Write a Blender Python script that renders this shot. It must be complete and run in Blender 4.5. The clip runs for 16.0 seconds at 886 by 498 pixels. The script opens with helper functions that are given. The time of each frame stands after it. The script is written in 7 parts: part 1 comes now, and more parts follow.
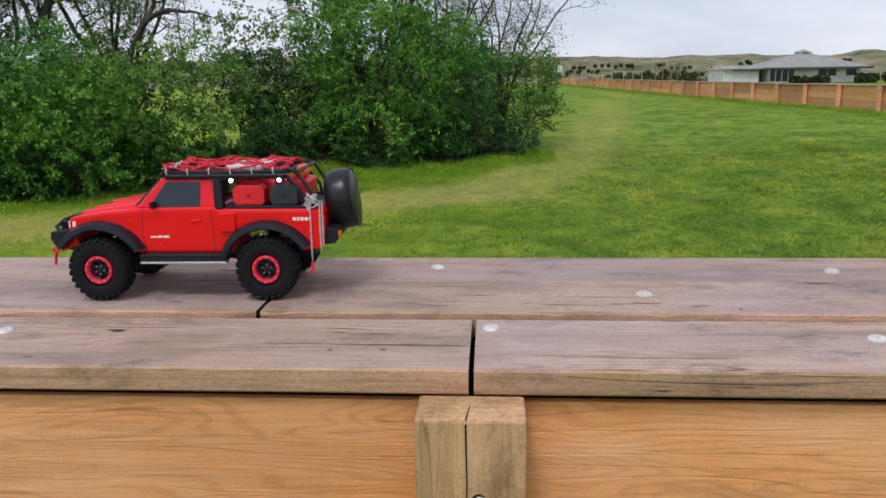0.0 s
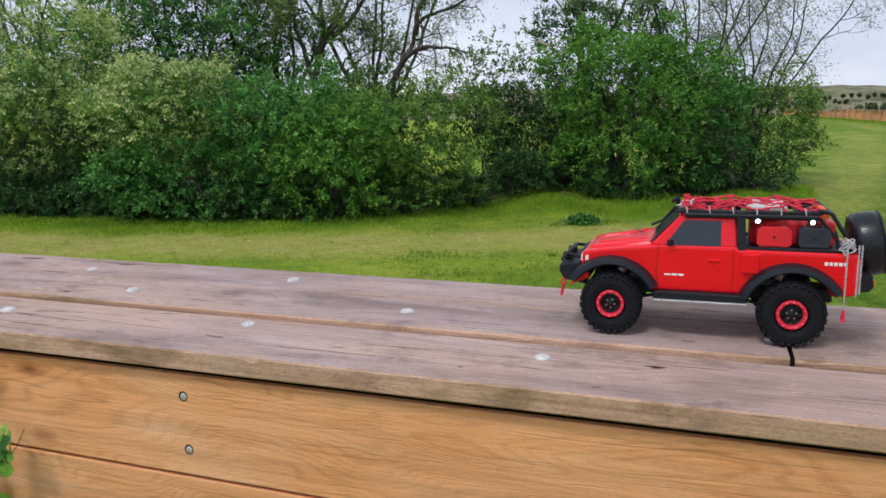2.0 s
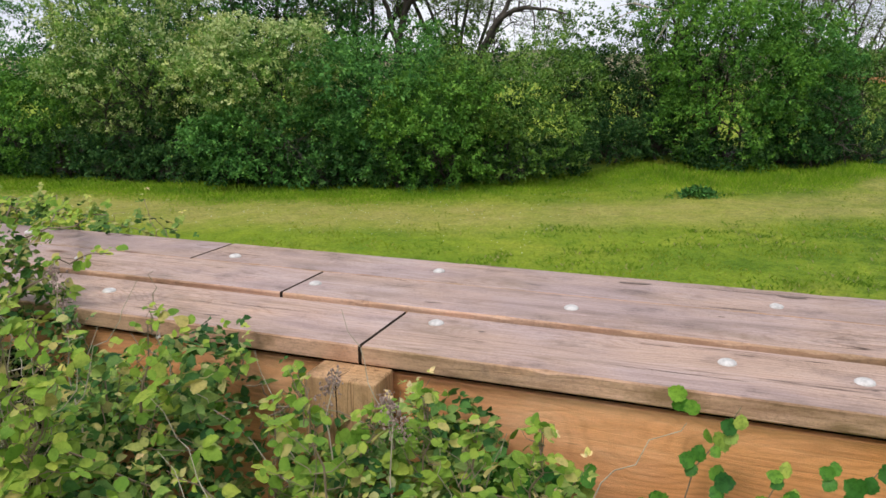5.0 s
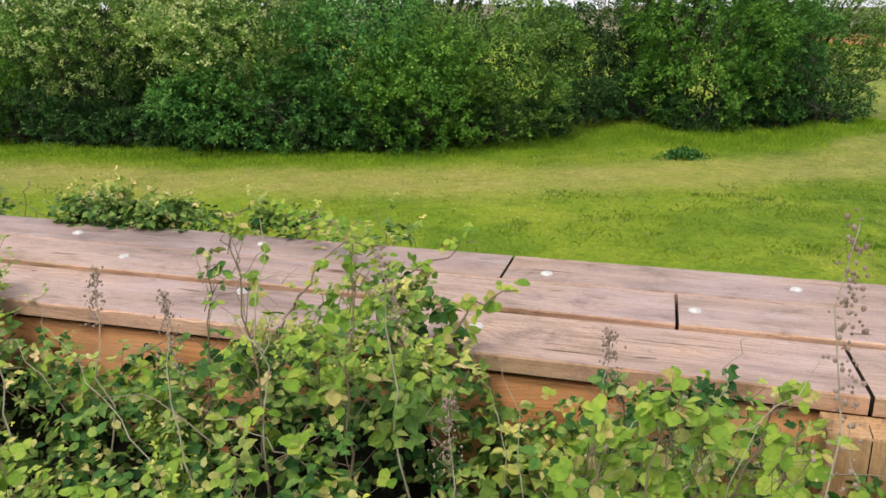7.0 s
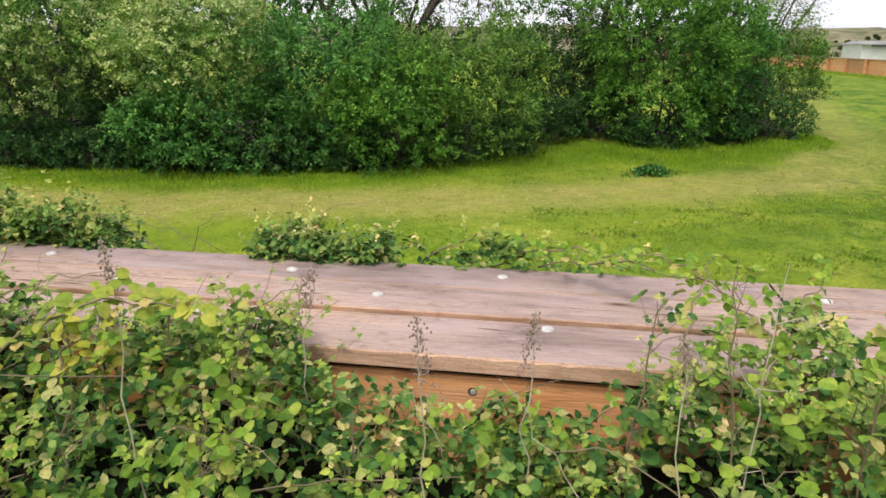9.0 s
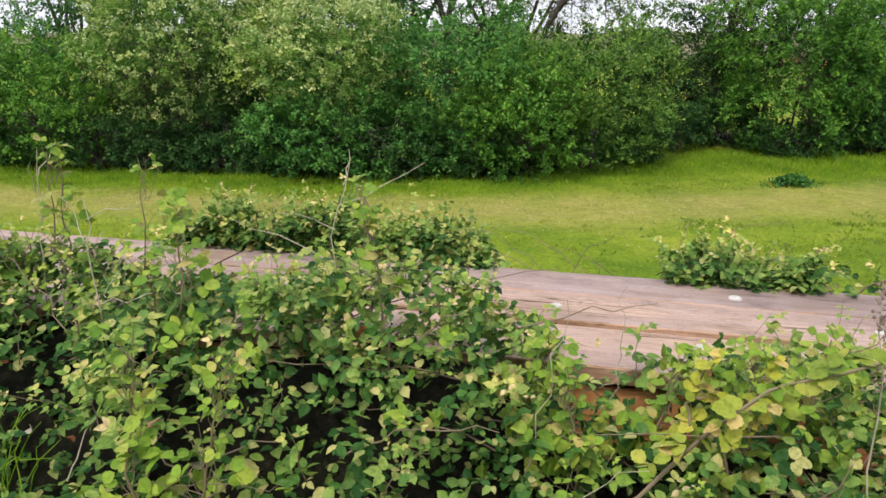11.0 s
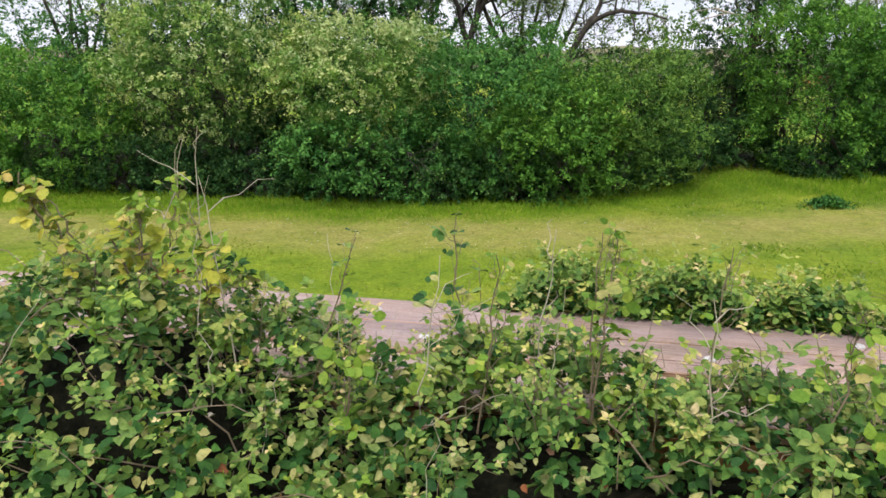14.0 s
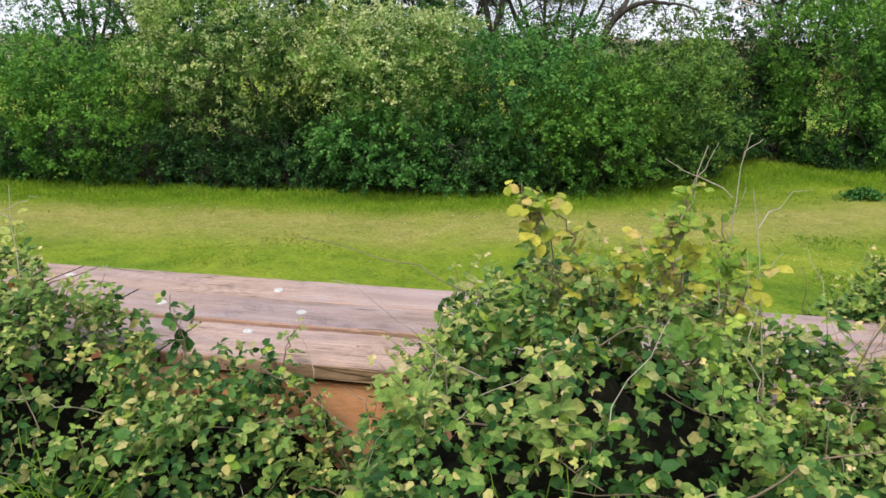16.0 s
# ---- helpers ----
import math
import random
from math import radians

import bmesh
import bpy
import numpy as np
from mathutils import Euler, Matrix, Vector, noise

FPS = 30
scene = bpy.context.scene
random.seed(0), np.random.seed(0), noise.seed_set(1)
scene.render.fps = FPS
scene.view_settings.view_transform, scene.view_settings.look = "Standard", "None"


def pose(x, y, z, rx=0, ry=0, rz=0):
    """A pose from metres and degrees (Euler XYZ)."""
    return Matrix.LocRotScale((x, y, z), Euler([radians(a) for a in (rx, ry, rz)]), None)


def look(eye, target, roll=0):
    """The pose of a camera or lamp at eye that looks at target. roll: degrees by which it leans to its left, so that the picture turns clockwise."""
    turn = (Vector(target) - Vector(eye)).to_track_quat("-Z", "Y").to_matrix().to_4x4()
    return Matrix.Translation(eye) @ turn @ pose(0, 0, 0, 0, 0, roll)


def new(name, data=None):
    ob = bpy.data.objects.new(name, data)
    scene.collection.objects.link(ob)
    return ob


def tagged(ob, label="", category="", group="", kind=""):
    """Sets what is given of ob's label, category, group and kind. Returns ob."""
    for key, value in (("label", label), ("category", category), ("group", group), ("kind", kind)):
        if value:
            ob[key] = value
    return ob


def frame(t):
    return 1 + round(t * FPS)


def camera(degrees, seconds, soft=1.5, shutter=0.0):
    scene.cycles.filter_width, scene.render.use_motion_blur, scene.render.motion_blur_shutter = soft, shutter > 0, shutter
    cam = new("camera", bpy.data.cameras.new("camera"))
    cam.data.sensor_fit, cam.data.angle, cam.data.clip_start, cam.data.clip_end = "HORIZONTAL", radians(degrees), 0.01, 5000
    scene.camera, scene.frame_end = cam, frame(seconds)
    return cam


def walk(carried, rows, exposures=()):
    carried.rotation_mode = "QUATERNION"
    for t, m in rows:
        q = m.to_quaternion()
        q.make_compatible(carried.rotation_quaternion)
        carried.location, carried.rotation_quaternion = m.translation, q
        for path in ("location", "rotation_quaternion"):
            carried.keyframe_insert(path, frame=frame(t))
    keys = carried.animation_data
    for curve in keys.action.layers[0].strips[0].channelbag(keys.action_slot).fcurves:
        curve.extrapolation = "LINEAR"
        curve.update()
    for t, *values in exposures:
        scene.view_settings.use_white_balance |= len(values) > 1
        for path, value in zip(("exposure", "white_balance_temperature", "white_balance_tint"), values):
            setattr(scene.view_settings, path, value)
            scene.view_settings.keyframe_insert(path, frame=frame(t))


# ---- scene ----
cam = camera(60.5, 16.0, soft=1.6)
PATH = [
    (0, (0.061, -1.01, 0.406), (-0.064, 0.936, -0.037), -0.8),
    (0.5, (0.004, -1.013, 0.395), (-0.165, 0.941, 0.004), -0.6),
    (1, (-0.039, -1.013, 0.397), (-0.335, 0.929, 0.023), -0.4),
    (1.5, (-0.208, -1.051, 0.397), (-0.719, 0.849, 0.034), -1.0),
    (2, (-0.481, -1.1, 0.427), (-1.147, 0.752, 0.069), -0.9),
    (2.5, (-0.775, -1.081, 0.419), (-1.492, 0.751, 0.058), -0.5),
    (3, (-1.083, -1.113, 0.437), (-1.804, 0.716, 0.064), -0.2),
    (3.2, (-1.186, -1.178, 0.46), (-1.9, 0.651, 0.079), -0.3),
    (5.3, (-2.373, -1.24, 0.536), (-3.062, 0.576, 0.059), -0.3),
    (5.5, (-2.483, -1.242, 0.554), (-3.169, 0.571, 0.06), -0.2),
    (6, (-2.778, -1.312, 0.574), (-3.419, 0.51, 0.055), -0.2),
    (6.5, (-3.053, -1.369, 0.599), (-3.616, 0.47, 0.05), 0.3),
    (7, (-3.258, -1.368, 0.63), (-3.772, 0.48, 0.063), -0.0),
    (7.5, (-3.505, -1.482, 0.669), (-3.925, 0.39, 0.105), -0.6),
    (8, (-3.748, -1.52, 0.654), (-4.121, 0.366, 0.102), -0.2),
    (8.2, (-3.837, -1.501, 0.649), (-4.174, 0.395, 0.11), -0.1),
    (10.3, (-4.785, -1.5, 0.653), (-5.113, 0.406, 0.141), 0.8),
    (10.5, (-4.906, -1.503, 0.651), (-5.29, 0.394, 0.147), 0.5),
    (11, (-5.202, -1.503, 0.64), (-5.705, 0.364, 0.13), 0.1),
    (11.5, (-5.425, -1.483, 0.648), (-5.964, 0.374, 0.135), 0.1),
    (12, (-5.629, -1.478, 0.656), (-6.167, 0.38, 0.149), 0.3),
    (12.5, (-5.84, -1.56, 0.685), (-6.342, 0.313, 0.195), 0.3),
    (13, (-6.058, -1.55, 0.678), (-6.52, 0.337, 0.202), 0.5),
    (13.5, (-6.249, -1.54, 0.732), (-6.688, 0.353, 0.258), 0.5),
    (14, (-6.416, -1.58, 0.739), (-6.845, 0.316, 0.267), 0.3),
    (14.5, (-6.714, -1.648, 0.732), (-7.112, 0.253, 0.254), 0.5),
    (15, (-7.013, -1.621, 0.763), (-7.379, 0.285, 0.282), 0.8),
    (15.5, (-7.266, -1.7, 0.763), (-7.63, 0.206, 0.278), 0.7),
    (16, (-7.493, -1.66, 0.751), (-7.86, 0.242, 0.253), 0.6),
]
EXPOSURES = [(0.0, -0.04, 6100, 10), (3.0, 0.06, 5880, 10), (5.5, 0.27, 6500, 10), (8.0, 0.44, 6650, 10), (10.5, 0.49, 6550, 10), (13.0, 0.48, 6350, 11), (16.0, 0.45, 6300, 11)]
walk(cam, [(t, look(e, g, r)) for t, e, g, r in PATH], EXPOSURES)

# ---------------------------------------------------------------- world and light
world = bpy.data.worlds.new("overcast_sky")
scene.world = world
world.use_nodes = True
wt = world.node_tree
wt.nodes.clear()
w_out = wt.nodes.new("ShaderNodeOutputWorld")
w_bg = wt.nodes.new("ShaderNodeBackground")
w_sky = wt.nodes.new("ShaderNodeTexSky")
w_sky.sky_type = "NISHITA"
w_sky.sun_disc = False
w_sky.sun_elevation = radians(58)
w_sky.sun_rotation = radians(200)
w_dim = wt.nodes.new("ShaderNodeMix")
w_dim.data_type = "RGBA"
w_dim.blend_type = "MULTIPLY"
w_dim.inputs[0].default_value = 1.0
w_dim.inputs[7].default_value = (0.10, 0.10, 0.10, 1)
w_co = wt.nodes.new("ShaderNodeTexCoord")
w_map = wt.nodes.new("ShaderNodeMapping")
w_map.inputs["Scale"].default_value = (1.0, 1.0, 3.6)
w_noise = wt.nodes.new("ShaderNodeTexNoise")
w_noise.inputs["Scale"].default_value = 2.6
w_noise.inputs["Detail"].default_value = 6
w_noise.inputs["Roughness"].default_value = 0.55
w_ramp = wt.nodes.new("ShaderNodeValToRGB")
w_ramp.color_ramp.elements[0].position = 0.34
w_ramp.color_ramp.elements[0].color = (0.66, 0.685, 0.79, 1)
w_ramp.color_ramp.elements[1].position = 0.66
w_ramp.color_ramp.elements[1].color = (0.93, 0.925, 0.97, 1)
w_mix = wt.nodes.new("ShaderNodeMix")
w_mix.data_type = "RGBA"
w_mix.inputs[0].default_value = 0.86
wt.links.new(w_sky.outputs[0], w_dim.inputs[6])
wt.links.new(w_co.outputs["Generated"], w_map.inputs[0])
wt.links.new(w_map.outputs[0], w_noise.inputs["Vector"])
wt.links.new(w_noise.outputs[0], w_ramp.inputs[0])
wt.links.new(w_dim.outputs[2], w_mix.inputs[6])
wt.links.new(w_ramp.outputs[0], w_mix.inputs[7])
wt.links.new(w_mix.outputs[2], w_bg.inputs[0])
w_bg.inputs[1].default_value = 1.0
wt.links.new(w_bg.outputs[0], w_out.inputs[0])

sun = new("sun", bpy.data.lights.new("sun", "SUN"))
sun.data.energy = 1.5
sun.data.angle = radians(14)
sun.data.color = (1.0, 0.95, 0.88)
sun.matrix_world = look((-4, -12.0, 20), (0, 0, 0))

RNG = np.random.default_rng(7)


# ---------------------------------------------------------------- materials
class Nodes:
    """A small helper that builds one procedural material."""

    def __init__(self, name, rough=0.6, metal=0.0, spec=0.5):
        self.m = bpy.data.materials.new(name)
        self.m.use_nodes = True
        self.t = self.m.node_tree
        self.b = self.t.nodes["Principled BSDF"]
        self.b.inputs["Roughness"].default_value = rough
        self.b.inputs["Metallic"].default_value = metal
        self.b.inputs["Specular IOR Level"].default_value = spec

    def add(self, kind, **inputs):
        n = self.t.nodes.new(kind)
        for k, v in inputs.items():
            n.inputs[k.replace("_", " ")].default_value = v
        return n

    def link(self, a, b):
        self.t.links.new(a, b)

    def coords(self, scale=(1, 1, 1), vary=False, kind="Object"):
        co = self.add("ShaderNodeTexCoord")
        mp = self.add("ShaderNodeMapping", Scale=scale)
        self.link(co.outputs[kind], mp.inputs[0])
        if vary:
            info = self.add("ShaderNodeObjectInfo")
            mul = self.add("ShaderNodeMath")
            mul.operation = "MULTIPLY"
            mul.inputs[1].default_value = 37.0
            self.link(info.outputs["Random"], mul.inputs[0])
            self.link(mul.outputs[0], mp.inputs["Location"])
        return mp.outputs[0]

    def noise(self, vec, scale, detail=5, rough=0.6, distortion=0.0):
        n = self.add("ShaderNodeTexNoise", Scale=scale, Detail=detail, Roughness=rough, Distortion=distortion)
        if vec is not None:
            self.link(vec, n.inputs["Vector"])
        return n.outputs[0]

    def ramp(self, fac, *stops):
        n = self.add("ShaderNodeValToRGB")
        e = n.color_ramp.elements
        while len(e) < len(stops):
            e.new(0.5)
        for i, (p, c) in enumerate(stops):
            e[i].position = p
            e[i].color = (*c, 1) if len(c) == 3 else c
        self.link(fac, n.inputs[0])
        return n.outputs[0]

    def mix(self, fac, a, b, blend="MIX"):
        n = self.add("ShaderNodeMix")
        n.data_type, n.blend_type = "RGBA", blend
        for v, i in ((fac, 0), (a, 6), (b, 7)):
            if hasattr(v, "default_value"):
                self.link(v, n.inputs[i])
            else:
                n.inputs[i].default_value = v if i == 0 else (*v, 1)
        return n.outputs[2]

    def color(self, c):
        if hasattr(c, "default_value"):
            self.link(c, self.b.inputs["Base Color"])
        else:
            self.b.inputs["Base Color"].default_value = (*c, 1)
        return self

    def rough(self, fac, lo, hi):
        r = self.ramp(fac, (0.3, (lo,) * 3), (0.7, (hi,) * 3))
        self.link(r, self.b.inputs["Roughness"])
        return self

    def bump(self, height, strength=0.3, distance=0.01):
        n = self.add("ShaderNodeBump", Strength=strength, Distance=distance)
        self.link(height, n.inputs["Height"])
        self.link(n.outputs[0], self.b.inputs["Normal"])
        return self


def wood(name, dark, mid, light, stain, vary=0.12, rough=0.7, grain=1.0, arcs=1.0, dirty=1.0, axis="X", cracks=1.0, rings_fine=0.0, blotch=0.0):
    """Sawn softwood: growth arcs, fibres along one axis, drying cracks, knots and dirt."""
    n = Nodes(name, rough, spec=0.22)

    def along(lx, across):
        return n.coords({"X": (lx, across, across), "Y": (across, lx, across), "Z": (across, across, lx)}[axis], True)

    wave = n.add("ShaderNodeTexWave", Scale=1.0, Distortion=7.0, Detail=2.5, Detail_Scale=0.7, Detail_Roughness=0.55)
    wave.bands_direction = "Y"
    n.link(along(0.9, 24.0), wave.inputs["Vector"])
    rings = wave.outputs["Fac"]
    fine = n.noise(along(40.0, 260), 1.0, 5, 0.85)
    streak = n.noise(along(2.4, 12), 1.0, 6, 0.65, 0.6)
    fibre = n.noise(along(3.5, 120), 1.0, 4, 0.7)
    crack = n.noise(along(0.9, 22), 1.0, 2, 0.5, 0.5)
    crack2 = n.noise(along(4.0, 70), 1.0, 2, 0.5, 0.8)
    dirt = n.noise(along(7.0, 11.0), 1.0, 7, 0.75)
    broad = n.noise(along(1.7, 4.0), 1.0, 4, 0.6)
    c = n.ramp(streak, (0.28, dark), (0.5, mid), (0.74, light))
    c = n.mix(n.ramp(broad, (0.40, (0, 0, 0)), (0.62, (0.85, 0.85, 0.85))), c, n.mix(0.2, stain, c))
    c = n.mix(0.5 * arcs, c, n.ramp(rings, (0.0, (0.58, 0.50, 0.45)), (0.22, (1.0, 1.0, 1.0)), (1.0, (1.05, 1.05, 1.05))), "MULTIPLY")
    c = n.mix(0.6 * grain, c, n.ramp(fine, (0.30, (0.62, 0.60, 0.59)), (0.50, (1.0, 1.0, 1.0)), (0.70, (1.2, 1.2, 1.2))), "MULTIPLY")
    c = n.mix(0.8 * dirty, c, n.ramp(dirt, (0.30, (0.52, 0.52, 0.54)), (0.45, (1, 1, 1)), (0.72, (1.13, 1.12, 1.10))), "MULTIPLY")
    c = n.mix(0.75 * grain, c, n.ramp(fibre, (0.34, (0.60, 0.55, 0.52)), (0.47, (1, 1, 1)), (0.66, (1.12, 1.12, 1.12))), "MULTIPLY")
    line = n.mix(1.0, n.ramp(crack, (0.487, (1, 1, 1)), (0.500, (0.14, 0.11, 0.09)), (0.512, (1, 1, 1))),
                 n.ramp(crack2, (0.300, (0.35, 0.30, 0.27)), (0.335, (1, 1, 1))), "MULTIPLY")
    for lx_, ac_, lo_ in ((4.0, 46.0, 0.50), (1.1, 15.0, 0.53)):
        dash = n.add("ShaderNodeTexVoronoi", Scale=1.0, Randomness=1.0)
        n.link(along(lx_, ac_), dash.inputs["Vector"])
        some = n.ramp(n.noise(along(lx_ * 0.6, ac_ * 0.16), 1.0, 2, 0.5), (lo_, (0, 0, 0)), (lo_ + 0.03, (0.9 * cracks,) * 3))
        c = n.mix(some, c, n.mix(1.0, c, n.ramp(dash.outputs["Distance"], (0.035, (0.20, 0.16, 0.14)), (0.075, (1, 1, 1))), "MULTIPLY"))
    speck = n.noise(along(170.0, 300.0), 1.0, 2, 0.7)
    c = n.mix(0.6 * dirty, c, n.ramp(speck, (0.30, (0.66, 0.64, 0.63)), (0.46, (1, 1, 1)), (0.72, (1.14, 1.14, 1.14))), "MULTIPLY")
    if rings_fine:
        sep = n.add("ShaderNodeSeparateXYZ")
        n.link(along(1.0, 1.0), sep.inputs[0])
        flow = n.noise(along(1.3, 6.5), 1.0, 2, 0.42, 0.5)
        terms = []
        for src, k_ in ((sep.outputs[1], 430.0), (sep.outputs[2], 430.0), (flow, 190.0)):
            m_ = n.add("ShaderNodeMath")
            m_.operation = "MULTIPLY"
            n.link(src, m_.inputs[0])
            m_.inputs[1].default_value = k_
            terms.append(m_.outputs[0])
        total = terms[0]
        for t_ in terms[1:]:
            m_ = n.add("ShaderNodeMath")
            n.link(total, m_.inputs[0])
            n.link(t_, m_.inputs[1])
            total = m_.outputs[0]
        sn = n.add("ShaderNodeMath")
        sn.operation = "SINE"
        n.link(total, sn.inputs[0])
        amp = n.add("ShaderNodeMath")
        amp.operation = "MULTIPLY_ADD"
        n.link(sn.outputs[0], amp.inputs[0])
        amp.inputs[1].default_value = 0.5
        amp.inputs[2].default_value = 0.5
        c = n.mix(n.ramp(broad, (0.35, (0.25 * rings_fine,) * 3), (0.6, (rings_fine,) * 3)), c,
                  n.mix(1.0, c, n.ramp(amp.outputs[0], (0.05, (0.66, 0.55, 0.46)), (0.40, (1, 1, 1)), (1.0, (1.06, 1.06, 1.06))), "MULTIPLY"))
    if blotch:
        damp = n.noise(along(3.0, 9.0), 1.0, 5, 0.62, 0.3)
        c = n.mix(blotch, c, n.mix(1.0, c, n.ramp(damp, (0.34, (0.48, 0.47, 0.36)), (0.45, (0.95, 0.93, 0.88)), (0.55, (1, 1, 1)), (0.70, (1.10, 0.99, 0.86))), "MULTIPLY"))
    flake = n.noise(along(26.0, 60.0), 1.0, 3, 0.6)
    c = n.mix(n.ramp(flake, (0.66, (0, 0, 0)), (0.71, (0.4 * dirty,) * 3)), c, n.mix(1.0, c, (1.32, 1.32, 1.32), "MULTIPLY"))
    where = n.ramp(broad, (0.52, (0.08 * cracks,) * 3), (0.60, (0.9 * cracks,) * 3))
    c = n.mix(where, c, n.mix(1.0, c, line, "MULTIPLY"))
    vor = n.add("ShaderNodeTexVoronoi", Scale=1.0, Randomness=1.0)
    n.link(along(1.9, 4.6), vor.inputs["Vector"])
    c = n.mix(0.9, c, n.ramp(vor.outputs["Distance"], (0.030, (0.25, 0.18, 0.14)), (0.05, (0.62, 0.52, 0.46)), (0.10, (1, 1, 1))), "MULTIPLY")
    info = n.add("ShaderNodeObjectInfo")
    tint = n.ramp(info.outputs["Random"], (0.0, (1 - vary, 1 - vary, 1 - vary * 0.8)), (1.0, (1.08, 1.05, 1.03)))
    n.color(n.mix(1.0, c, tint, "MULTIPLY"))
    n.rough(fine, rough - 0.12, min(1, rough + 0.15))
    n.bump(n.mix(0.5, fine, n.mix(1.0, fibre, line, "MULTIPLY")), 0.7, 0.004)
    return n.m


M_DECK = wood("weathered_deck_timber", (0.335, 0.252, 0.237), (0.465, 0.353, 0.325), (0.570, 0.459, 0.430), (0.565, 0.402, 0.300), 0.16, 0.66, 0.38, 0.4, 1.15, "X", 1.2, 0.34, 0.45)
M_DECK_EDGE = wood("sawn_plank_edge", (0.42, 0.255, 0.17), (0.62, 0.395, 0.28), (0.74, 0.50, 0.375), (0.38, 0.27, 0.15), 0.10, 0.7, 0.7, 0.6, 1.1, blotch=1.0)
M_BOARD = wood("orange_treated_board", (0.84, 0.395, 0.165), (0.92, 0.475, 0.235), (0.93, 0.565, 0.325), (0.88, 0.385, 0.135), 0.07, 0.7, 0.22, 0.5, 0.35, "X", 0.35, 0.33, 0.40)
M_POST = wood("pale_post_timber", (0.44, 0.270, 0.148), (0.70, 0.440, 0.240), (0.82, 0.55, 0.335), (0.46, 0.285, 0.135), 0.12, 0.75, 0.8, 0.7, 1.0, "Z", 0.7, 0.0, 0.7)
M_FENCE = wood("far_fence_board", (0.72, 0.30, 0.10), (0.84, 0.40, 0.155), (0.88, 0.53, 0.27), (0.78, 0.47, 0.26), 0.34, 0.8, 0.3, 0.2, 0.4, "Y", 0.0)

# weathered grain, darkened further to stand in for shade in joints and cracks
_n = Nodes("gap_shade_grain", 0.9, spec=0.1)
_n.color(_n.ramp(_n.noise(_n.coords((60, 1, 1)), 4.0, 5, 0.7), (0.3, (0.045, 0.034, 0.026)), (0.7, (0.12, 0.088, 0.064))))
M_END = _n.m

_n = Nodes("galvanised_washer", 0.55, 0.2)
_n.color(_n.ramp(_n.noise(_n.coords(), 90, 4), (0.3, (0.44, 0.415, 0.385)), (0.7, (0.78, 0.745, 0.70))))
_n.bump(_n.noise(_n.coords(), 160, 3), 0.2, 0.001)
M_ZINC = _n.m

# black for wall gaps and post cracks, shade put into the colour
_n = Nodes("black_gap_shade", 0.95, spec=0.1)
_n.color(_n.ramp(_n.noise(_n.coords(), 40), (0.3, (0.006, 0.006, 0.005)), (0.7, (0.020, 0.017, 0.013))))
M_GAP_SHADE = _n.m


# dark colour that paints the shade deep among the brambles
_n = Nodes("thicket_shade", 0.95, spec=0.1)
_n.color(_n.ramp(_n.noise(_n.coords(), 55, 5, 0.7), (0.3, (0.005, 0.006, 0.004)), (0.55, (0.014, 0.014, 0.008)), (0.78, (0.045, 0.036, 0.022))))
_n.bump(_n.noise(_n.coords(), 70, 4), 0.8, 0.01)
M_THICKET_SHADE = _n.m


_n = Nodes("dark_knot_wood", 0.8, spec=0.15)
_n.color(_n.ramp(_n.noise(_n.coords(), 160, 4, 0.7), (0.3, (0.09, 0.066, 0.055)), (0.5, (0.20, 0.150, 0.125)), (0.7, (0.36, 0.275, 0.235))))
M_KNOT = _n.m


def foliage(name, dark, mid, light, rare, rare_from=0.93, gloss=0.45, trans=0.3, patchy=1.3, spec=0.08, mottle=0.0, by_tone=0.0):
    """Leaves that differ from each other, with some light passing through."""
    n = Nodes(name, gloss + 0.1, spec=spec)
    geo = n.add("ShaderNodeNewGeometry")
    pick = geo.outputs["Random Per Island"]
    if by_tone:
        # in the bushes this attribute also carries painted shade
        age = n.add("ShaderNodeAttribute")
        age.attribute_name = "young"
        blend = n.add("ShaderNodeMix", Factor=by_tone)
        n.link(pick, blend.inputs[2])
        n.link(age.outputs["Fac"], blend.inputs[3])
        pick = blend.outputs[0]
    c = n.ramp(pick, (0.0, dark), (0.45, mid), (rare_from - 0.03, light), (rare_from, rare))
    patch = n.noise(n.coords(), patchy, 3)
    c = n.mix(1.0, c, n.ramp(patch, (0.3, (0.62, 0.72, 0.72)), (0.7, (1.28, 1.18, 1.0))), "MULTIPLY")
    if mottle:
        c = n.mix(mottle, c, n.ramp(n.noise(n.coords(), 110, 3, 0.7), (0.34, (0.55, 0.62, 0.6)), (0.5, (1, 1, 1)), (0.68, (1.25, 1.2, 1.25))), "MULTIPLY")
    n.color(c)
    out = n.t.nodes["Material Output"]
    tr = n.add("ShaderNodeBsdfTranslucent")
    n.link(c, tr.inputs[0])
    ms = n.add("ShaderNodeMixShader", Fac=trans * 0.5)
    n.link(n.b.outputs[0], ms.inputs[1])
    n.link(tr.outputs[0], ms.inputs[2])
    n.link(ms.outputs[0], out.inputs[0])
    return n.m


M_LEAF_GREEN = foliage("hedge_leaf_green", (0.024, 0.086, 0.028), (0.082, 0.232, 0.058), (0.225, 0.455, 0.105), (0.37, 0.57, 0.16), 0.93, 0.45, 0.2, by_tone=0.75)
M_LEAF_BRIGHT = foliage("hedge_leaf_fresh", (0.034, 0.108, 0.022), (0.112, 0.274, 0.044), (0.275, 0.495, 0.085), (0.46, 0.65, 0.16), 0.93, 0.45, 0.22, by_tone=0.75)
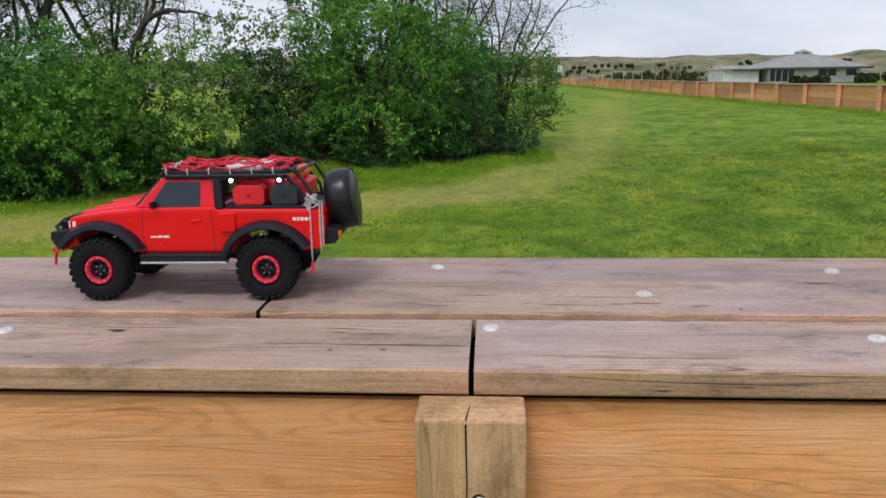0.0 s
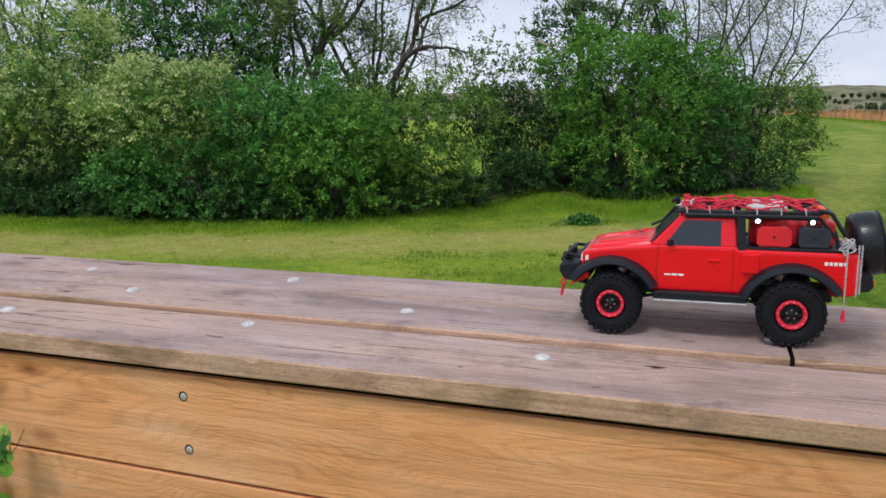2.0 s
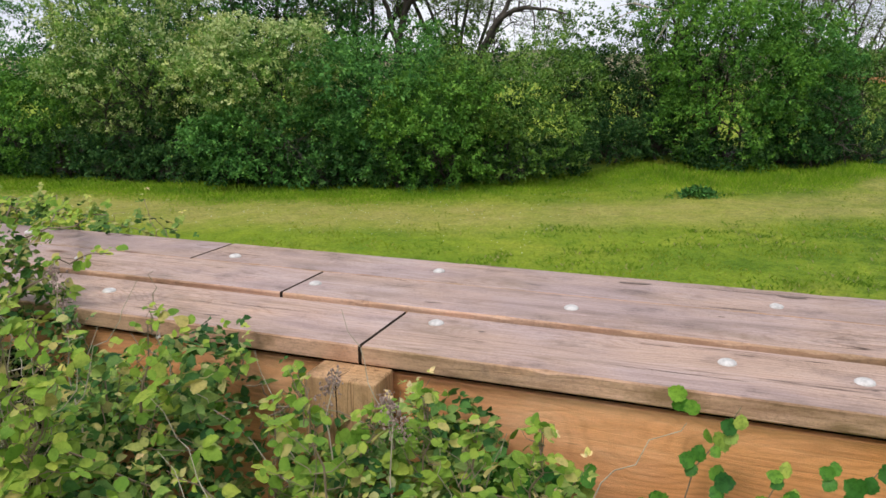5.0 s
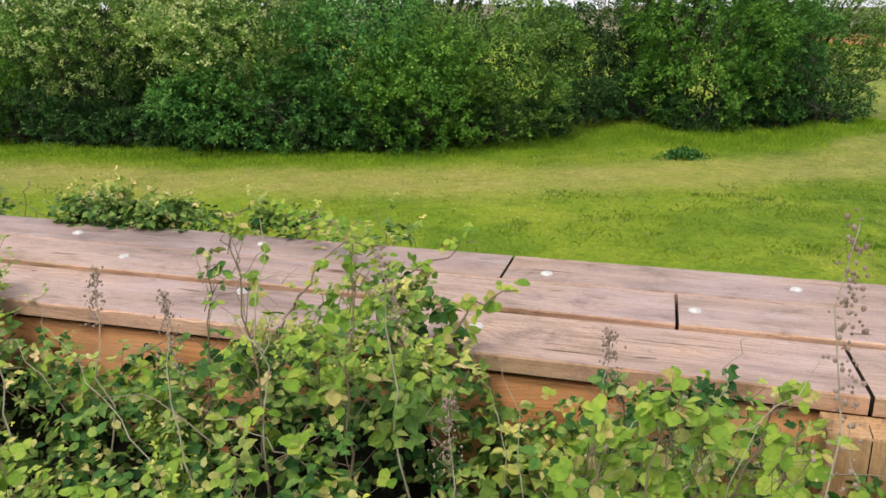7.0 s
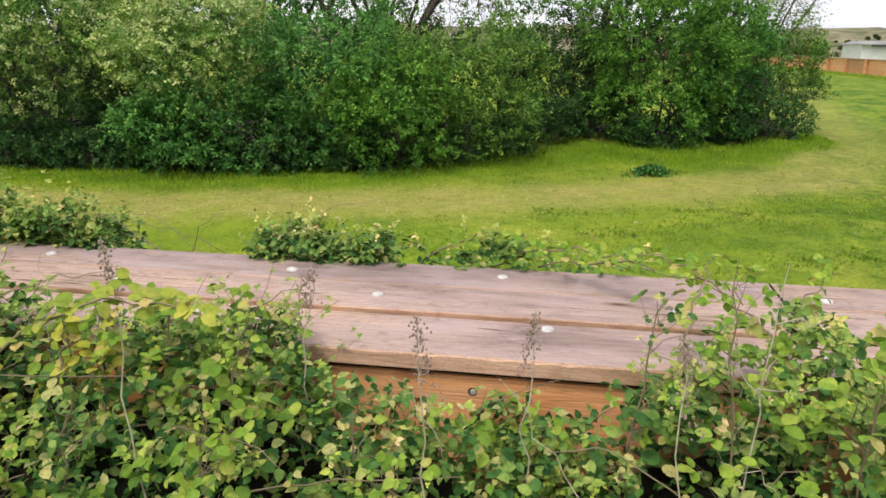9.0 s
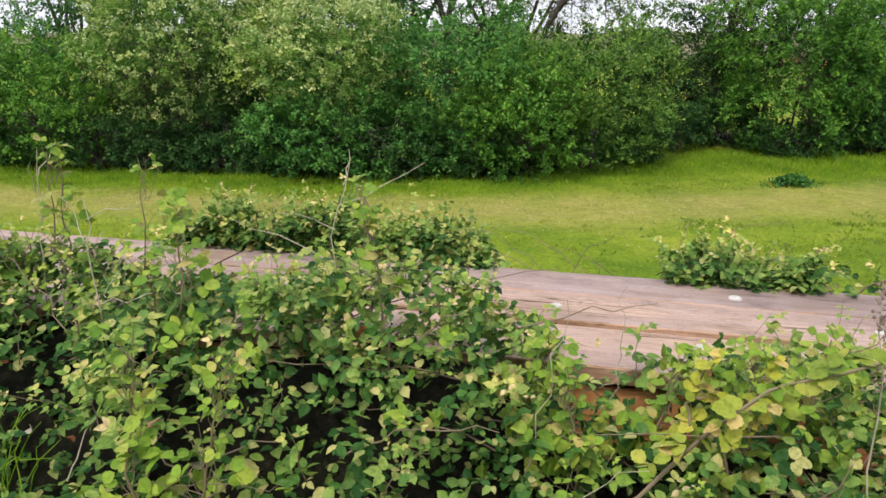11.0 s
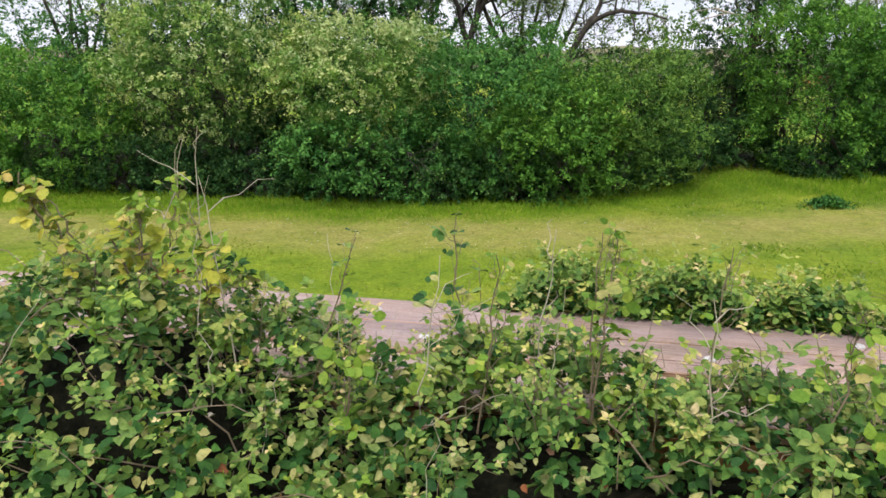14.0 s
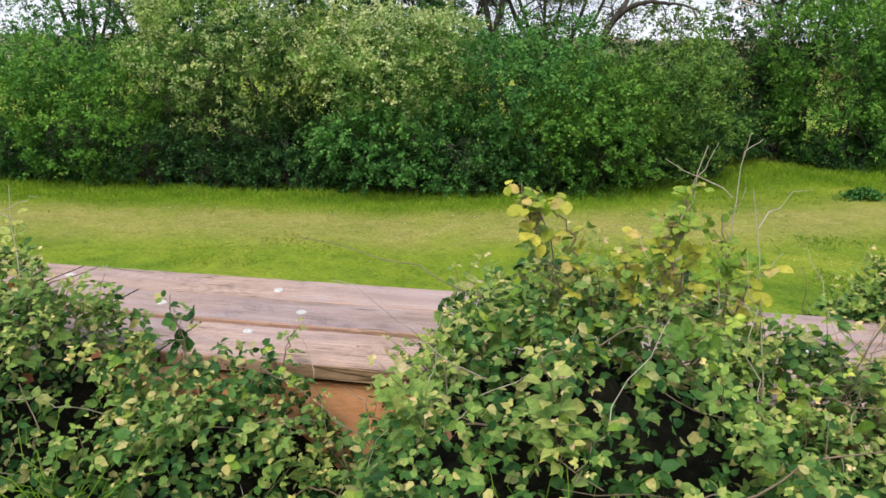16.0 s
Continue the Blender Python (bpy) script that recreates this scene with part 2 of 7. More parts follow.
# darker leaf; also paints the shade at the hedge's foot and in its gap
M_LEAF_DARK = foliage("hedge_leaf_dark", (0.014, 0.050, 0.022), (0.045, 0.122, 0.040), (0.15, 0.28, 0.075), (0.33, 0.45, 0.14), 0.93, 0.45, 0.2, by_tone=0.75)
M_LEAF_OLIVE = foliage("hedge_leaf_olive", (0.034, 0.098, 0.024), (0.118, 0.245, 0.050), (0.30, 0.44, 0.10), (0.48, 0.53, 0.17), 0.93, 0.45, 0.2, by_tone=0.75)
M_LEAF_CREAM = foliage("hawthorn_leaf", (0.064, 0.162, 0.037), (0.212, 0.375, 0.088), (0.43, 0.57, 0.160), (0.50, 0.59, 0.21), 0.93, 0.45, 0.2, by_tone=0.75)
M_BLOSSOM = foliage("hawthorn_blossom_spray", (0.32, 0.44, 0.15), (0.51, 0.60, 0.25), (0.66, 0.71, 0.36), (0.80, 0.80, 0.52), 0.90, by_tone=0.4)
M_LEAF_SPARSE = foliage("young_tree_leaf", (0.10, 0.17, 0.05), (0.20, 0.29, 0.09), (0.30, 0.40, 0.13), (0.38, 0.44, 0.2))
M_BRAMBLE = foliage("bramble_leaf", (0.024, 0.082, 0.022), (0.086, 0.205, 0.044), (0.26, 0.36, 0.090), (0.48, 0.46, 0.18), 0.88, 0.42, 0.3, 5.0, 0.14, 0.8)
M_BRAMBLE_SHOOT = foliage("bramble_shoot_leaf", (0.055, 0.150, 0.035), (0.225, 0.355, 0.075), (0.56, 0.53, 0.165), (0.74, 0.58, 0.31), 0.81, 0.42, 0.3, 5.0, 0.14, 0.8, by_tone=0.65)
M_BRAMBLE_LIME = foliage("lime_bramble_leaf", (0.088, 0.205, 0.032), (0.290, 0.430, 0.064), (0.56, 0.61, 0.125), (0.66, 0.60, 0.24), 0.88, 0.42, 0.3, 5.0, 0.14, 0.8, by_tone=0.6)
M_BRAMBLE_YOUNG = foliage("young_bramble_leaf", (0.14, 0.27, 0.036), (0.245, 0.38, 0.053), (0.38, 0.46, 0.083), (0.48, 0.42, 0.15), 0.90, 0.45, 0.35, 6.0, 0.1, 0.6)
M_BRAMBLE_YELLOW = foliage("yellow_bramble_leaf", (0.28, 0.34, 0.045), (0.45, 0.45, 0.060), (0.58, 0.53, 0.090), (0.62, 0.48, 0.16), 0.90, 0.45, 0.35, 6.0, 0.1, 0.6)
M_BRAMBLE_KHAKI = foliage("khaki_bramble_leaf", (0.20, 0.29, 0.045), (0.34, 0.40, 0.062), (0.47, 0.47, 0.092), (0.54, 0.43, 0.17), 0.88, 0.45, 0.35, 6.0, 0.1, 0.6)
M_CREEPER = foliage("fresh_bramble_leaf", (0.030, 0.125, 0.020), (0.100, 0.270, 0.036), (0.25, 0.45, 0.06), (0.40, 0.50, 0.10), 0.93, 0.35, 0.3, 9.0, 0.2, 0.9)
M_RUST = foliage("withered_leaf", (0.16, 0.07, 0.035), (0.34, 0.13, 0.06), (0.40, 0.24, 0.17), (0.46, 0.40, 0.36), 0.8, 0.6, 0.2, 5.0)
M_TUFT = foliage("coarse_tuft_blade", (0.125, 0.230, 0.022), (0.175, 0.295, 0.028), (0.25, 0.360, 0.045), (0.40, 0.38, 0.19), 0.90, 0.6, 0.2)
M_SCRUB = foliage("heath_scrub_leaf", (0.03, 0.06, 0.022), (0.055, 0.095, 0.032), (0.09, 0.13, 0.05), (0.14, 0.10, 0.07), 0.85, 0.6, 0.1, 0.2)
M_BLADE = foliage("grass_blade", (0.195, 0.295, 0.022), (0.24, 0.325, 0.028), (0.31, 0.365, 0.047), (0.41, 0.39, 0.14), 0.93, 0.6, 0.3)
M_BLADE_LUSH = foliage("lush_grass_blade", (0.15, 0.30, 0.018), (0.22, 0.39, 0.025), (0.32, 0.46, 0.045), (0.42, 0.48, 0.09), 0.95, 0.6, 0.35)

_n = Nodes("bark", 0.9, spec=0.2)
_n.color(_n.ramp(_n.noise(_n.coords((1, 1, 0.3)), 9, 6), (0.3, (0.035, 0.029, 0.024)), (0.7, (0.125, 0.105, 0.088))))
_n.bump(_n.noise(_n.coords((1, 1, 0.3)), 30, 4), 0.6, 0.01)
M_BARK = _n.m
_n = Nodes("bramble_cane", 0.6)
_n.color(_n.ramp(_n.noise(_n.coords(), 12, 4), (0.3, (0.16, 0.115, 0.07)), (0.55, (0.26, 0.19, 0.125)), (0.75, (0.17, 0.20, 0.07))))
M_CANE = _n.m
_n = Nodes("dead_stalk", 0.8)
_n.color(_n.ramp(_n.noise(_n.coords(), 25, 4), (0.3, (0.34, 0.275, 0.19)), (0.7, (0.62, 0.55, 0.43))))
M_STALK = _n.m
_n = Nodes("dead_seed_head", 0.9)
_n.color(_n.ramp(_n.noise(_n.coords(), 60, 4), (0.3, (0.20, 0.13, 0.105)), (0.7, (0.44, 0.33, 0.28))))
M_SEED = _n.m

_n = Nodes("lawn", 0.9, spec=0.1)
_v = _n.coords()
_mid = _n.noise(_v, 0.55, 6, 0.62, 0.4)
_fin = _n.noise(_v, 24, 5, 0.75)
_c = _n.ramp(_mid, (0.34, (0.150, 0.245, 0.022)), (0.5, (0.225, 0.312, 0.028)), (0.66, (0.310, 0.355, 0.046)))
_tuft = _n.noise(_v, 2.3, 5, 0.66, 0.3)
_c = _n.mix(0.85, _c, _n.ramp(_tuft, (0.34, (0.70, 0.80, 0.72)), (0.47, (1, 1, 1)), (0.70, (1.14, 1.10, 1.0))), "MULTIPLY")
_wear = _n.add("ShaderNodeAttribute")
_wear.attribute_name = "wear"
_worn = _n.mix(1.0, _wear.outputs["Color"], _n.ramp(_n.noise(_v, 1.4, 5, 0.65), (0.28, (0.35, 0.35, 0.35)), (0.6, (1, 1, 1))), "MULTIPLY")
_c = _n.mix(_worn, _c, _n.ramp(_n.noise(_v, 3.5, 4), (0.3, (0.34, 0.31, 0.085)), (0.7, (0.44, 0.390, 0.128))))
_rough = _n.add("ShaderNodeAttribute")
_rough.attribute_name = "rough"
_c = _n.mix(_rough.outputs["Fac"], _c, _n.mix(1.0, _c, _n.ramp(_n.noise(_n.coords((1, 0.5, 1)), 1.5, 6, 0.7, 0.5), (0.36, (0.42, 0.58, 0.62)), (0.62, (0.98, 0.98, 1.1))), "MULTIPLY"))
_lump = _n.noise(_n.coords((1, 0.7, 1)), 4.6, 5, 0.68, 0.3)
_c = _n.mix(_rough.outputs["Fac"], _c, _n.mix(1.0, _c, _n.ramp(_lump, (0.36, (0.50, 0.62, 0.55)), (0.48, (1, 1, 1)), (0.66, (1.30, 1.20, 1.20))), "MULTIPLY"))
# near-black ground under the hedge: earth, with shade put into the colour
_hedge_shade = _n.add("ShaderNodeAttribute")
_hedge_shade.attribute_name = "bare"
_c = _n.mix(_hedge_shade.outputs["Fac"], _c, _n.ramp(_n.noise(_v, 9.0, 5, 0.7), (0.3, (0.018, 0.020, 0.010)), (0.7, (0.065, 0.060, 0.032))))
_clod = _n.noise(_v, 7.5, 4, 0.7)
_c = _n.mix(0.9, _c, _n.ramp(_clod, (0.32, (0.66, 0.74, 0.66)), (0.44, (1, 1, 1)), (0.68, (1.18, 1.14, 1.10))), "MULTIPLY")
_c = _n.mix(1.0, _c, _n.ramp(_fin, (0.3, (0.55, 0.58, 0.52)), (0.7, (1.28, 1.28, 1.22))), "MULTIPLY")
_n.color(_c)
_n.bump(_n.mix(0.5, _fin, _clod), 1.0, 0.05)
M_LAWN = _n.m

_n = Nodes("dune_grass", 0.95, spec=0.1)
_v = _n.coords()
_a = _n.noise(_v, 0.045, 6, 0.65)
_b = _n.noise(_n.coords((1, 1, 3)), 0.5, 5, 0.7)
_c = _n.ramp(_n.mix(0.5, _a, _n.noise(_v, 0.22, 5, 0.7)), (0.40, (0.060, 0.075, 0.038)), (0.48, (0.20, 0.195, 0.115)), (0.62, (0.37, 0.32, 0.21)))
_c = _n.mix(0.8, _c, _n.ramp(_b, (0.3, (0.55, 0.58, 0.5)), (0.7, (1.15, 1.12, 1.05))), "MULTIPLY")
_n.color(_c)
M_DUNE = _n.m


def paint(name, c, rough=0.7, var=0.15, scale=2.0, spec=0.4, metal=0.0, fine=60):
    n = Nodes(name, rough, metal, spec)
    v = n.coords()
    a = n.ramp(n.noise(v, scale, 5), (0.3, tuple(x * (1 - var) for x in c)), (0.7, tuple(min(1, x * (1 + var)) for x in c)))
    n.color(a)
    n.rough(n.noise(v, fine, 4), max(0.02, rough - 0.08), min(1, rough + 0.1))
    return n.m


# ---------------------------------------------------------------- mesh helpers
def grab(name, bm, material, parent=None, smooth=False):
    me = bpy.data.meshes.new(name)
    bm.to_mesh(me)
    bm.free()
    if smooth:
        for p in me.polygons:
            p.use_smooth = True
    ob = new(name, me)
    me.materials.append(material)
    if parent is not None:
        ob.parent = parent
    return ob


def part(name, bm, material, parent, label="", smooth=False):
    ob = grab(name, bm, material, parent, smooth)
    if label:
        tagged(ob, label)
    return ob


def raw_mesh(name, verts, faces, k, material, parent=None, smooth_faces=False):
    """One mesh from arrays: verts (n, 3) and faces (m, k)."""
    me = bpy.data.meshes.new(name)
    verts = np.asarray(verts, np.float32)
    faces = np.asarray(faces, np.int32)
    me.vertices.add(len(verts))
    me.vertices.foreach_set("co", verts.ravel())
    me.loops.add(faces.size)
    me.loops.foreach_set("vertex_index", faces.ravel())
    me.polygons.add(len(faces))
    me.polygons.foreach_set("loop_start", np.arange(0, faces.size, k, dtype=np.int32))
    me.polygons.foreach_set("loop_total", np.full(len(faces), k, np.int32))
    me.update(calc_edges=True)
    if smooth_faces:
        me.polygons.foreach_set("use_smooth", np.ones(len(faces), bool))
    me.materials.append(material)
    ob = new(name, me)
    if parent is not None:
        ob.parent = parent
    return ob


def empty(name, m=None):
    ob = new(name)
    ob.empty_display_size = 0.05
    if m is not None:
        ob.matrix_world = m
    return ob


def box(bm, x0, x1, y0, y1, z0, z1, bevel=0.0, seg=1):
    r = bmesh.ops.create_cube(bm, size=1)
    vs = r["verts"]
    bmesh.ops.transform(bm, matrix=Matrix.Translation(((x0 + x1) / 2, (y0 + y1) / 2, (z0 + z1) / 2))
                        @ Matrix.Diagonal((x1 - x0, y1 - y0, z1 - z0, 1)), verts=vs)
    if bevel:
        es = list({e for v in vs for e in v.link_edges})
        bmesh.ops.bevel(bm, geom=es, offset=bevel, segments=seg, affect="EDGES", profile=0.5)
    return bm


def cyl(bm, a, b, r0, r1=None, seg=12, caps=True):
    a, b = Vector(a), Vector(b)
    r1 = r0 if r1 is None else r1
    d = b - a
    m = Matrix.Translation((a + b) / 2) @ d.to_track_quat("Z", "Y").to_matrix().to_4x4()
    bmesh.ops.create_cone(bm, cap_ends=caps, segments=seg, radius1=r0, radius2=r1, depth=d.length, matrix=m)
    return bm


def unit(v):
    return v / np.maximum(np.linalg.norm(v, axis=-1, keepdims=True), 1e-9)


def tubes(A, B, ra, rb, sides=4):
    """Tapered open tubes between points A and B (n, 3): verts and quads."""
    A, B = np.asarray(A, float), np.asarray(B, float)
    ra, rb = np.asarray(ra, float), np.asarray(rb, float)
    d = unit(B - A)
    ref = np.where(np.abs(d[:, 2:3]) > 0.9, np.array([[1.0, 0, 0]]), np.array([[0, 0, 1.0]]))
    u = unit(np.cross(d, ref))
    w = np.cross(d, u)
    ang = np.arange(sides) * 2 * np.pi / sides
    ring = u[:, None] * np.cos(ang)[None, :, None] + w[:, None] * np.sin(ang)[None, :, None]
    V = np.concatenate([A[:, None] + ring * ra[:, None, None], B[:, None] + ring * rb[:, None, None]], 1)
    n = len(A)
    i = np.arange(sides)
    j = (i + 1) % sides
    f = np.stack([i, j, j + sides, i + sides], 1)
    F = (np.arange(n) * 2 * sides)[:, None, None] + f[None]
    return V.reshape(-1, 3), F.reshape(-1, 4)


def leaves(P, D, U, L, W, kind="rhomb", fold=0.25):
    """Leaves at P, pointing along D with upper side U, length L, width W: verts and faces of 3 or 4 corners."""
    D = unit(D)
    S = unit(np.cross(D, U))
    U = np.cross(S, D)
    L, W = L[:, None], W[:, None]
    n = len(P)
    if kind == "rhomb":
        V = np.stack([P, P + D * L * 0.45 + S * W / 2 + U * W * fold, P + D * L, P + D * L * 0.45 - S * W / 2 + U * W * fold], 1)
        f = np.array([[0, 2, 1], [0, 3, 2]])
        k = 4
    elif kind == "full":
        # a rounded leaf, folded along its rib, with a scalloped edge
        def at(t, s, lift):
            return P + D * L * t + S * W * s + U * W * lift
        e = [(0.06, 0.25, 0.10), (0.30, 0.49, 0.20), (0.62, 0.36, 0.16), (0.86, 0.11, 0.02)]
        V = np.stack([P, at(0.36, 0, 0.0), at(0.68, 0, -0.02), P + D * L - U * L * 0.10]
                     + [at(t, s, l * fold * 5) for t, s, l in e] + [at(t, -s, l * fold * 5) for t, s, l in e], 1)
        f = np.array([[0, 1, 5, 4], [1, 2, 6, 5], [2, 3, 7, 6], [0, 8, 9, 1], [1, 9, 10, 2], [2, 10, 11, 3]])
        k = 12
    elif kind == "toothed":
        # a broad leaf with a saw-toothed edge and a sunken rib
        def at(t, s, lift):
            return P + D * L * t + S * W * s + U * W * lift
        e = [(-0.02, 0.13, 0.3), (0.15, 0.38, 0.7), (0.24, 0.37, 0.7), (0.38, 0.54, 1.0), (0.47, 0.47, 0.9), (0.61, 0.50, 0.9), (0.69, 0.37, 0.7), (0.83, 0.33, 0.4), (0.93, 0.13, 0.0)]
        ribs = [P, at(0.27, 0, 0.0), at(0.52, 0, 0.0), at(0.76, 0, -0.02), P + D * L - U * L * 0.08]
        V = np.stack(ribs + [at(t, s, l * fold) for t, s, l in e] + [at(t, -s, l * fold) for t, s, l in e], 1)
        half = [[0, 1, 6, 5], [1, 8, 7, 6], [1, 2, 9, 8], [2, 11, 10, 9], [2, 3, 12, 11], [3, 4, 13, 12]]
        f = np.array(half + [[q_[0]] + [v + 9 if v > 4 else v for v in q_[:0:-1]] for q_ in half])
        k = 23
    else:
        tip = P + D * L - U * L * 0.12
        V = np.stack([P, P + D * L * 0.22 + S * W * 0.44 + U * W * fold * 0.8, P + D * L * 0.62 + S * W * 0.40 + U * W * fold,
                      tip, P + D * L * 0.62 - S * W * 0.40 + U * W * fold, P + D * L * 0.22 - S * W * 0.44 + U * W * fold * 0.8], 1)
        f = np.array([[0, 3, 2, 1], [0, 5, 4, 3]])
        k = 6
    F = (np.arange(n) * k)[:, None, None] + f[None]
    return V.reshape(-1, 3), F.reshape(-1, f.shape[1])


def joined(chunks):
    V, F, o = [], [], 0
    for v, f in chunks:
        V.append(v)
        F.append(f + o)
        o += len(v)
    return np.concatenate(V), np.concatenate(F)


# ---------------------------------------------------------------- the ground
def smooth(a, b, v):
    t = np.clip((np.asarray(v, float) - a) / (b - a), 0, 1)
    return t * t * (3 - 2 * t)


def wob(x, y, s):
    """Gentle waves that stand in for uneven turf."""
    return (np.sin(x * 1.3 * s + 0.7) * np.cos(y * 1.1 * s + 1.9) + 0.6 * np.sin(x * 2.9 * s + y * 1.7 * s)) * 0.5


def lawn_z(x, y):
    x, y = np.asarray(x, float), np.asarray(y, float)
    z = -1.66 + 0.42 * smooth(-1.5, 12, x) + 0.25 * smooth(12.5, 17, y) * (1 - smooth(-2, 5, x)) + 0.20 * smooth(45, 120, y)
    z = z + 0.035 * wob(x, y, 1.0) + 0.014 * wob(x, y, 3.7)
    return np.where(y < 0.33, -1.0, z)


gx = np.concatenate([[-2500, -900, -300, -120, -60, -40], np.arange(-30, 22, 0.4), [24, 30, 40, 60, 100, 200, 500, 1200, 2500]])
gy = np.concatenate([[-2500, -600, -150, -50, -20, -8, -4, -2, -1, 0.2, 0.32, 0.34, 1, 2, 3, 4, 5], np.arange(5.5, 26, 0.4),
                     [28, 32, 38, 46, 60, 80, 110, 160, 300, 600, 1500, 3000]])
GX, GY = np.meshgrid(gx, gy)
gv = np.stack([GX.ravel(), GY.ravel(), lawn_z(GX, GY).ravel()], 1)
nx = len(gx)
ii, jj = np.meshgrid(np.arange(nx - 1), np.arange(len(gy) - 1))
q = (jj * nx + ii).ravel()
gf = np.stack([q, q + 1, q + nx + 1, q + nx], 1)
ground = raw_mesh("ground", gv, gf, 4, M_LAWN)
for p in ground.data.polygons:
    p.use_smooth = True
# a worn, straw-coloured way along the hedge and out into the open field
WAY = np.array([(-24, 7.5), (-13.4, 8.2), (-11, 8.6), (-7, 9.3), (-4.6, 10.3), (-2.8, 11.4), (0.1, 12.6), (1.5, 15.4), (3.1, 22.4), (6, 40), (14, 80), (25, 150)])


def wear_at(x, y):
    """How worn the turf is: 1 on the way, 0 away from it."""
    best = np.full(np.shape(x), 99.0)
    for (x0, y0), (x1, y1) in zip(WAY, WAY[1:]):
        t = np.clip(((x - x0) * (x1 - x0) + (y - y0) * (y1 - y0)) / ((x1 - x0) ** 2 + (y1 - y0) ** 2), 0, 1)
        best = np.minimum(best, np.hypot(x - x0 - t * (x1 - x0), (y - y0 - t * (y1 - y0))))
    return 1 - smooth(0.35, 1.7, best + 0.3 * wob(x, y, 0.9))


wear = ground.data.attributes.new("wear", "FLOAT", "POINT")
wear.data.foreach_set("value", (wear_at(gv[:, 0], gv[:, 1]) * (0.92 - 0.42 * smooth(-1, 3, gv[:, 0]))).astype(np.float32))
# dark earth colour under the hedge, which also stands in for its shade
HEDGE_X = [-22.92, -18.14, -14.9, -13.08, -10.5, -8.31, -6.3, -4.77, -4.01, -2.39, -0.29, 1.24, 2.86]
HEDGE_Y = [9.93, 9.84, 9.74, 10.12, 10.22, 10.7, 12.03, 13.56, 14.52, 14.13, 15.09, 16.71, 18.62]
coarse = ground.data.attributes.new("rough", "FLOAT", "POINT")
coarse.data.foreach_set("value", (smooth(-3.5, 1.0, gv[:, 0]) * (1 - 0.55 * wear_at(gv[:, 0], gv[:, 1]))).astype(np.float32))
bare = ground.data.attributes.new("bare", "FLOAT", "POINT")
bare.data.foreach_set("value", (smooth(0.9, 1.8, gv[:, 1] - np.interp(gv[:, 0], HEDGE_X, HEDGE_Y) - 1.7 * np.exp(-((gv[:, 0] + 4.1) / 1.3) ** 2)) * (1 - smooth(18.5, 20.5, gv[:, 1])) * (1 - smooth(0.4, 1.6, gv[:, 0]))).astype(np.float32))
tagged(ground, "mown green and straw-coloured meadow with uneven turf", "grass", kind="structure")

# ---------------------------------------------------------------- the timber wall
wall = empty("wall_timber")
tagged(wall, "low timber wall topped with three weathered planks side by side", "timber wall", kind="structure")

GAP = 0.0038


def plank(x0, x1, y0, y1, z0, z1, material, name="plank", bevel=0.0028):
    """A sawn plank with softened edges; its origin is its own middle."""
    bm = bmesh.new()
    lx, ly, lz = (x1 - x0) / 2, (y1 - y0) / 2, (z1 - z0) / 2
    box(bm, -lx, lx, -ly, ly, -lz, lz, bevel, 2)
    ob = part(name, bm, material, wall)
    ob.location = ((x0 + x1) / 2, (y0 + y1) / 2, (z0 + z1) / 2)
    return ob


def worn_plank(x0, x1, y0, y1, z0, z1, seed, b=0.0030):
    """A deck plank whose long edges are worn uneven and chipped here and there."""
    rng = np.random.default_rng(seed)
    bm = bmesh.new()
    lx, ly, lz = (x1 - x0) / 2, (y1 - y0) / 2, (z1 - z0) / 2
    k = max(8, int((x1 - x0) / 0.03))
    bow = np.cumsum(rng.normal(0, 0.00022, k + 1))
    bow -= np.linspace(bow[0], bow[-1], k + 1)
    chip = b * (0.8 + 0.5 * rng.random((k + 1, 2)) + 1.6 * (rng.random((k + 1, 2)) < 0.05))
    rings = []
    for i in range(k + 1):
        x, e, f = -lx + 2 * lx * i / k, bow[i], chip[i]
        rings.append([bm.verts.new((x, y_, z_)) for y_, z_ in (
            (-ly + b + e, -lz), (ly - b, -lz), (ly, -lz + b), (ly, lz - f[1]), (ly - f[1], lz), (-ly + e + f[0], lz), (-ly + e, lz - f[0] * 0.9), (-ly + e, -lz + b))])
    for p, q_ in zip(rings, rings[1:]):
        for j in range(8):
            bm.faces.new((p[j], p[(j + 1) % 8], q_[(j + 1) % 8], q_[j]))
    bm.faces.new(rings[0])
    bm.faces.new(rings[-1])
    bmesh.ops.recalc_face_normals(bm, faces=bm.faces[:])
    ob = part("plank", bm, M_DECK, wall)
    ob.location = ((x0 + x1) / 2, (y0 + y1) / 2, (z0 + z1) / 2)
    return ob


ROWS = [
    (0.0, 0.232, [2.9, 0.0335, -2.852, -5.702, -8.560, -11.4, -14.3], 0.0, 0.038),
    (0.238, 0.444, [2.9, -0.345, -3.180, -6.075, -8.89, -11.8, -14.3], 0.010, 0.046),
    (0.447, 0.648, [2.9, -0.725, -3.61, -6.44, -9.235, -12.1, -14.3], 0.009, 0.045),
]
for y0, y1, cuts, lift, thick in ROWS:
    for a, b in zip(cuts, cuts[1:]):
        deck = worn_plank(b + GAP, a - GAP, y0, y1, lift - thick, lift, int(900 - b * 10 + y0 * 100))
        deck.data.materials.append(M_DECK_EDGE)
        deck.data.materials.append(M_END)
        for p in deck.data.polygons:
            if p.normal.y < -0.6:
                p.material_index = 1
            # end faces: the narrow joint's shade is put into their colour
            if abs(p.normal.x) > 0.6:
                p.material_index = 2

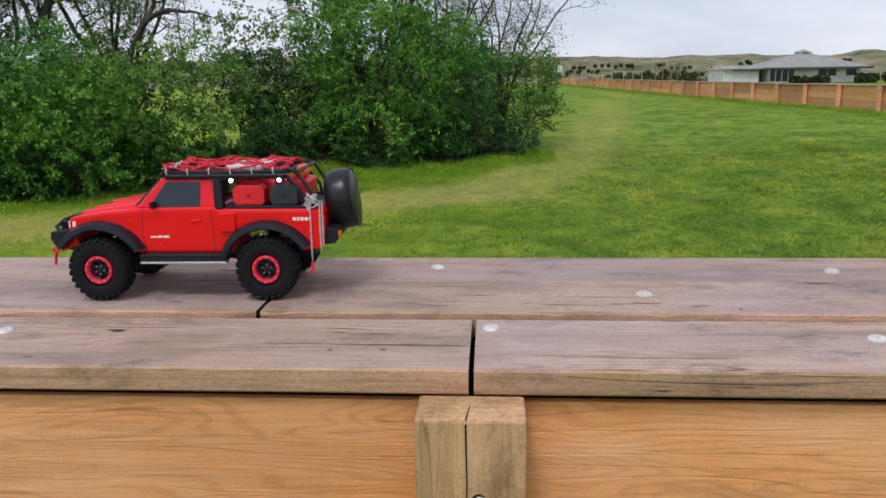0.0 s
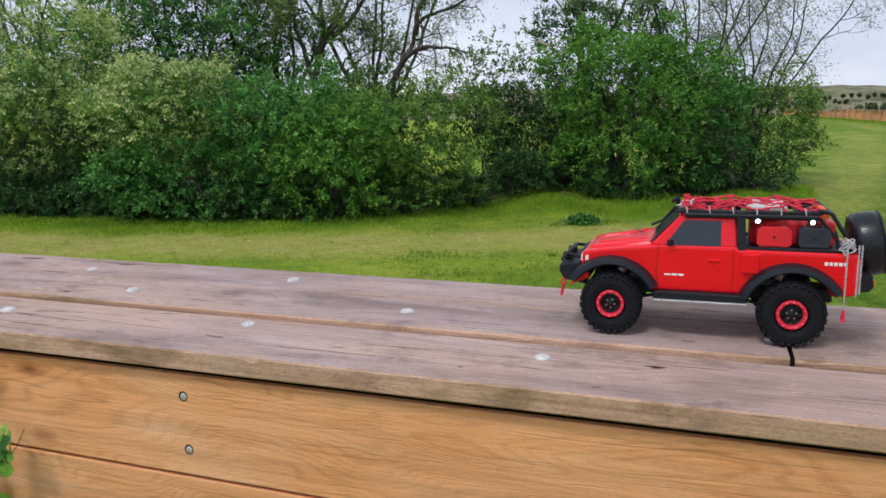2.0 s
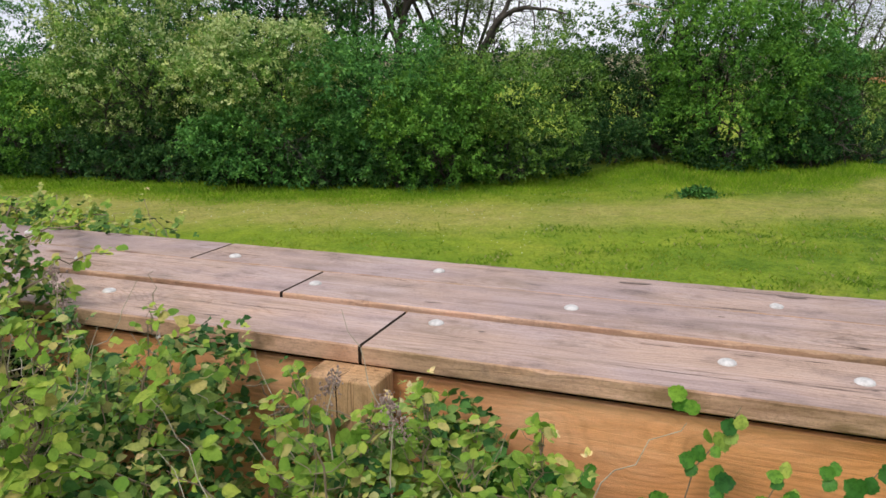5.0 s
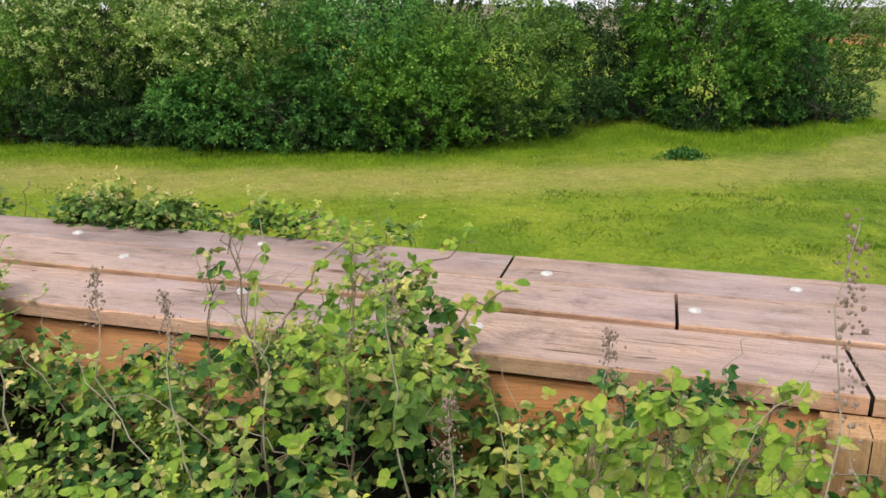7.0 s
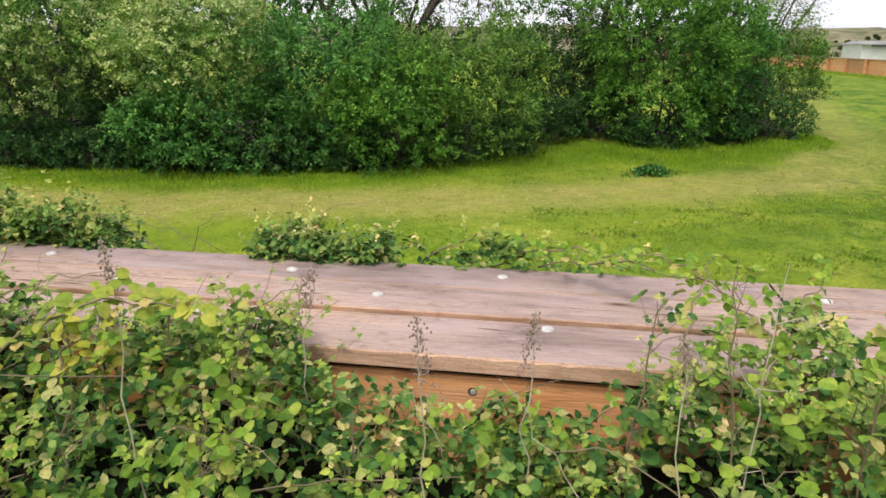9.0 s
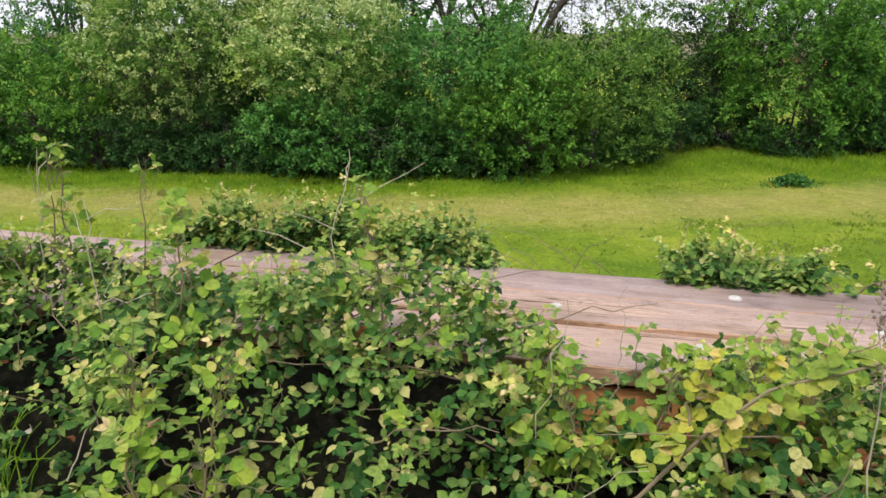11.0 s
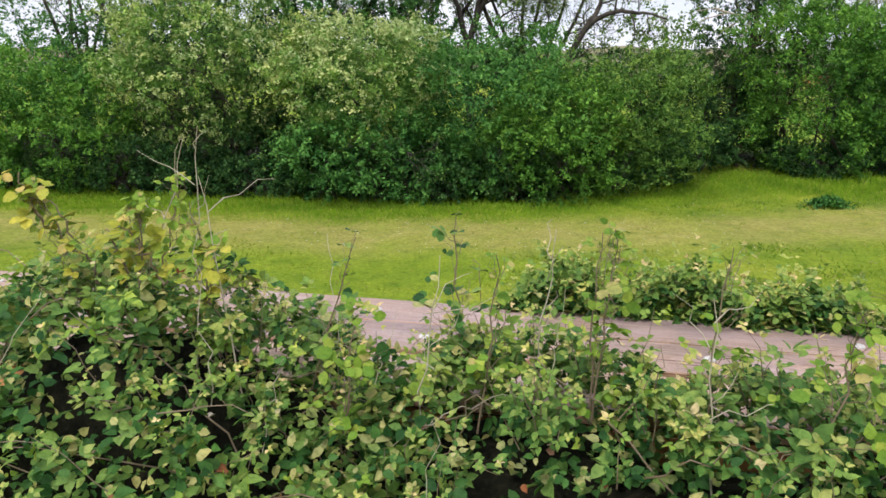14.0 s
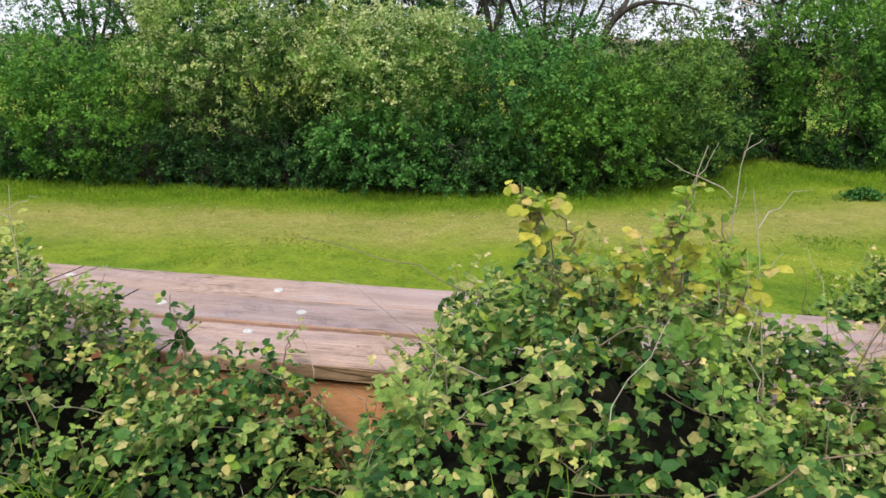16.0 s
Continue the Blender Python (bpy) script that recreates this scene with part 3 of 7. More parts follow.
# front boards, two and more courses high, a little behind the plank's edge
BOARD_CUTS = [2.9, 0.03, -2.855, -5.705, -8.56, -11.4, -14.3]
for k in range(4):
    top = -0.055 - k * 0.209
    for a, b in zip(BOARD_CUTS, BOARD_CUTS[1:]):
        plank(b + 0.002, a - 0.002, 0.020, 0.036, top - 0.2025, top, M_BOARD, "board")
# rear boards
for k in range(7):
    top = -0.050 - k * 0.235
    for a, b in zip(BOARD_CUTS, BOARD_CUTS[1:]):
        plank(b + 0.002, a - 0.002, 0.590, 0.632, top - 0.228, top, M_BOARD, "board")

for x0 in (2.86, -14.3):
    for k in range(5):
        plank(x0, x0 + 0.038, 0.037, 0.588, -0.055 - k * 0.23 - 0.226, -0.055 - k * 0.23, M_BOARD, "board")

# added core box, painted black so the gaps read as shade
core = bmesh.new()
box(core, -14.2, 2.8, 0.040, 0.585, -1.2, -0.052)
part("wall_core", core, M_GAP_SHADE, wall, "black core box whose colour stands in for shade in the gaps")


def post(x, w=0.150, front=-0.078):
    bm = bmesh.new()
    box(bm, -w / 2, w / 2, front, 0.006, -1.1, -0.0400, 0.004, 2)
    ob = part("post", bm, M_POST, wall, "square pale timber post with a drying crack")
    split = bmesh.new()
    zig = [0.0, 0.0015, -0.001, 0.002, 0.0005, -0.0015, 0.001, -0.0005]
    a_ = [split.verts.new((-0.0072 + d_, front - 0.0008, -0.045 - 0.09 * k)) for k, d_ in enumerate(zig)]
    b_ = [split.verts.new((-0.0050 + d_ * 0.9 - 0.00025 * k, front - 0.0008, -0.045 - 0.09 * k)) for k, d_ in enumerate(zig)]
    for k in range(7):
        split.faces.new((a_[k], a_[k + 1], b_[k + 1], b_[k]))
    c_ = [split.verts.new(v) for v in ((-0.0072, front, -0.0392), (-0.0050, front, -0.0392), (-0.0010, -0.03, -0.0392), (-0.0018, -0.03, -0.0392))]
    split.faces.new(c_)
    bmesh.ops.solidify(split, geom=split.faces[:], thickness=0.0004)
    part("drying_crack", split, M_GAP_SHADE, ob)
    ob.location = (x, 0, 0)
    return ob


for x in (0.034, -2.858, -5.71, -8.56, -11.4):
    post(x)


def mark(name, x, y, z, length, width, seed):
    """A knot or weather stain: an uneven dark patch a hair above the wood."""
    rng = np.random.default_rng(seed)
    bm = bmesh.new()
    k = 12
    rim = [bm.verts.new((length / 2 * math.cos(2 * math.pi * i / k) * rng.uniform(0.7, 1.1),
                         width / 2 * math.sin(2 * math.pi * i / k) * rng.uniform(0.6, 1.2), 0.0)) for i in range(k)]
    bm.faces.new(rim)
    ob = part(name, bm, M_KNOT, wall)
    ob.location = (x, y, z + 0.0007)
    ob.rotation_euler = (0, 0, rng.uniform(-0.12, 0.12))
    return ob


MARKS = [(-0.563, 0.161, 0.045, 0.01), (-0.64, 0.036, 0.02, 0.007), (-0.184, 0.076, 0.012, 0.01), (-0.103, 0.079, 0.014, 0.012), (-0.511, 0.29, 0.03, 0.008), (-0.137, 0.452, 0.012, 0.006), (0.189, 0.552, 0.01, 0.006), (0.32, 0.505, 0.03, 0.004), (0.489, 0.264, 0.01, 0.008), (-2.05, 0.597, 0.07, 0.018), (-2.408, 0.596, 0.1, 0.014), (-1.511, 0.024, 0.035, 0.006), (-1.462, 0.291, 0.03, 0.006), (-1.123, 0.102, 0.03, 0.005), (0.423, 0.282, 0.05, 0.005), (-0.186, 0.157, 0.03, 0.005), (-0.557, 0.157, 0.03, 0.012)]
for k, (x, y, l_, w_) in enumerate(MARKS):
    mark("knot", x, y, 0.0 if y < 0.235 else 0.010, l_, w_, 400 + k)
for k in range(46):
    # smaller knots and checks along the rest of the wall
    row = k % 3
    mark("knot", -0.2 - 0.2 * k + random.uniform(-0.1, 0.1), (0.115, 0.34, 0.55)[row] + random.uniform(-0.07, 0.07), (0.0, 0.010, 0.009)[row],
         random.choice((0.012, 0.018, 0.05, 0.08)), random.choice((0.003, 0.005, 0.008)), 440 + k)


def drying_crack(x0, x1, y, z, wide, seed):
    """A long, wandering split along the grain of a plank."""
    rng = np.random.default_rng(seed)
    bm = bmesh.new()
    k = max(6, int((x1 - x0) / 0.02))
    mid = np.cumsum(rng.normal(0, 0.0007, k + 1))
    half = wide / 2 * np.sin(np.linspace(0.12, 2.9, k + 1)) ** 0.6 * rng.uniform(0.4, 1.2, k + 1)
    a_ = [bm.verts.new((x0 + (x1 - x0) * i / k, y + mid[i] - half[i], z + 0.0006)) for i in range(k + 1)]
    b_ = [bm.verts.new((x0 + (x1 - x0) * i / k, y + mid[i] + half[i], z + 0.0006)) for i in range(k + 1)]
    for i in range(k):
        bm.faces.new((a_[i], a_[i + 1], b_[i + 1], b_[i]))
    return part("drying_crack", bm, M_END, wall)


for k, (x0, x1, y, row, wide) in enumerate([(-0.30, 0.026, 0.102, 0, 0.0026), (-0.62, -0.44, 0.175, 0, 0.0018), (0.10, 0.42, 0.060, 0, 0.0016), (0.16, 0.40, 0.335, 1, 0.0018), (-1.30, -0.98, 0.075, 0, 0.0020), (-1.95, -1.72, 0.110, 0, 0.0020),
                                            (-1.02, -0.80, 0.300, 1, 0.0018), (-2.42, -2.15, 0.065, 0, 0.0018), (-2.30, -1.90, 0.605, 2, 0.0030), (-3.35, -2.98, 0.150, 0, 0.0020), (-4.4, -4.0, 0.330, 1, 0.0020)]):
    drying_crack(x0, x1, y, (0.0, 0.010, 0.009)[row], wide, 500 + k)


def washer_mesh():
    bm = bmesh.new()
    prof = [(0.0, 0.0072), (0.005, 0.0070), (0.009, 0.0062), (0.0125, 0.0050), (0.0158, 0.0032), (0.0178, 0.0012), (0.0182, -0.002)]
    seg = 16
    rings = []
    for r, z in prof[1:]:
        rings.append([bm.verts.new((r * math.cos(2 * math.pi * i / seg), r * math.sin(2 * math.pi * i / seg), z)) for i in range(seg)])
    bm.faces.new(rings[0])
    for a, b in zip(rings, rings[1:]):
        for i in range(seg):
            bm.faces.new((a[i], b[i], b[(i + 1) % seg], a[(i + 1) % seg]))
    me = bpy.data.meshes.new("washer")
    bm.to_mesh(me)
    bm.free()
    me.materials.append(M_ZINC)
    for p in me.polygons:
        p.use_smooth = True
    return me


WASHER = washer_mesh()
SCREW = WASHER.copy()
SCREW.materials.clear()
SCREW.materials.append(paint("dull_screw", (0.52, 0.50, 0.46), 0.5, metal=0.3, scale=220))
# flat dark disc behind each screw head, painting the shade of its countersink
SCREW_SHADE = WASHER.copy()
SCREW_SHADE.materials.clear()
SCREW_SHADE.materials.append(paint("recess_shade", (0.035, 0.026, 0.020), 0.9, spec=0.1))
NEAR = [(0.659, 0.142), (0.061, 0.183), (-0.75, 0.153), (-1.372, 0.187), (-1.967, 0.133), (-2.186, 0.148), (-2.762, 0.176), (-3.60, 0.133),
        (-4.205, 0.195), (-5.06, 0.162), (-5.64, 0.18), (-6.4, 0.14), (-7.1, 0.17), (-7.8, 0.14), (-8.395, 0.182), (-9.1, 0.15)]
MID = [(0.342, 0.384), (-0.37, 0.375), (-1.082, 0.374), (-1.798, 0.369), (-2.51, 0.378), (-3.14, 0.362), (-3.9, 0.37), (-4.654, 0.375), (-5.4, 0.37),
       (-6.15, 0.38), (-6.9, 0.37), (-7.6, 0.38), (-8.3, 0.37), (-8.743, 0.363), (-9.6, 0.38)]
FAR = [(0.75, 0.556), (-0.051, 0.584), (-0.668, 0.540), (-1.475, 0.575), (-2.09, 0.542), (-2.897, 0.577), (-3.50, 0.537), (-4.345, 0.592), (-4.955, 0.550),
       (-5.75, 0.57), (-6.4, 0.55), (-7.1, 0.57), (-7.8, 0.55), (-8.45, 0.556), (-9.2, 0.56)]
for x, y in NEAR + MID + FAR:
    w = new("washer", WASHER)
    w.parent = wall
    w.location = (x, y, 0.0006) if y < 0.23 else (x, y - 0.033, 0.0105)
    w.rotation_euler = (random.uniform(-0.05, 0.05), random.uniform(-0.05, 0.05), random.uniform(0, 6))
    s = random.uniform(0.80, 0.96)
    w.scale = (s, s, s * 1.05)
for x, z in ((-1.412, -0.098), (-1.408, -0.205), (-4.358, -0.090), (-4.36, -0.20), (-7.72, -0.11), (0.045, -0.157)):
    for name, me, s, deep, off in (("screw_socket", SCREW_SHADE, 0.56, 0.10, 0.0), ("screw_head", SCREW, 0.41, 0.32, 0.0004)):
        w = new(name, me)
        w.parent = wall
        w.location = (x + off * 3, (-0.079 if x > 0 else 0.0195) - off, z - off)
        w.rotation_euler = (radians(90), 0, 0)
        w.scale = (s, s, deep)


# ---------------------------------------------------------------- hedges and trees
def grow(base, direction, length, radius, levels, split=3, bend=0.35, droop=0.0, rng=RNG, keep=0.78, thin=0.62):
    """Limbs that fork: lists of segment ends, radii and the tips."""
    A, B, R0, R1, tips = [], [], [], [], []
    stack = [(np.array(base, float), unit(np.array(direction, float)), length, radius, levels)]
    while stack:
        p, d, l, r, lev = stack.pop()
        steps = 4 if lev > 1 else 3
        for s in range(steps):
            d = unit(d + rng.normal(0, bend / 2, 3) + np.array([0, 0, -droop]))
            q2 = p + d * l / steps
            r2 = max(0.002, r * (1 - (1 - thin) * 0.8 / steps))
            A.append(p), B.append(q2), R0.append(r), R1.append(r2)
            p, r = q2, r2
            if lev > 0 and s >= 1:
                for _ in range(1 if lev > 2 else split - 1):
                    if rng.random() < 0.85:
                        side = unit(np.cross(d, rng.normal(0, 1, 3)))
                        nd = unit(d * rng.uniform(0.35, 0.9) + side * rng.uniform(0.6, 1.0) + np.array([0, 0, 0.18]))
                        stack.append((p, nd, l * keep * rng.uniform(0.6, 1.0), r * thin, lev - 1))
        if lev <= 1:
            tips.append((p, d))
    return np.array(A), np.array(B), np.array(R0), np.array(R1), tips


def sway(P, k, seed):
    """Smooth lumps in space, about -1 to 1, that leave hollows and set whole boughs apart."""
    x, y, z = P[:, 0] * k, P[:, 1] * k, P[:, 2] * k * 1.3
    return (np.sin(x + 1.7 * np.sin(z + seed) + seed * 1.3) * np.sin(y * 1.1 + 1.3 * np.sin(x * 0.9 + seed * 2.1)) * 0.7
            + 0.6 * np.sin(z * 1.15 + 1.5 * np.sin(y + x * 0.7 + seed)))


def toned(ob, tone, corners):
    """Stores each leaf's tone, 0 dark to 1 pale: youth, and in bushes painted shade."""
    at = ob.data.attributes.new("young", "FLOAT", "POINT")
    at.data.foreach_set("value", np.repeat(tone, corners).astype(np.float32))
    return ob


def shrub(name, cx, cy, rx, ry, h, n, material, label, category="shrub", leaf=0.066, seed=0, bloom=0.0, foot=0.55, clear=0.0, group="hedgerow bushes along the meadow"):
    """A bush of forking stems and many leafy shoots, with hollows between the boughs; clear: the height at which leaf begins."""
    rng = np.random.default_rng(seed)
    z0 = float(lawn_z(cx, cy))
    thing = empty(name, Matrix.Translation((cx, cy, z0)))
    for _ in range(3):
        a, b, r0, r1, _t = grow((rng.uniform(-0.45, 0.45) * rx, rng.uniform(-0.5, 0.3) * ry, -0.05),
                                (rng.uniform(-0.5, 0.5), rng.uniform(-0.45, 0.3), 1), h * 0.34, 0.034, 3, 3, rng=rng)
        V, F = tubes(a, b, r0, r1, 3)
        raw_mesh("stem", V, F, 4, M_BARK, thing)
    per = 20
    ns = int(0.86 * n) // per
    az = rng.uniform(0, 2 * np.pi, ns)
    s = clear / h + (1 - clear / h) * rng.beta(1.35, 1.0, ns)
    s_ = (s - clear / h) / (1 - clear / h)
    wide = np.where(s_ < 0.55, foot + (1.04 - foot) * np.sin(np.clip(s_, 0, 1) / 0.55 * np.pi / 2), np.sqrt(np.clip(1.08 - ((s_ - 0.55) / 0.50) ** 2, 0.01, 2)))
    # big boughs stand out from the dome, hollows run in between them
    dome = np.stack([np.cos(az) * rx * wide, np.sin(az) * ry * wide, h * s * 0.9], 1)
    lump = sway(dome + np.array([cx, cy, 0]), 2.3, seed * 0.37)
    depth = 1.0 + 0.20 * lump - 0.34 * rng.beta(1.0, 2.4, ns)
    inner = rng.random(ns) < 0.16
    depth = np.where(inner, rng.uniform(0.35, 0.75, ns), depth)
    B = dome * np.stack([depth, depth, 0.55 + 0.45 * depth], 1)
    keep = inner | (rng.random(ns) < np.clip(0.30 + 0.5 * np.minimum(1, s_ * 2.2) + 0.85 * sway(B + np.array([cx, cy, 0]), 4.6, seed * 0.91 + 2), 0.10, 1))
    keep &= (rng.random(ns) < 0.5) | (np.sin(az) < 0.4)
    B, az, s_, inner = B[keep], az[keep], s_[keep], inner[keep]
    ns = len(B)
    out = np.stack([np.cos(az), np.sin(az), 0.1 + 0.9 * s_], 1)
    d = unit(unit(out) * 0.75 + np.array([0, 0, 0.45]) + rng.normal(0, 0.50, (ns, 3)))
    ln = rng.uniform(0.16, 0.50, ns) * (0.75 + 0.5 * s_) * min(1.0, 0.35 + rx * 0.4)
    # tone rises with height: young tops, and shade painted on the low boughs
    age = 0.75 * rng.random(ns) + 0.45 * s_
    t = rng.beta(1.3, 1.0, (ns, per))
    P = B[:, None] + d[:, None] * (ln[:, None] * t)[..., None] + np.array([0, 0, -1.0]) * (0.40 * ln[:, None] * t * t)[..., None]
    P = P + rng.normal(0, 0.030, P.shape) * (1.4 - 0.7 * t)[..., None]
    D = unit(d[:, None] * 0.5 + rng.normal(0, 0.62, P.shape) + np.array([0, 0, -0.22]))
    U = unit(np.array([0, 0, 0.85]) + unit(out)[:, None] * 0.35 + rng.normal(0, 0.55, P.shape))
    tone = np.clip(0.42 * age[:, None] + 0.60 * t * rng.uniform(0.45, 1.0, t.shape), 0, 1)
    # inner leaves get a darker colour, standing in for shade inside the crown
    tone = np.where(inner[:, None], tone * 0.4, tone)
    flower = np.zeros(ns, bool)
    if bloom:
        top = sway(B + np.array([cx, cy, 0]), 3.4, seed + 0.5)
        flower = (rng.random(ns) < bloom * np.clip(0.65 + 0.5 * top, 0.35, 1)) & ~inner
    bl = flower[:, None] & (t > 0.35)
    P, D, U, tone, bl = P.reshape(-1, 3), D.reshape(-1, 3), U.reshape(-1, 3), tone.ravel(), bl.ravel()
    P[:, 2] = np.where(P[:, 2] < 0.03, rng.uniform(0.02, 0.22, len(P)), P[:, 2])
    L = leaf * rng.uniform(0.55, 1.3, len(P)) * (1.12 - 0.3 * tone)
    W = L * rng.uniform(0.5, 0.78, len(P))
    if bloom:
        V, F = leaves(P[bl], D[bl], U[bl], L[bl] * 0.8, W[bl] * 1.05)
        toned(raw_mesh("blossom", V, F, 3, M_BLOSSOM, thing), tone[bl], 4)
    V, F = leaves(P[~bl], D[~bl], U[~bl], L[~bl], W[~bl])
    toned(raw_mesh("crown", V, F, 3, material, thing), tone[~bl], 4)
    return tagged(thing, label, category, group)


def limbs(thing, lines, rng, r, levels=3, twig=0.55, every=2):
    """Bent main limbs along given lines, each with forking side twigs; returns the twig ends."""
    tips = []
    for k, line in enumerate(lines):
        p = np.array(line, float)
        u = np.linspace(0, len(p) - 1, 5 * (len(p) - 1) + 1)
        q_ = np.stack([np.interp(u, np.arange(len(p)), p[:, j]) for j in range(3)], 1)
        for _ in range(2):
            q_[1:-1] = (q_[:-2] + 2 * q_[1:-1] + q_[2:]) / 4
        bend = rng.normal(0, 0.055, q_.shape)
        for _ in range(2):
            bend[1:-1] = (bend[:-2] + bend[1:-1] + bend[2:]) / 2.2
        q_[1:] += bend[1:]
        rad = r * (0.75 if k else 1.0) * (1 - 0.82 * np.linspace(0, 1, len(q_)) ** 0.8) + 0.006
        chunks = [tubes(q_[:-1], q_[1:], rad[:-1], rad[1:], 7)]
        for i in range(len(q_) // 4, len(q_), every):
            way = unit(q_[min(i + 1, len(q_) - 1)] - q_[i - 1])
            side = unit(np.cross(way, rng.normal(0, 1, 3)))
            a, b, r0, r1, tp = grow(q_[i], way * rng.uniform(0.2, 0.8) + side + np.array([0, 0, 0.25]), twig * rng.uniform(0.5, 1.2), max(0.013, rad[i] * 0.5), levels, 3, 0.42, rng=rng, keep=0.74)
            chunks.append(tubes(a, b, r0, r1, 3))
            tips += tp
        for V, F in chunks[:1]:
            raw_mesh("limb", V, F, 4, M_BARK, thing, True)
        V, F = joined(chunks[1:])
        tagged(raw_mesh("twig", V, F, 4, M_BARK, thing), kind="stuff")
    return tips


def tree(name, x, y, lines, n_leaf, label, seed, r=0.09, levels=3, twig=0.6, leaf=0.055, material=None, spread=0.12, every=3):
    """A tree whose limbs show, with young leaves near the twig ends; lines: its limbs, measured from its foot."""
    rng = np.random.default_rng(seed)
    z0 = float(lawn_z(x, y))
    thing = empty(name, Matrix.Translation((x, y, z0)))
    T = np.array([t_[0] for t_ in limbs(thing, lines, rng, r, levels, twig, every)])
    P = T[rng.integers(0, len(T), n_leaf)] + rng.normal(0, spread, (n_leaf, 3))
    L = leaf * rng.uniform(0.6, 1.3, n_leaf)
    V, F = leaves(P, rng.normal(0, 1, (n_leaf, 3)), rng.normal(0, 0.5, (n_leaf, 3)) + np.array([0, 0, 1]), L, L * 0.6)
    toned(raw_mesh("crown", V, F, 3, material or M_LEAF_SPARSE, thing), rng.random(n_leaf), 4)
    return tagged(thing, label, "tree", "trees behind the hedge")


def spread_limbs(h, lean, seed, stems=6, wide=0.8):
    """Limb lines that rise from one foot and part, for a tree of height h."""
    rng = np.random.default_rng(seed)
    out = []
    for k in range(stems):
        a = (k + 0.5) / stems * 2 - 1
        w = wide * a + rng.normal(0, 0.10)
        dy = rng.normal(0, 0.25)
        out.append([(0.1 * a, 0, -0.1), (lean * 0.25 + 0.28 * w, dy * 0.2, h * 0.25), (lean * 0.55 + w * 1.0 * h * 0.22, dy * 0.6, h * 0.5),
                    (lean * 0.8 + w * h * 0.42 + rng.normal(0, 0.2), dy, h * 0.75), (lean + w * h * 0.60 + rng.normal(0, 0.3), dy * 1.4, h)])
    return out


DARK = "dense dark green bush at the meadow's edge"
GREEN = "leafy bright green bush at the meadow's edge"
CREAM = "grey-green hawthorn bush with cream blossom in the hedge"
OLIVE = "olive-green bush with new leaf at the meadow's edge"
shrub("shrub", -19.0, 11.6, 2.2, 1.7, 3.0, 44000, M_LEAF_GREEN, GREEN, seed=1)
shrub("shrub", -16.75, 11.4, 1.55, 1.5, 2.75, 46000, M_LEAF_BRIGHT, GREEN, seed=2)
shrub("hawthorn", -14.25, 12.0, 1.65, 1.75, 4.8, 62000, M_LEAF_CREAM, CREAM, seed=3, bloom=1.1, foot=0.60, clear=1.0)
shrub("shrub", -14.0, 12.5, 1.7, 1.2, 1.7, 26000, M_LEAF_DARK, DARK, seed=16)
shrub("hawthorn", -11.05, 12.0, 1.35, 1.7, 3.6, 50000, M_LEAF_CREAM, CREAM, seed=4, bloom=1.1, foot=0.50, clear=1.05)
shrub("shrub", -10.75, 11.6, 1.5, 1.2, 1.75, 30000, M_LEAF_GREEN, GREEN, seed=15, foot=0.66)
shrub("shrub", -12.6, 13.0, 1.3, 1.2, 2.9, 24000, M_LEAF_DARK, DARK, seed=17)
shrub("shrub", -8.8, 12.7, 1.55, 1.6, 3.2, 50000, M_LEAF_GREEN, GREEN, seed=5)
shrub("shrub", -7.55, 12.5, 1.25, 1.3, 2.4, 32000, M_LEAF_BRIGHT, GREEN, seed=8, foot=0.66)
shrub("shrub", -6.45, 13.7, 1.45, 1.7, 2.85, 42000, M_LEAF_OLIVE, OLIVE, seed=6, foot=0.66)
# these two fill the gap; its shade is put into their dark leaves
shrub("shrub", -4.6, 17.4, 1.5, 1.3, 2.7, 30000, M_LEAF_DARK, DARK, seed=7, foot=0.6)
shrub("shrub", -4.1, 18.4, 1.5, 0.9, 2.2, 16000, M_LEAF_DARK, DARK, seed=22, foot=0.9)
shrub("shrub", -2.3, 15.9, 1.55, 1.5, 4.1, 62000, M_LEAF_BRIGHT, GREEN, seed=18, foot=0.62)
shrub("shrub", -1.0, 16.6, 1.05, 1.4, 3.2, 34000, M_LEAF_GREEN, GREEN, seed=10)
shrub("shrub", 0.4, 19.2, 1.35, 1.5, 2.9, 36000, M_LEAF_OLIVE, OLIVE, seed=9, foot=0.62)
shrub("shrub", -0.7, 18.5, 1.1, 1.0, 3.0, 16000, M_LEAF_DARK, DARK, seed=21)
# low growth at the hedge's foot; dark leaves paint the shade of its base
LOW = "low undergrowth at the hedge foot, leaves darkened to stand in for shade"
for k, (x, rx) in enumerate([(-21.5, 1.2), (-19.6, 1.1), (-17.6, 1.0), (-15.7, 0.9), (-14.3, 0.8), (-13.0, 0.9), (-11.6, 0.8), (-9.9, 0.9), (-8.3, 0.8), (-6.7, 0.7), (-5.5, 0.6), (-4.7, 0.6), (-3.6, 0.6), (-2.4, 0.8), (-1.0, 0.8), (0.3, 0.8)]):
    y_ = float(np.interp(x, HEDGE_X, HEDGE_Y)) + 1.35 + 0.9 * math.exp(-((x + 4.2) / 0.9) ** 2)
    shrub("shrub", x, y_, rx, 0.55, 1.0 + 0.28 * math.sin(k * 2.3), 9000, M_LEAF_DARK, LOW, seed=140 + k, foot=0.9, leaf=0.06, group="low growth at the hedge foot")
# second row
BACK = "tall dark green bush behind the hedge"
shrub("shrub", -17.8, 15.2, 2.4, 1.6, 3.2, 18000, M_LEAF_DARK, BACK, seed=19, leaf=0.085)
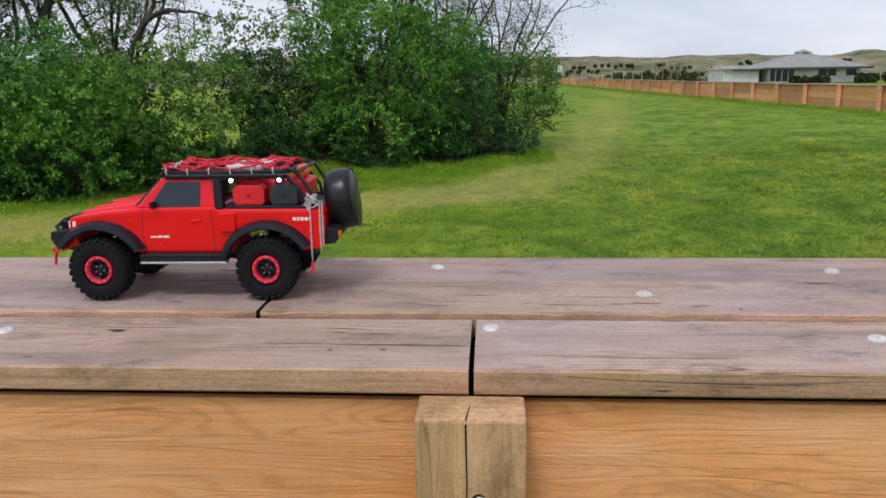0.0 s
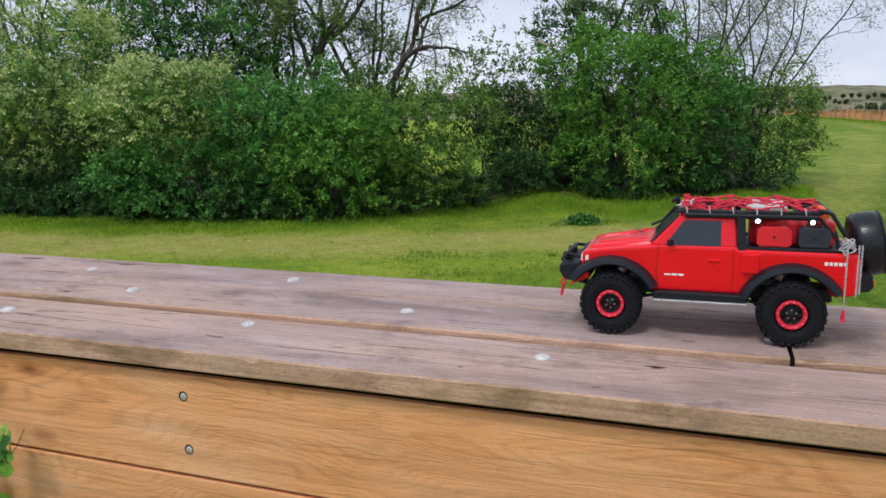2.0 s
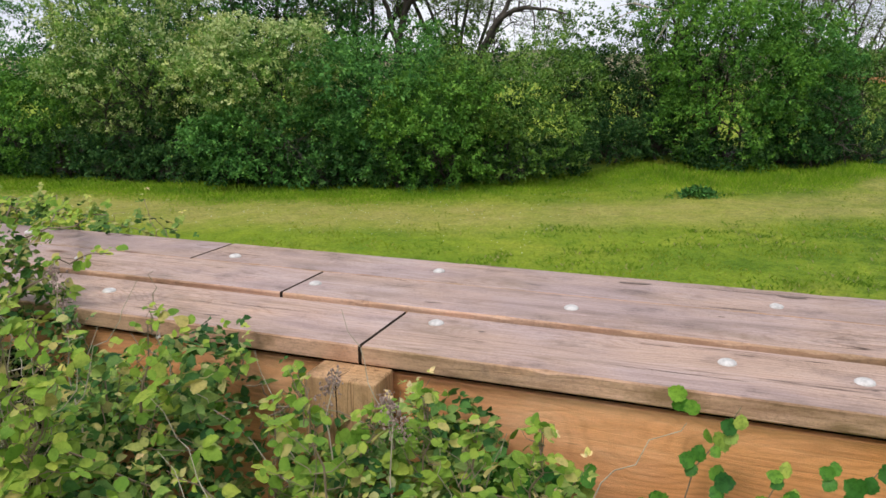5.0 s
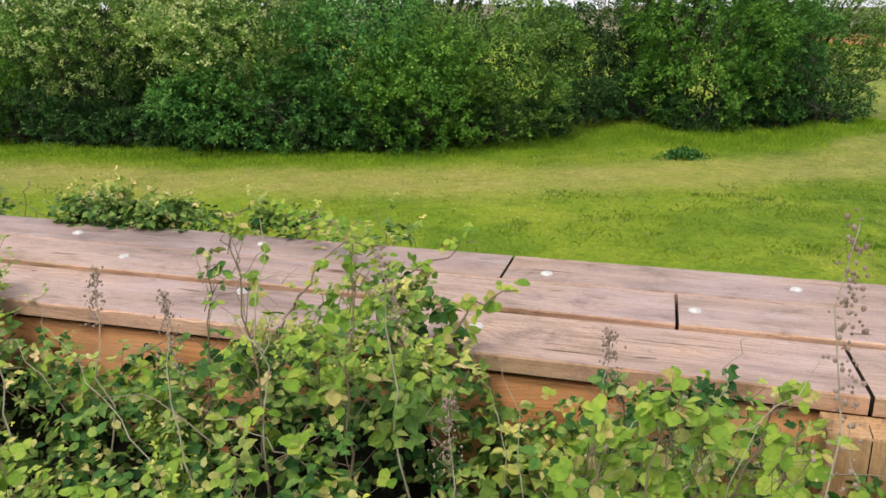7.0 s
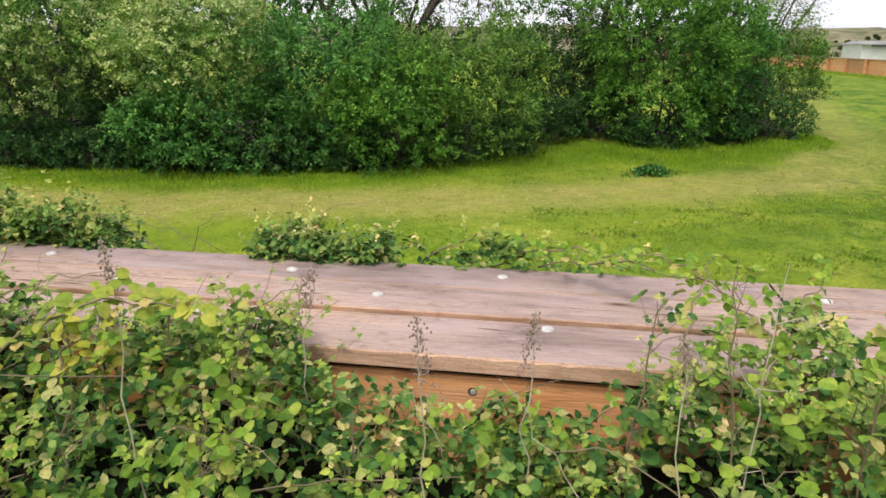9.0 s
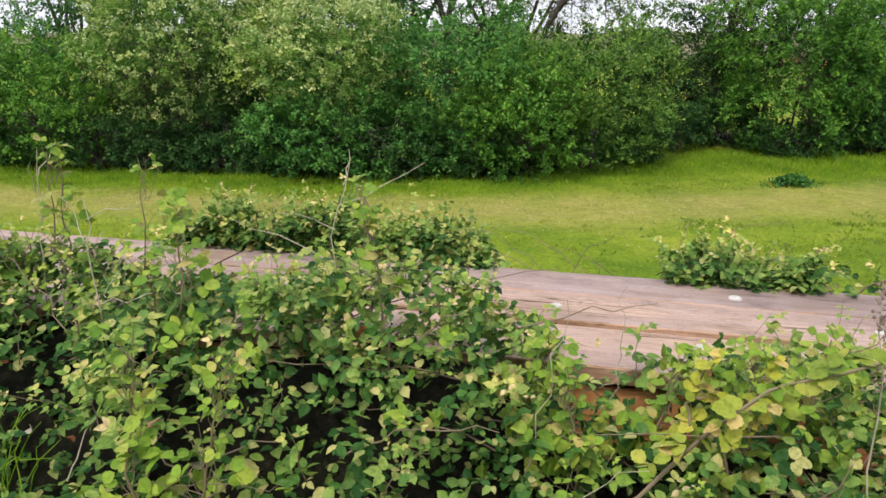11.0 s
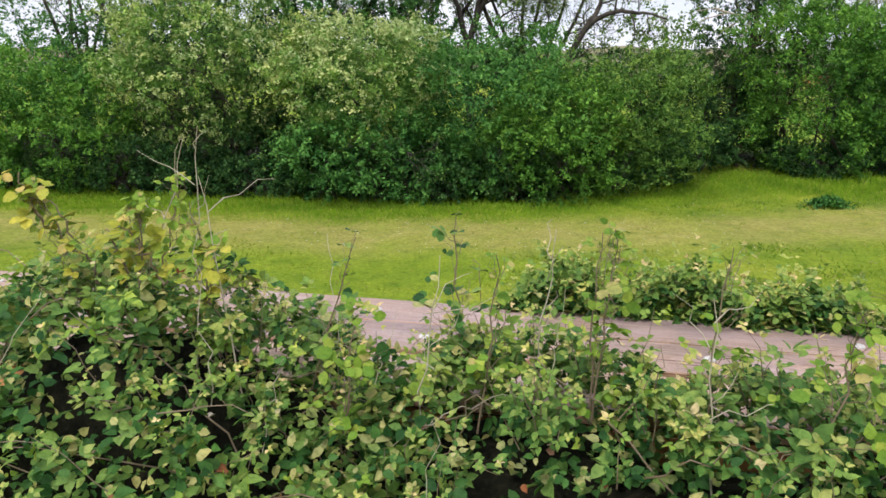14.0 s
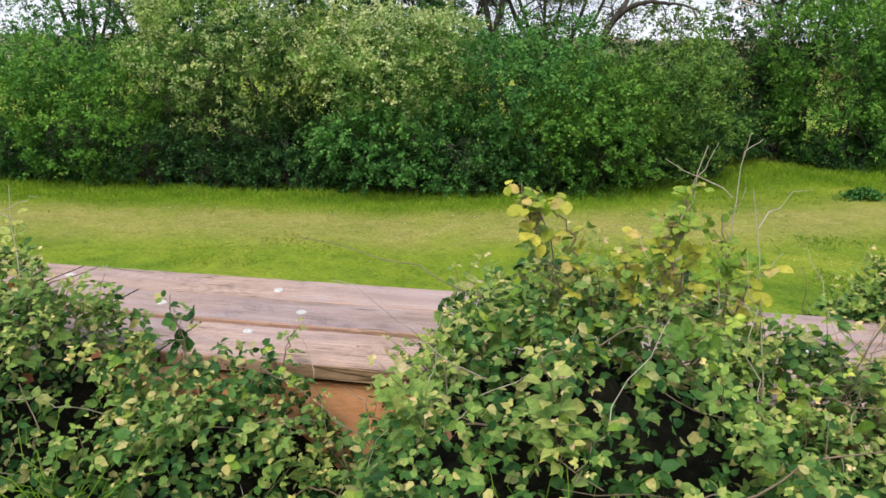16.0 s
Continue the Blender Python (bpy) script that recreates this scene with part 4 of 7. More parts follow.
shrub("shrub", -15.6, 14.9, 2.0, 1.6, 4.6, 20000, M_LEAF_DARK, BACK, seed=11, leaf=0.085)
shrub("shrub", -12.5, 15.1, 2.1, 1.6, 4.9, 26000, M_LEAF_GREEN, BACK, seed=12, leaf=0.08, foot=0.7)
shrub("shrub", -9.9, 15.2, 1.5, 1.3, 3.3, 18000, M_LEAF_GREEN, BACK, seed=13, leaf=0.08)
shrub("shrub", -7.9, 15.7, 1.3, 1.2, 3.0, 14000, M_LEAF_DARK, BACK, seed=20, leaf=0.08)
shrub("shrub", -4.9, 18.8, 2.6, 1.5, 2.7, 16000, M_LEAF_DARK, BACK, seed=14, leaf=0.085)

TALL = "tall leafy tree rising behind the hedge"
for k, (x, y, rx, h, n_, mat) in enumerate([(-17.0, 16.0, 1.7, 5.6, 22000, M_LEAF_CREAM), (-14.9, 15.6, 1.7, 6.6, 30000, M_LEAF_GREEN), (-12.6, 15.8, 1.7, 6.6, 30000, M_LEAF_DARK), (-11.2, 15.8, 1.1, 6.0, 14000, M_LEAF_GREEN),
                                              (-9.0, 16.2, 1.0, 5.2, 6000, M_LEAF_OLIVE), (-5.6, 17.6, 1.0, 4.2, 9000, M_LEAF_OLIVE), (-3.2, 17.9, 1.5, 5.4, 26000, M_LEAF_DARK), (-20.6, 15.5, 2.0, 4.6, 20000, M_LEAF_GREEN)]):
    shrub("tree", x, y, rx, 1.3, h, n_, mat, TALL, "tree", seed=80 + k, clear=h * 0.34, foot=0.45, leaf=0.075, group="trees behind the hedge")

BARE = "dark-limbed spring tree with few young leaves"
# the leaning tree whose dark limb shows over the hedge
tree("tree", -7.6, 15.0, [[(0, 0, -0.1), (0.05, 0, 1.6), (0.12, 0, 2.5), (0.55, 0, 3.35), (1.05, 0.05, 3.95), (1.75, 0.1, 4.25), (2.5, 0.2, 4.65)],
                          [(0.75, 0, 3.6), (1.1, -0.05, 4.4), (1.2, -0.1, 5.2), (1.5, -0.1, 6.0)],
                          [(0.25, 0, 2.8), (0.9, -0.2, 3.25), (1.5, -0.3, 3.3), (2.0, -0.3, 3.15)]], 2500, BARE, 24, r=0.085, levels=3, twig=0.6, every=2)
tree("tree", -9.6, 15.6, [[(0, 0, -0.1), (-0.1, 0, 2.0), (-0.05, 0, 3.1), (0.55, 0, 3.9), (0.95, 0.1, 4.7), (1.6, 0.1, 5.6)],
                          [(-0.1, 0, 2.4), (-0.45, 0, 3.5), (-0.65, 0, 4.4), (-0.6, 0.1, 5.8)],
                          [(-0.05, 0, 2.9), (0.15, 0, 3.9), (0.1, 0, 4.8), (0.4, 0.1, 6.0)],
                          [(0.3, 0, 3.6), (0.95, 0.1, 4.0), (1.5, 0.1, 4.8), (1.9, 0.1, 5.2)]], 15000, BARE, 31, r=0.10, levels=3, twig=0.85, every=2)
for k, (x, y, h, lean, leafy, r_) in enumerate([(-20.5, 16.6, 6.5, 0.4, 3000, 0.08), (-18.4, 16.4, 6.8, 0.3, 3500, 0.09), (-16.6, 16.8, 6.6, -0.3, 3500, 0.09), (-13.9, 16.5, 6.6, 0.3, 9000, 0.09),
                                                (-11.3, 16.3, 6.6, 0.2, 14000, 0.09), (-8.4, 16.6, 6.4, -0.3, 14000, 0.08)]):
    tree("tree", x, y, spread_limbs(h, lean, 50 + k), leafy, BARE, 60 + k, r=r_, twig=0.9, every=4)
# a tree with a broken, bleached bough beside the gap
gap_tree = tree("tree", -3.9, 17.2, [[(0, 0, -0.1), (0.0, 0, 1.1), (0.15, 0, 2.1), (0.65, 0, 3.1), (1.3, 0, 3.9), (1.7, 0, 5.4)],
                                     [(0.3, 0, 2.5), (0.2, -0.1, 3.5), (0.5, -0.1, 4.6), (0.3, 0, 5.6)]], 4500, BARE, 25, r=0.10)
rng = np.random.default_rng(77)
V, F = joined([tubes(np.array(a_)[:-1], np.array(a_)[1:], np.linspace(0.028, 0.012, len(a_) - 1), np.linspace(0.024, 0.007, len(a_) - 1), 6) for a_ in (
    [(0.45, -0.35, 3.05), (0.1, -0.45, 3.22), (-0.3, -0.5, 3.30), (-0.75, -0.5, 3.18), (-1.1, -0.5, 3.0)],
    [(0.1, -0.45, 3.22), (-0.1, -0.5, 3.10), (-0.35, -0.5, 2.95), (-0.5, -0.5, 2.75)],
    [(-0.3, -0.5, 3.30), (-0.6, -0.52, 3.40), (-1.0, -0.5, 3.34)],
    [(0.2, -0.4, 3.2), (0.15, -0.5, 3.0), (0.0, -0.5, 2.7), (-0.25, -0.5, 2.3)])])
tagged(raw_mesh("bleached_bough", V, F, 4, M_STALK, gap_tree, True), "broken bleached bough")
tree("tree", -1.2, 18.0, spread_limbs(6.0, 0.4, 57, 7, 0.7), 13000, "twiggy grey-green tree just coming into leaf", 29, r=0.05, twig=0.85, every=2, leaf=0.048)
tree("tree", 0.3, 19.8, spread_limbs(5.2, 0.3, 58, 8, 0.75), 13000, "twiggy grey-green tree just coming into leaf", 26, r=0.045, twig=0.85, every=2, leaf=0.048)
tree("tree", -2.7, 17.6, spread_limbs(5.6, -0.2, 59, 5, 0.7), 3500, BARE, 28, r=0.05, twig=0.8)


# ---------------------------------------------------------------- grass and low growth
def blades(name, P, h, w, material, rng, lean=0.45):
    n = len(P)
    az = rng.uniform(0, 2 * np.pi, n)
    D = np.stack([np.cos(az) * lean, np.sin(az) * lean, np.ones(n)], 1)
    U = np.stack([-np.sin(az), np.cos(az), np.full(n, 0.2)], 1)
    V, F = leaves(P, D, U, h, w, fold=0.1)
    return raw_mesh(name, V, F, 3, material)


rng = np.random.default_rng(31)
n = 165000
gx_ = rng.uniform(-20, 9, n)
gy_ = rng.uniform(6.0, 19, n)
line = np.interp(gx_, HEDGE_X, HEDGE_Y)
patch = np.sin(gx_ * 2.1 + np.sin(gy_ * 1.7) * 2) * np.cos(gy_ * 2.6 + gx_ * 0.6)
ok = (gy_ < line + 0.6 + 1.5 * np.exp(-((gx_ + 4.1) / 1.3) ** 2)) & (rng.random(n) < (0.62 + 0.18 * patch) * (1 - 0.85 * wear_at(gx_, gy_)))
gp = np.stack([gx_, gy_, lawn_z(gx_, gy_) - 0.004], 1)[ok]
h = 0.028 * rng.uniform(0.5, 1.6, len(gp)) * (1 + 0.6 * (patch[ok] > 0.35))
meadow = blades("meadow_grass", gp, h, h * 0.22, M_BLADE, rng, 0.8)
tagged(meadow, "short mown meadow grass in green and straw tufts", "grass", kind="stuff")

# coarser dark tufts and pale stalks that break up the turf
n = 34000
clumps_ = 1300
tx0, ty0 = -6 + 17 * rng.beta(1.5, 1.0, clumps_), 6.0 + 24 * rng.beta(1.0, 1.3, clumps_)
keep_ = (ty0 < np.interp(tx0, HEDGE_X, HEDGE_Y) - 0.5) & (wear_at(tx0, ty0) < 0.5)
tx0, ty0 = tx0[keep_], ty0[keep_]
of_ = rng.integers(0, len(tx0), n)
wide_ = rng.uniform(0.05, 0.30, len(tx0))[of_]
tx = tx0[of_] + rng.normal(0, 1, n) * wide_
ty = ty0[of_] + rng.normal(0, 1, n) * wide_
h = 0.05 * rng.uniform(0.5, 1.5, n)
tufts_ = blades("turf_tufts", np.stack([tx, ty, lawn_z(tx, ty) - 0.004], 1), h, h * 0.30, M_TUFT, rng, 0.9)
tagged(tufts_, "darker coarse tufts standing in the mown turf", "grass", kind="stuff")

n = 60000
lx = rng.uniform(-22, 1.6, n)
ly = np.interp(lx, HEDGE_X, HEDGE_Y) - 1.15 + 2.6 * rng.beta(1.4, 1.4, n) + 0.3 * np.sin(lx * 1.9) + 0.2 * np.sin(lx * 4.3 + 1)
lp = np.stack([lx, ly, lawn_z(lx, ly) - 0.005], 1)
h = 0.062 * rng.uniform(0.3, 1.6, n) * (0.75 + 0.45 * smooth(-5, -2, lx)) * np.clip(0.35 + (ly - np.interp(lx, HEDGE_X, HEDGE_Y) + 1.15), 0.3, 1.4)
verge = blades("long_grass", lp, h, h * 0.10 + 0.006, M_BLADE_LUSH, rng, 0.5)
tagged(verge, "longer lush green grass along the hedge foot", "grass", kind="stuff")

n = 500
dx = rng.uniform(-14, -4.5, n)
dy = rng.uniform(7.5, 13, n)
ok = dy < np.interp(dx, HEDGE_X, HEDGE_Y) - 0.8
P = np.stack([dx, dy, lawn_z(dx, dy) + 0.03], 1)[ok]
V, F = leaves(P, rng.normal(0, 1, (len(P), 3)) * np.array([1, 1, 0.1]), np.tile([[0, 0, 1.0]], (len(P), 1)), np.full(len(P), 0.020), np.full(len(P), 0.019))
daisies = raw_mesh("daisies", V, F, 3, paint("daisy_petal", (0.72, 0.72, 0.66), 0.7))
tagged(daisies, "tiny white daisies scattered in the meadow grass", "flower", kind="stuff")


def weed_clump(x, y, r, h, seed):
    rng = np.random.default_rng(seed)
    thing = empty("weed_clump", Matrix.Translation((x, y, float(lawn_z(x, y)))))
    n = 900
    P = np.stack([rng.normal(0, r * 0.5, n), rng.normal(0, r * 0.4, n), rng.uniform(0.02, h, n)], 1)
    P[:, 2] *= np.clip(1.2 - np.hypot(P[:, 0], P[:, 1]) / r * 0.8, 0.1, 1)
    L = rng.uniform(0.05, 0.10, n)
    V, F = leaves(P, rng.normal(0, 1, (n, 3)) + np.array([0, 0, 0.2]), np.tile([[0, 0, 1.0]], (n, 1)), L, L * 0.5)
    toned(raw_mesh("leaf_mass", V, F, 3, M_LEAF_GREEN, thing), rng.uniform(0.1, 0.6, n), 4)
    return tagged(thing, "low dark green weed clump in the meadow", "weed", "weed clumps in the meadow")


weed_clump(-2.73, 12.7, 0.32, 0.16, 41)

# ---------------------------------------------------------------- brambles in front of the wall
TX = [-14.0, -9.3, -8.85, -8.7, -8.55, -8.44, -8.26, -8.13, -8.02, -7.9, -7.78, -7.65, -7.5, -7.3, -7.15, -7.0, -6.87, -6.7, -6.5, -6.3, -6.1, -5.9, -5.7, -5.5, -5.38, -5.2, -5.0, -4.86, -4.7, -4.55, -4.25, -4.1, -3.9, -3.7, -3.6, -3.5, -3.4, -3.3, -3.1, -3.0, -2.93, -2.8, -2.7, -2.6, -2.4, -2.3, -2.1, -1.95]
TZ = [0.3, 0.3, 0.28, 0.20, 0.10, 0.06, 0.09, 0.04, -0.12, 0.04, 0.2, 0.29, 0.3, 0.34, 0.24, 0.16, 0.12, 0.185, 0.205, 0.17, 0.195, 0.21, 0.195, 0.17, 0.075, 0.045, 0.11, 0.13, 0.04, -0.04, -0.06, -0.01, 0.03, 0.09, 0.03, -0.09, -0.05, -0.03, 0.03, -0.02, -0.10, -0.09, -0.03, -0.04, -0.12, -0.25, -0.6, -0.98]
rng = np.random.default_rng(51)
HX, HY = rng.uniform(-11, -1.7, 170), rng.uniform(-0.85, 0.05, 170)
HA, HR = rng.normal(0.0, 0.045, 170), rng.uniform(0.08, 0.2, 170)


def bramble_top(x, y):
    z = np.interp(x, TX, TZ) - 0.55 * np.clip(-(y + 0.12), 0, 1) ** 1.5 - 1.6 * np.clip(y + 0.02, 0, 1)
    for a, b, c, r in zip(HX, HY, HA, HR):
        z = z + c * np.exp(-((x - a) ** 2 + (y - b) ** 2) / (r * r))
    return z


def trefoils(P, up, size, rng, heading=None, wide=1.0, kind="ovate", fold=0.12):
    """Bramble leaves: three leaflets to a stalk, hung about a common point."""
    n = len(P)
    az = rng.uniform(0, 2 * np.pi, n)
    if heading is None:
        heading = unit(np.stack([np.cos(az), np.sin(az), rng.normal(-0.15, 0.3, n)], 1))
    side = unit(np.cross(heading, up))
    out = []
    for ang, k in ((0.0, 1.0), (1.15, 0.82), (-1.15, 0.82)):
        D = heading * math.cos(ang) + side * math.sin(ang) + rng.normal(0, 0.12, (n, 3))
        L = size * k * rng.uniform(0.85, 1.15, n)
        out.append(leaves(P + D * 0.15 * L[:, None], D, up + rng.normal(0, 0.22, (n, 3)), L, L * rng.uniform(0.62, 0.84, n) * wide, kind, fold))
    return joined(out)


thicket = empty("bramble_thicket")
tagged(thicket, "tangled green bramble thicket growing against the timber wall", "brambles", kind="stuff")
n = 23000
bx = rng.uniform(-11.0, -2.5, n)
by = np.where(rng.random(n) < 0.80, -0.9 + 0.92 * rng.beta(1.6, 1.2, n), rng.uniform(-0.05, 0.17, n))
bz = bramble_top(bx, by) - rng.exponential(0.085, n)


def hollow(x, y):
    """Dark hollows between the clumps of leaves, below about -0.3."""
    return np.sin(x * 9.1 + 2.0 * np.sin(y * 11)) * np.sin(y * 13.0 + 1.7 * np.sin(x * 7.3)) + 0.5 * np.sin(x * 23 + y * 19)


hole = hollow(bx, by)
bz = np.where(hole < -0.26, bz - rng.uniform(0.12, 0.30, n), bz)
ok = (rng.random(n) < 0.95 - 0.50 * (hole < -0.26)) & (bz > -0.98) & ~((by > 0.0) & (bz < 0.01)) & ~((by > -0.03) & (bz < 0.01))
ok &= by > -0.86 + 0.06 * np.sin(bx * 7.0) + 0.05 * np.sin(bx * 17.0 + 1)
P = np.stack([bx, by, bz], 1)[ok]
up = unit(np.array([[0, -0.3, 1.0]]) + rng.normal(0, 0.6, (len(P), 3)))
fill = 15000
fx_ = rng.uniform(-10.5, -2.4, fill)
fy_ = -0.03 - 0.88 * rng.beta(0.8, 1.5, fill)
fz_ = bramble_top(fx_, fy_) - 0.09 - rng.uniform(0.0, 0.40, fill)
P = np.concatenate([P, np.stack([fx_, fy_, fz_], 1)[(fz_ > -0.95) & ((hollow(fx_, fy_) > -0.2) | (rng.random(fill) < 0.65))]])
up = unit(np.array([[0, -0.5, 1.0]]) + rng.normal(0, 0.6, (len(P), 3)))
size = 0.012 + 0.026 * rng.beta(1.5, 2.0, len(P))
young = (rng.random(len(P)) < 0.05 + 0.08 * ((P[:, 0] > -5.6) & (P[:, 0] < -3))) & (P[:, 2] > bramble_top(P[:, 0], P[:, 1]) - 0.08)
V, F = trefoils(P[~young], up[~young], size[~young], rng)
raw_mesh("leaf_mass", V, F, 4, M_BRAMBLE, thicket)
V, F = trefoils(P[young] + np.array([0, 0, 0.02]), up[young], size[young] * 0.95, rng, None, 1.1, "full", 0.10)
tagged(raw_mesh("young_leaf_mass", V, F, 4, M_BRAMBLE_YOUNG, thicket, True), "yellow-green young leaves")


def aged_trefoils(P, up, size, age, rng, heading, name, material, parent):
    """Full bramble leaves whose colour follows their age along the shoot."""
    V, F = trefoils(P, up, size, rng, heading, 0.92, "full")
    return toned(raw_mesh(name, V, F, 4, material, parent, True), np.tile(age, 3), 12)


def arcs(starts, ends, lift, rng, r=0.0028, steps=8, sides=5):
    """Arching canes between points, each one unbroken tapering tube."""
    out = []
    ang = np.arange(sides) * 2 * np.pi / sides
    for s, e, l in zip(starts, ends, lift):
        t = np.linspace(0, 1, steps + 1)[:, None]
        pts = s + (e - s) * t + np.array([0, 0, 4 * l]) * t * (1 - t) + rng.normal(0, 0.006, (steps + 1, 3))
        d = unit(np.gradient(pts, axis=0))
        u = unit(np.cross(d, np.array([0.3, 1.0, 0.1])))
        w = np.cross(d, u)
        rad = (r * (1 - 0.65 * t))[:, None]
        V = pts[:, None] + (u[:, None] * np.cos(ang)[None, :, None] + w[:, None] * np.sin(ang)[None, :, None]) * rad
        k, i_ = np.meshgrid(np.arange(steps), np.arange(sides), indexing="ij")
        j_ = (i_ + 1) % sides
        F = np.stack([k * sides + i_, k * sides + j_, (k + 1) * sides + j_, (k + 1) * sides + i_], -1).reshape(-1, 4)
        out.append((V.reshape(-1, 3), F))
    return joined(out)


# leafy shoots that rise out of the mass, their ends young and pale
n, per = 3300, 8
sx = rng.uniform(-10.3, -2.05, n)
sy = -0.88 + 1.0 * rng.beta(1.9, 1.0, n)
B = np.stack([sx, sy, bramble_top(sx, sy) - 0.085], 1)
B[:, 2] = np.where(sy > -0.03, np.maximum(B[:, 2], 0.02), B[:, 2])
ok = (B[:, 2] > -0.9) & ~((sy > -0.03) & (bramble_top(sx, sy) < 0.03))
ok &= (rng.random(n) < np.clip(0.66 + 0.9 * sway(B, 11.0, 1.4), 0.04, 1) * np.where(hollow(sx, sy) < -0.26, 0.45, 1.0)) & (sx < -2.45)
B[:, 2] += 0.05 * sway(B, 7.0, 3.3)
B = B[ok]
n = len(B)
d = unit(np.array([[0, -0.25, 1.0]]) + rng.normal(0, 0.48, (n, 3)))
ln = 0.05 + 0.19 * rng.beta(1.3, 2.4, n)
t = np.clip(np.linspace(0.08, 1.0, per)[None] + rng.normal(0, 0.05, (n, per)), 0, 1)
E_ = B + d * ln[:, None] + np.array([0, 0, -0.15]) * ln[:, None]
P = B[:, None] + d[:, None] * (ln[:, None] * t)[..., None] - np.array([0, 0, 0.15]) * (ln[:, None] * t * t)[..., None]
turn = rng.uniform(0, 6.28, (n, 1)) + np.arange(per)[None] * 2.4
hd = unit(np.stack([np.cos(turn), np.sin(turn), rng.normal(-0.10, 0.25, turn.shape)], -1) + 0.5 * d[:, None] * t[..., None])
P = P + hd * 0.014
age = np.clip(0.34 * rng.random((n, 1)) + 0.80 * t ** 1.4 * rng.uniform(0.4, 1.1, t.shape), 0, 1)
up = unit(np.array([0, -0.55, 1.0]) + rng.normal(0, 0.36, P.shape))
sz = (0.033 - 0.019 * t) * rng.uniform(0.6, 1.2, t.shape) * np.where(rng.random((n, 1)) < 0.22, 1.45, rng.uniform(0.7, 1.15, (n, 1)))
lime = rng.random(n) < np.where((B[:, 0] > -5.3) & (B[:, 0] < -3.2), np.where(B[:, 1] < -0.4, 0.65, 0.42), 0.08)
for sel, mat, what in ((~lime, M_BRAMBLE_SHOOT, "green leaves with pale tips"), (lime, M_BRAMBLE_LIME, "lime-green fresh leaves")):
    tagged(aged_trefoils(P[sel].reshape(-1, 3), up[sel].reshape(-1, 3), sz[sel].ravel(), age[sel].ravel(), rng, hd[sel].reshape(-1, 3), "shoot_leaf_mass", mat, thicket), what, kind="stuff")
V, F = arcs(B, E_, np.zeros(n), rng, 0.0016, 3, 3)
tagged(raw_mesh("shoot_stem", V, F, 4, M_CANE, thicket), kind="stuff")

n = 190
sx = rng.uniform(-10.5, -1.9, n)
sy = rng.uniform(-0.8, -0.04, n)
st = np.stack([sx, sy, bramble_top(sx, sy) - 0.14], 1)
en = st + np.stack([rng.normal(0, 0.25, n), rng.normal(-0.05, 0.15, n), rng.uniform(0.06, 0.2, n)], 1)
en[:, 1] = np.clip(en[:, 1], -0.9, -0.03)
V, F = arcs(st, en, rng.uniform(0, 0.06, n), rng, 0.0022)
raw_mesh("cane", V, F, 4, M_CANE, thicket)
n = 70
sx = rng.uniform(-9.5, -2.3, n)
sy = rng.uniform(-0.7, -0.06, n)
st = np.stack([sx, sy, bramble_top(sx, sy) - 0.1], 1)
en = st + np.stack([rng.normal(0, 0.16, n), rng.normal(-0.05, 0.1, n), rng.uniform(0.12, 0.34, n)], 1)
V, F = arcs(st, en, rng.uniform(0, 0.03, n), rng, 0.0014, 9)
tagged(raw_mesh("dry_cane", V, F, 4, M_STALK, thicket), "pale dead twigs")
# withered leaves caught in it
n = 60
wx, wy = rng.uniform(-9.5, -3.0, n), rng.uniform(-0.75, -0.1, n)
P = np.stack([wx, wy, bramble_top(wx, wy) - rng.uniform(0.0, 0.08, n)], 1)
L = rng.uniform(0.016, 0.034, n)
V, F = leaves(P, rng.normal(0, 1, (n, 3)), unit(np.array([[0, -0.8, 0.7]]) + rng.normal(0, 0.4, (n, 3))), L, L * 0.8, "ovate", 0.45)
tagged(raw_mesh("withered_leaf_mass", V, F, 4, M_RUST, thicket), "withered rusty-brown leaves")
# near-black sheet below the leaf tops; its colour stands in for inner shade
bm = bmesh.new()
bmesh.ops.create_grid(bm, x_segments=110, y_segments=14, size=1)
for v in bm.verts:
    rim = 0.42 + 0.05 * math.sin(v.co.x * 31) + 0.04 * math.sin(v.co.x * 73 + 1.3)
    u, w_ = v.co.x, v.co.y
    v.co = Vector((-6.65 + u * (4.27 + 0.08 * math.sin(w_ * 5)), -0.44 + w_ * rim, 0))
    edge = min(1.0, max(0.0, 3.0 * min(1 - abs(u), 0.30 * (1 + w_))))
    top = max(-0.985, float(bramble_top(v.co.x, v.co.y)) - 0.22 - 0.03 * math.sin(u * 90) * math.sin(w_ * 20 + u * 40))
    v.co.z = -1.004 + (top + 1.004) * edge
part("litter", bm, M_THICKET_SHADE, thicket, "near-black sheet standing in for the shade deep in the thicket", True)


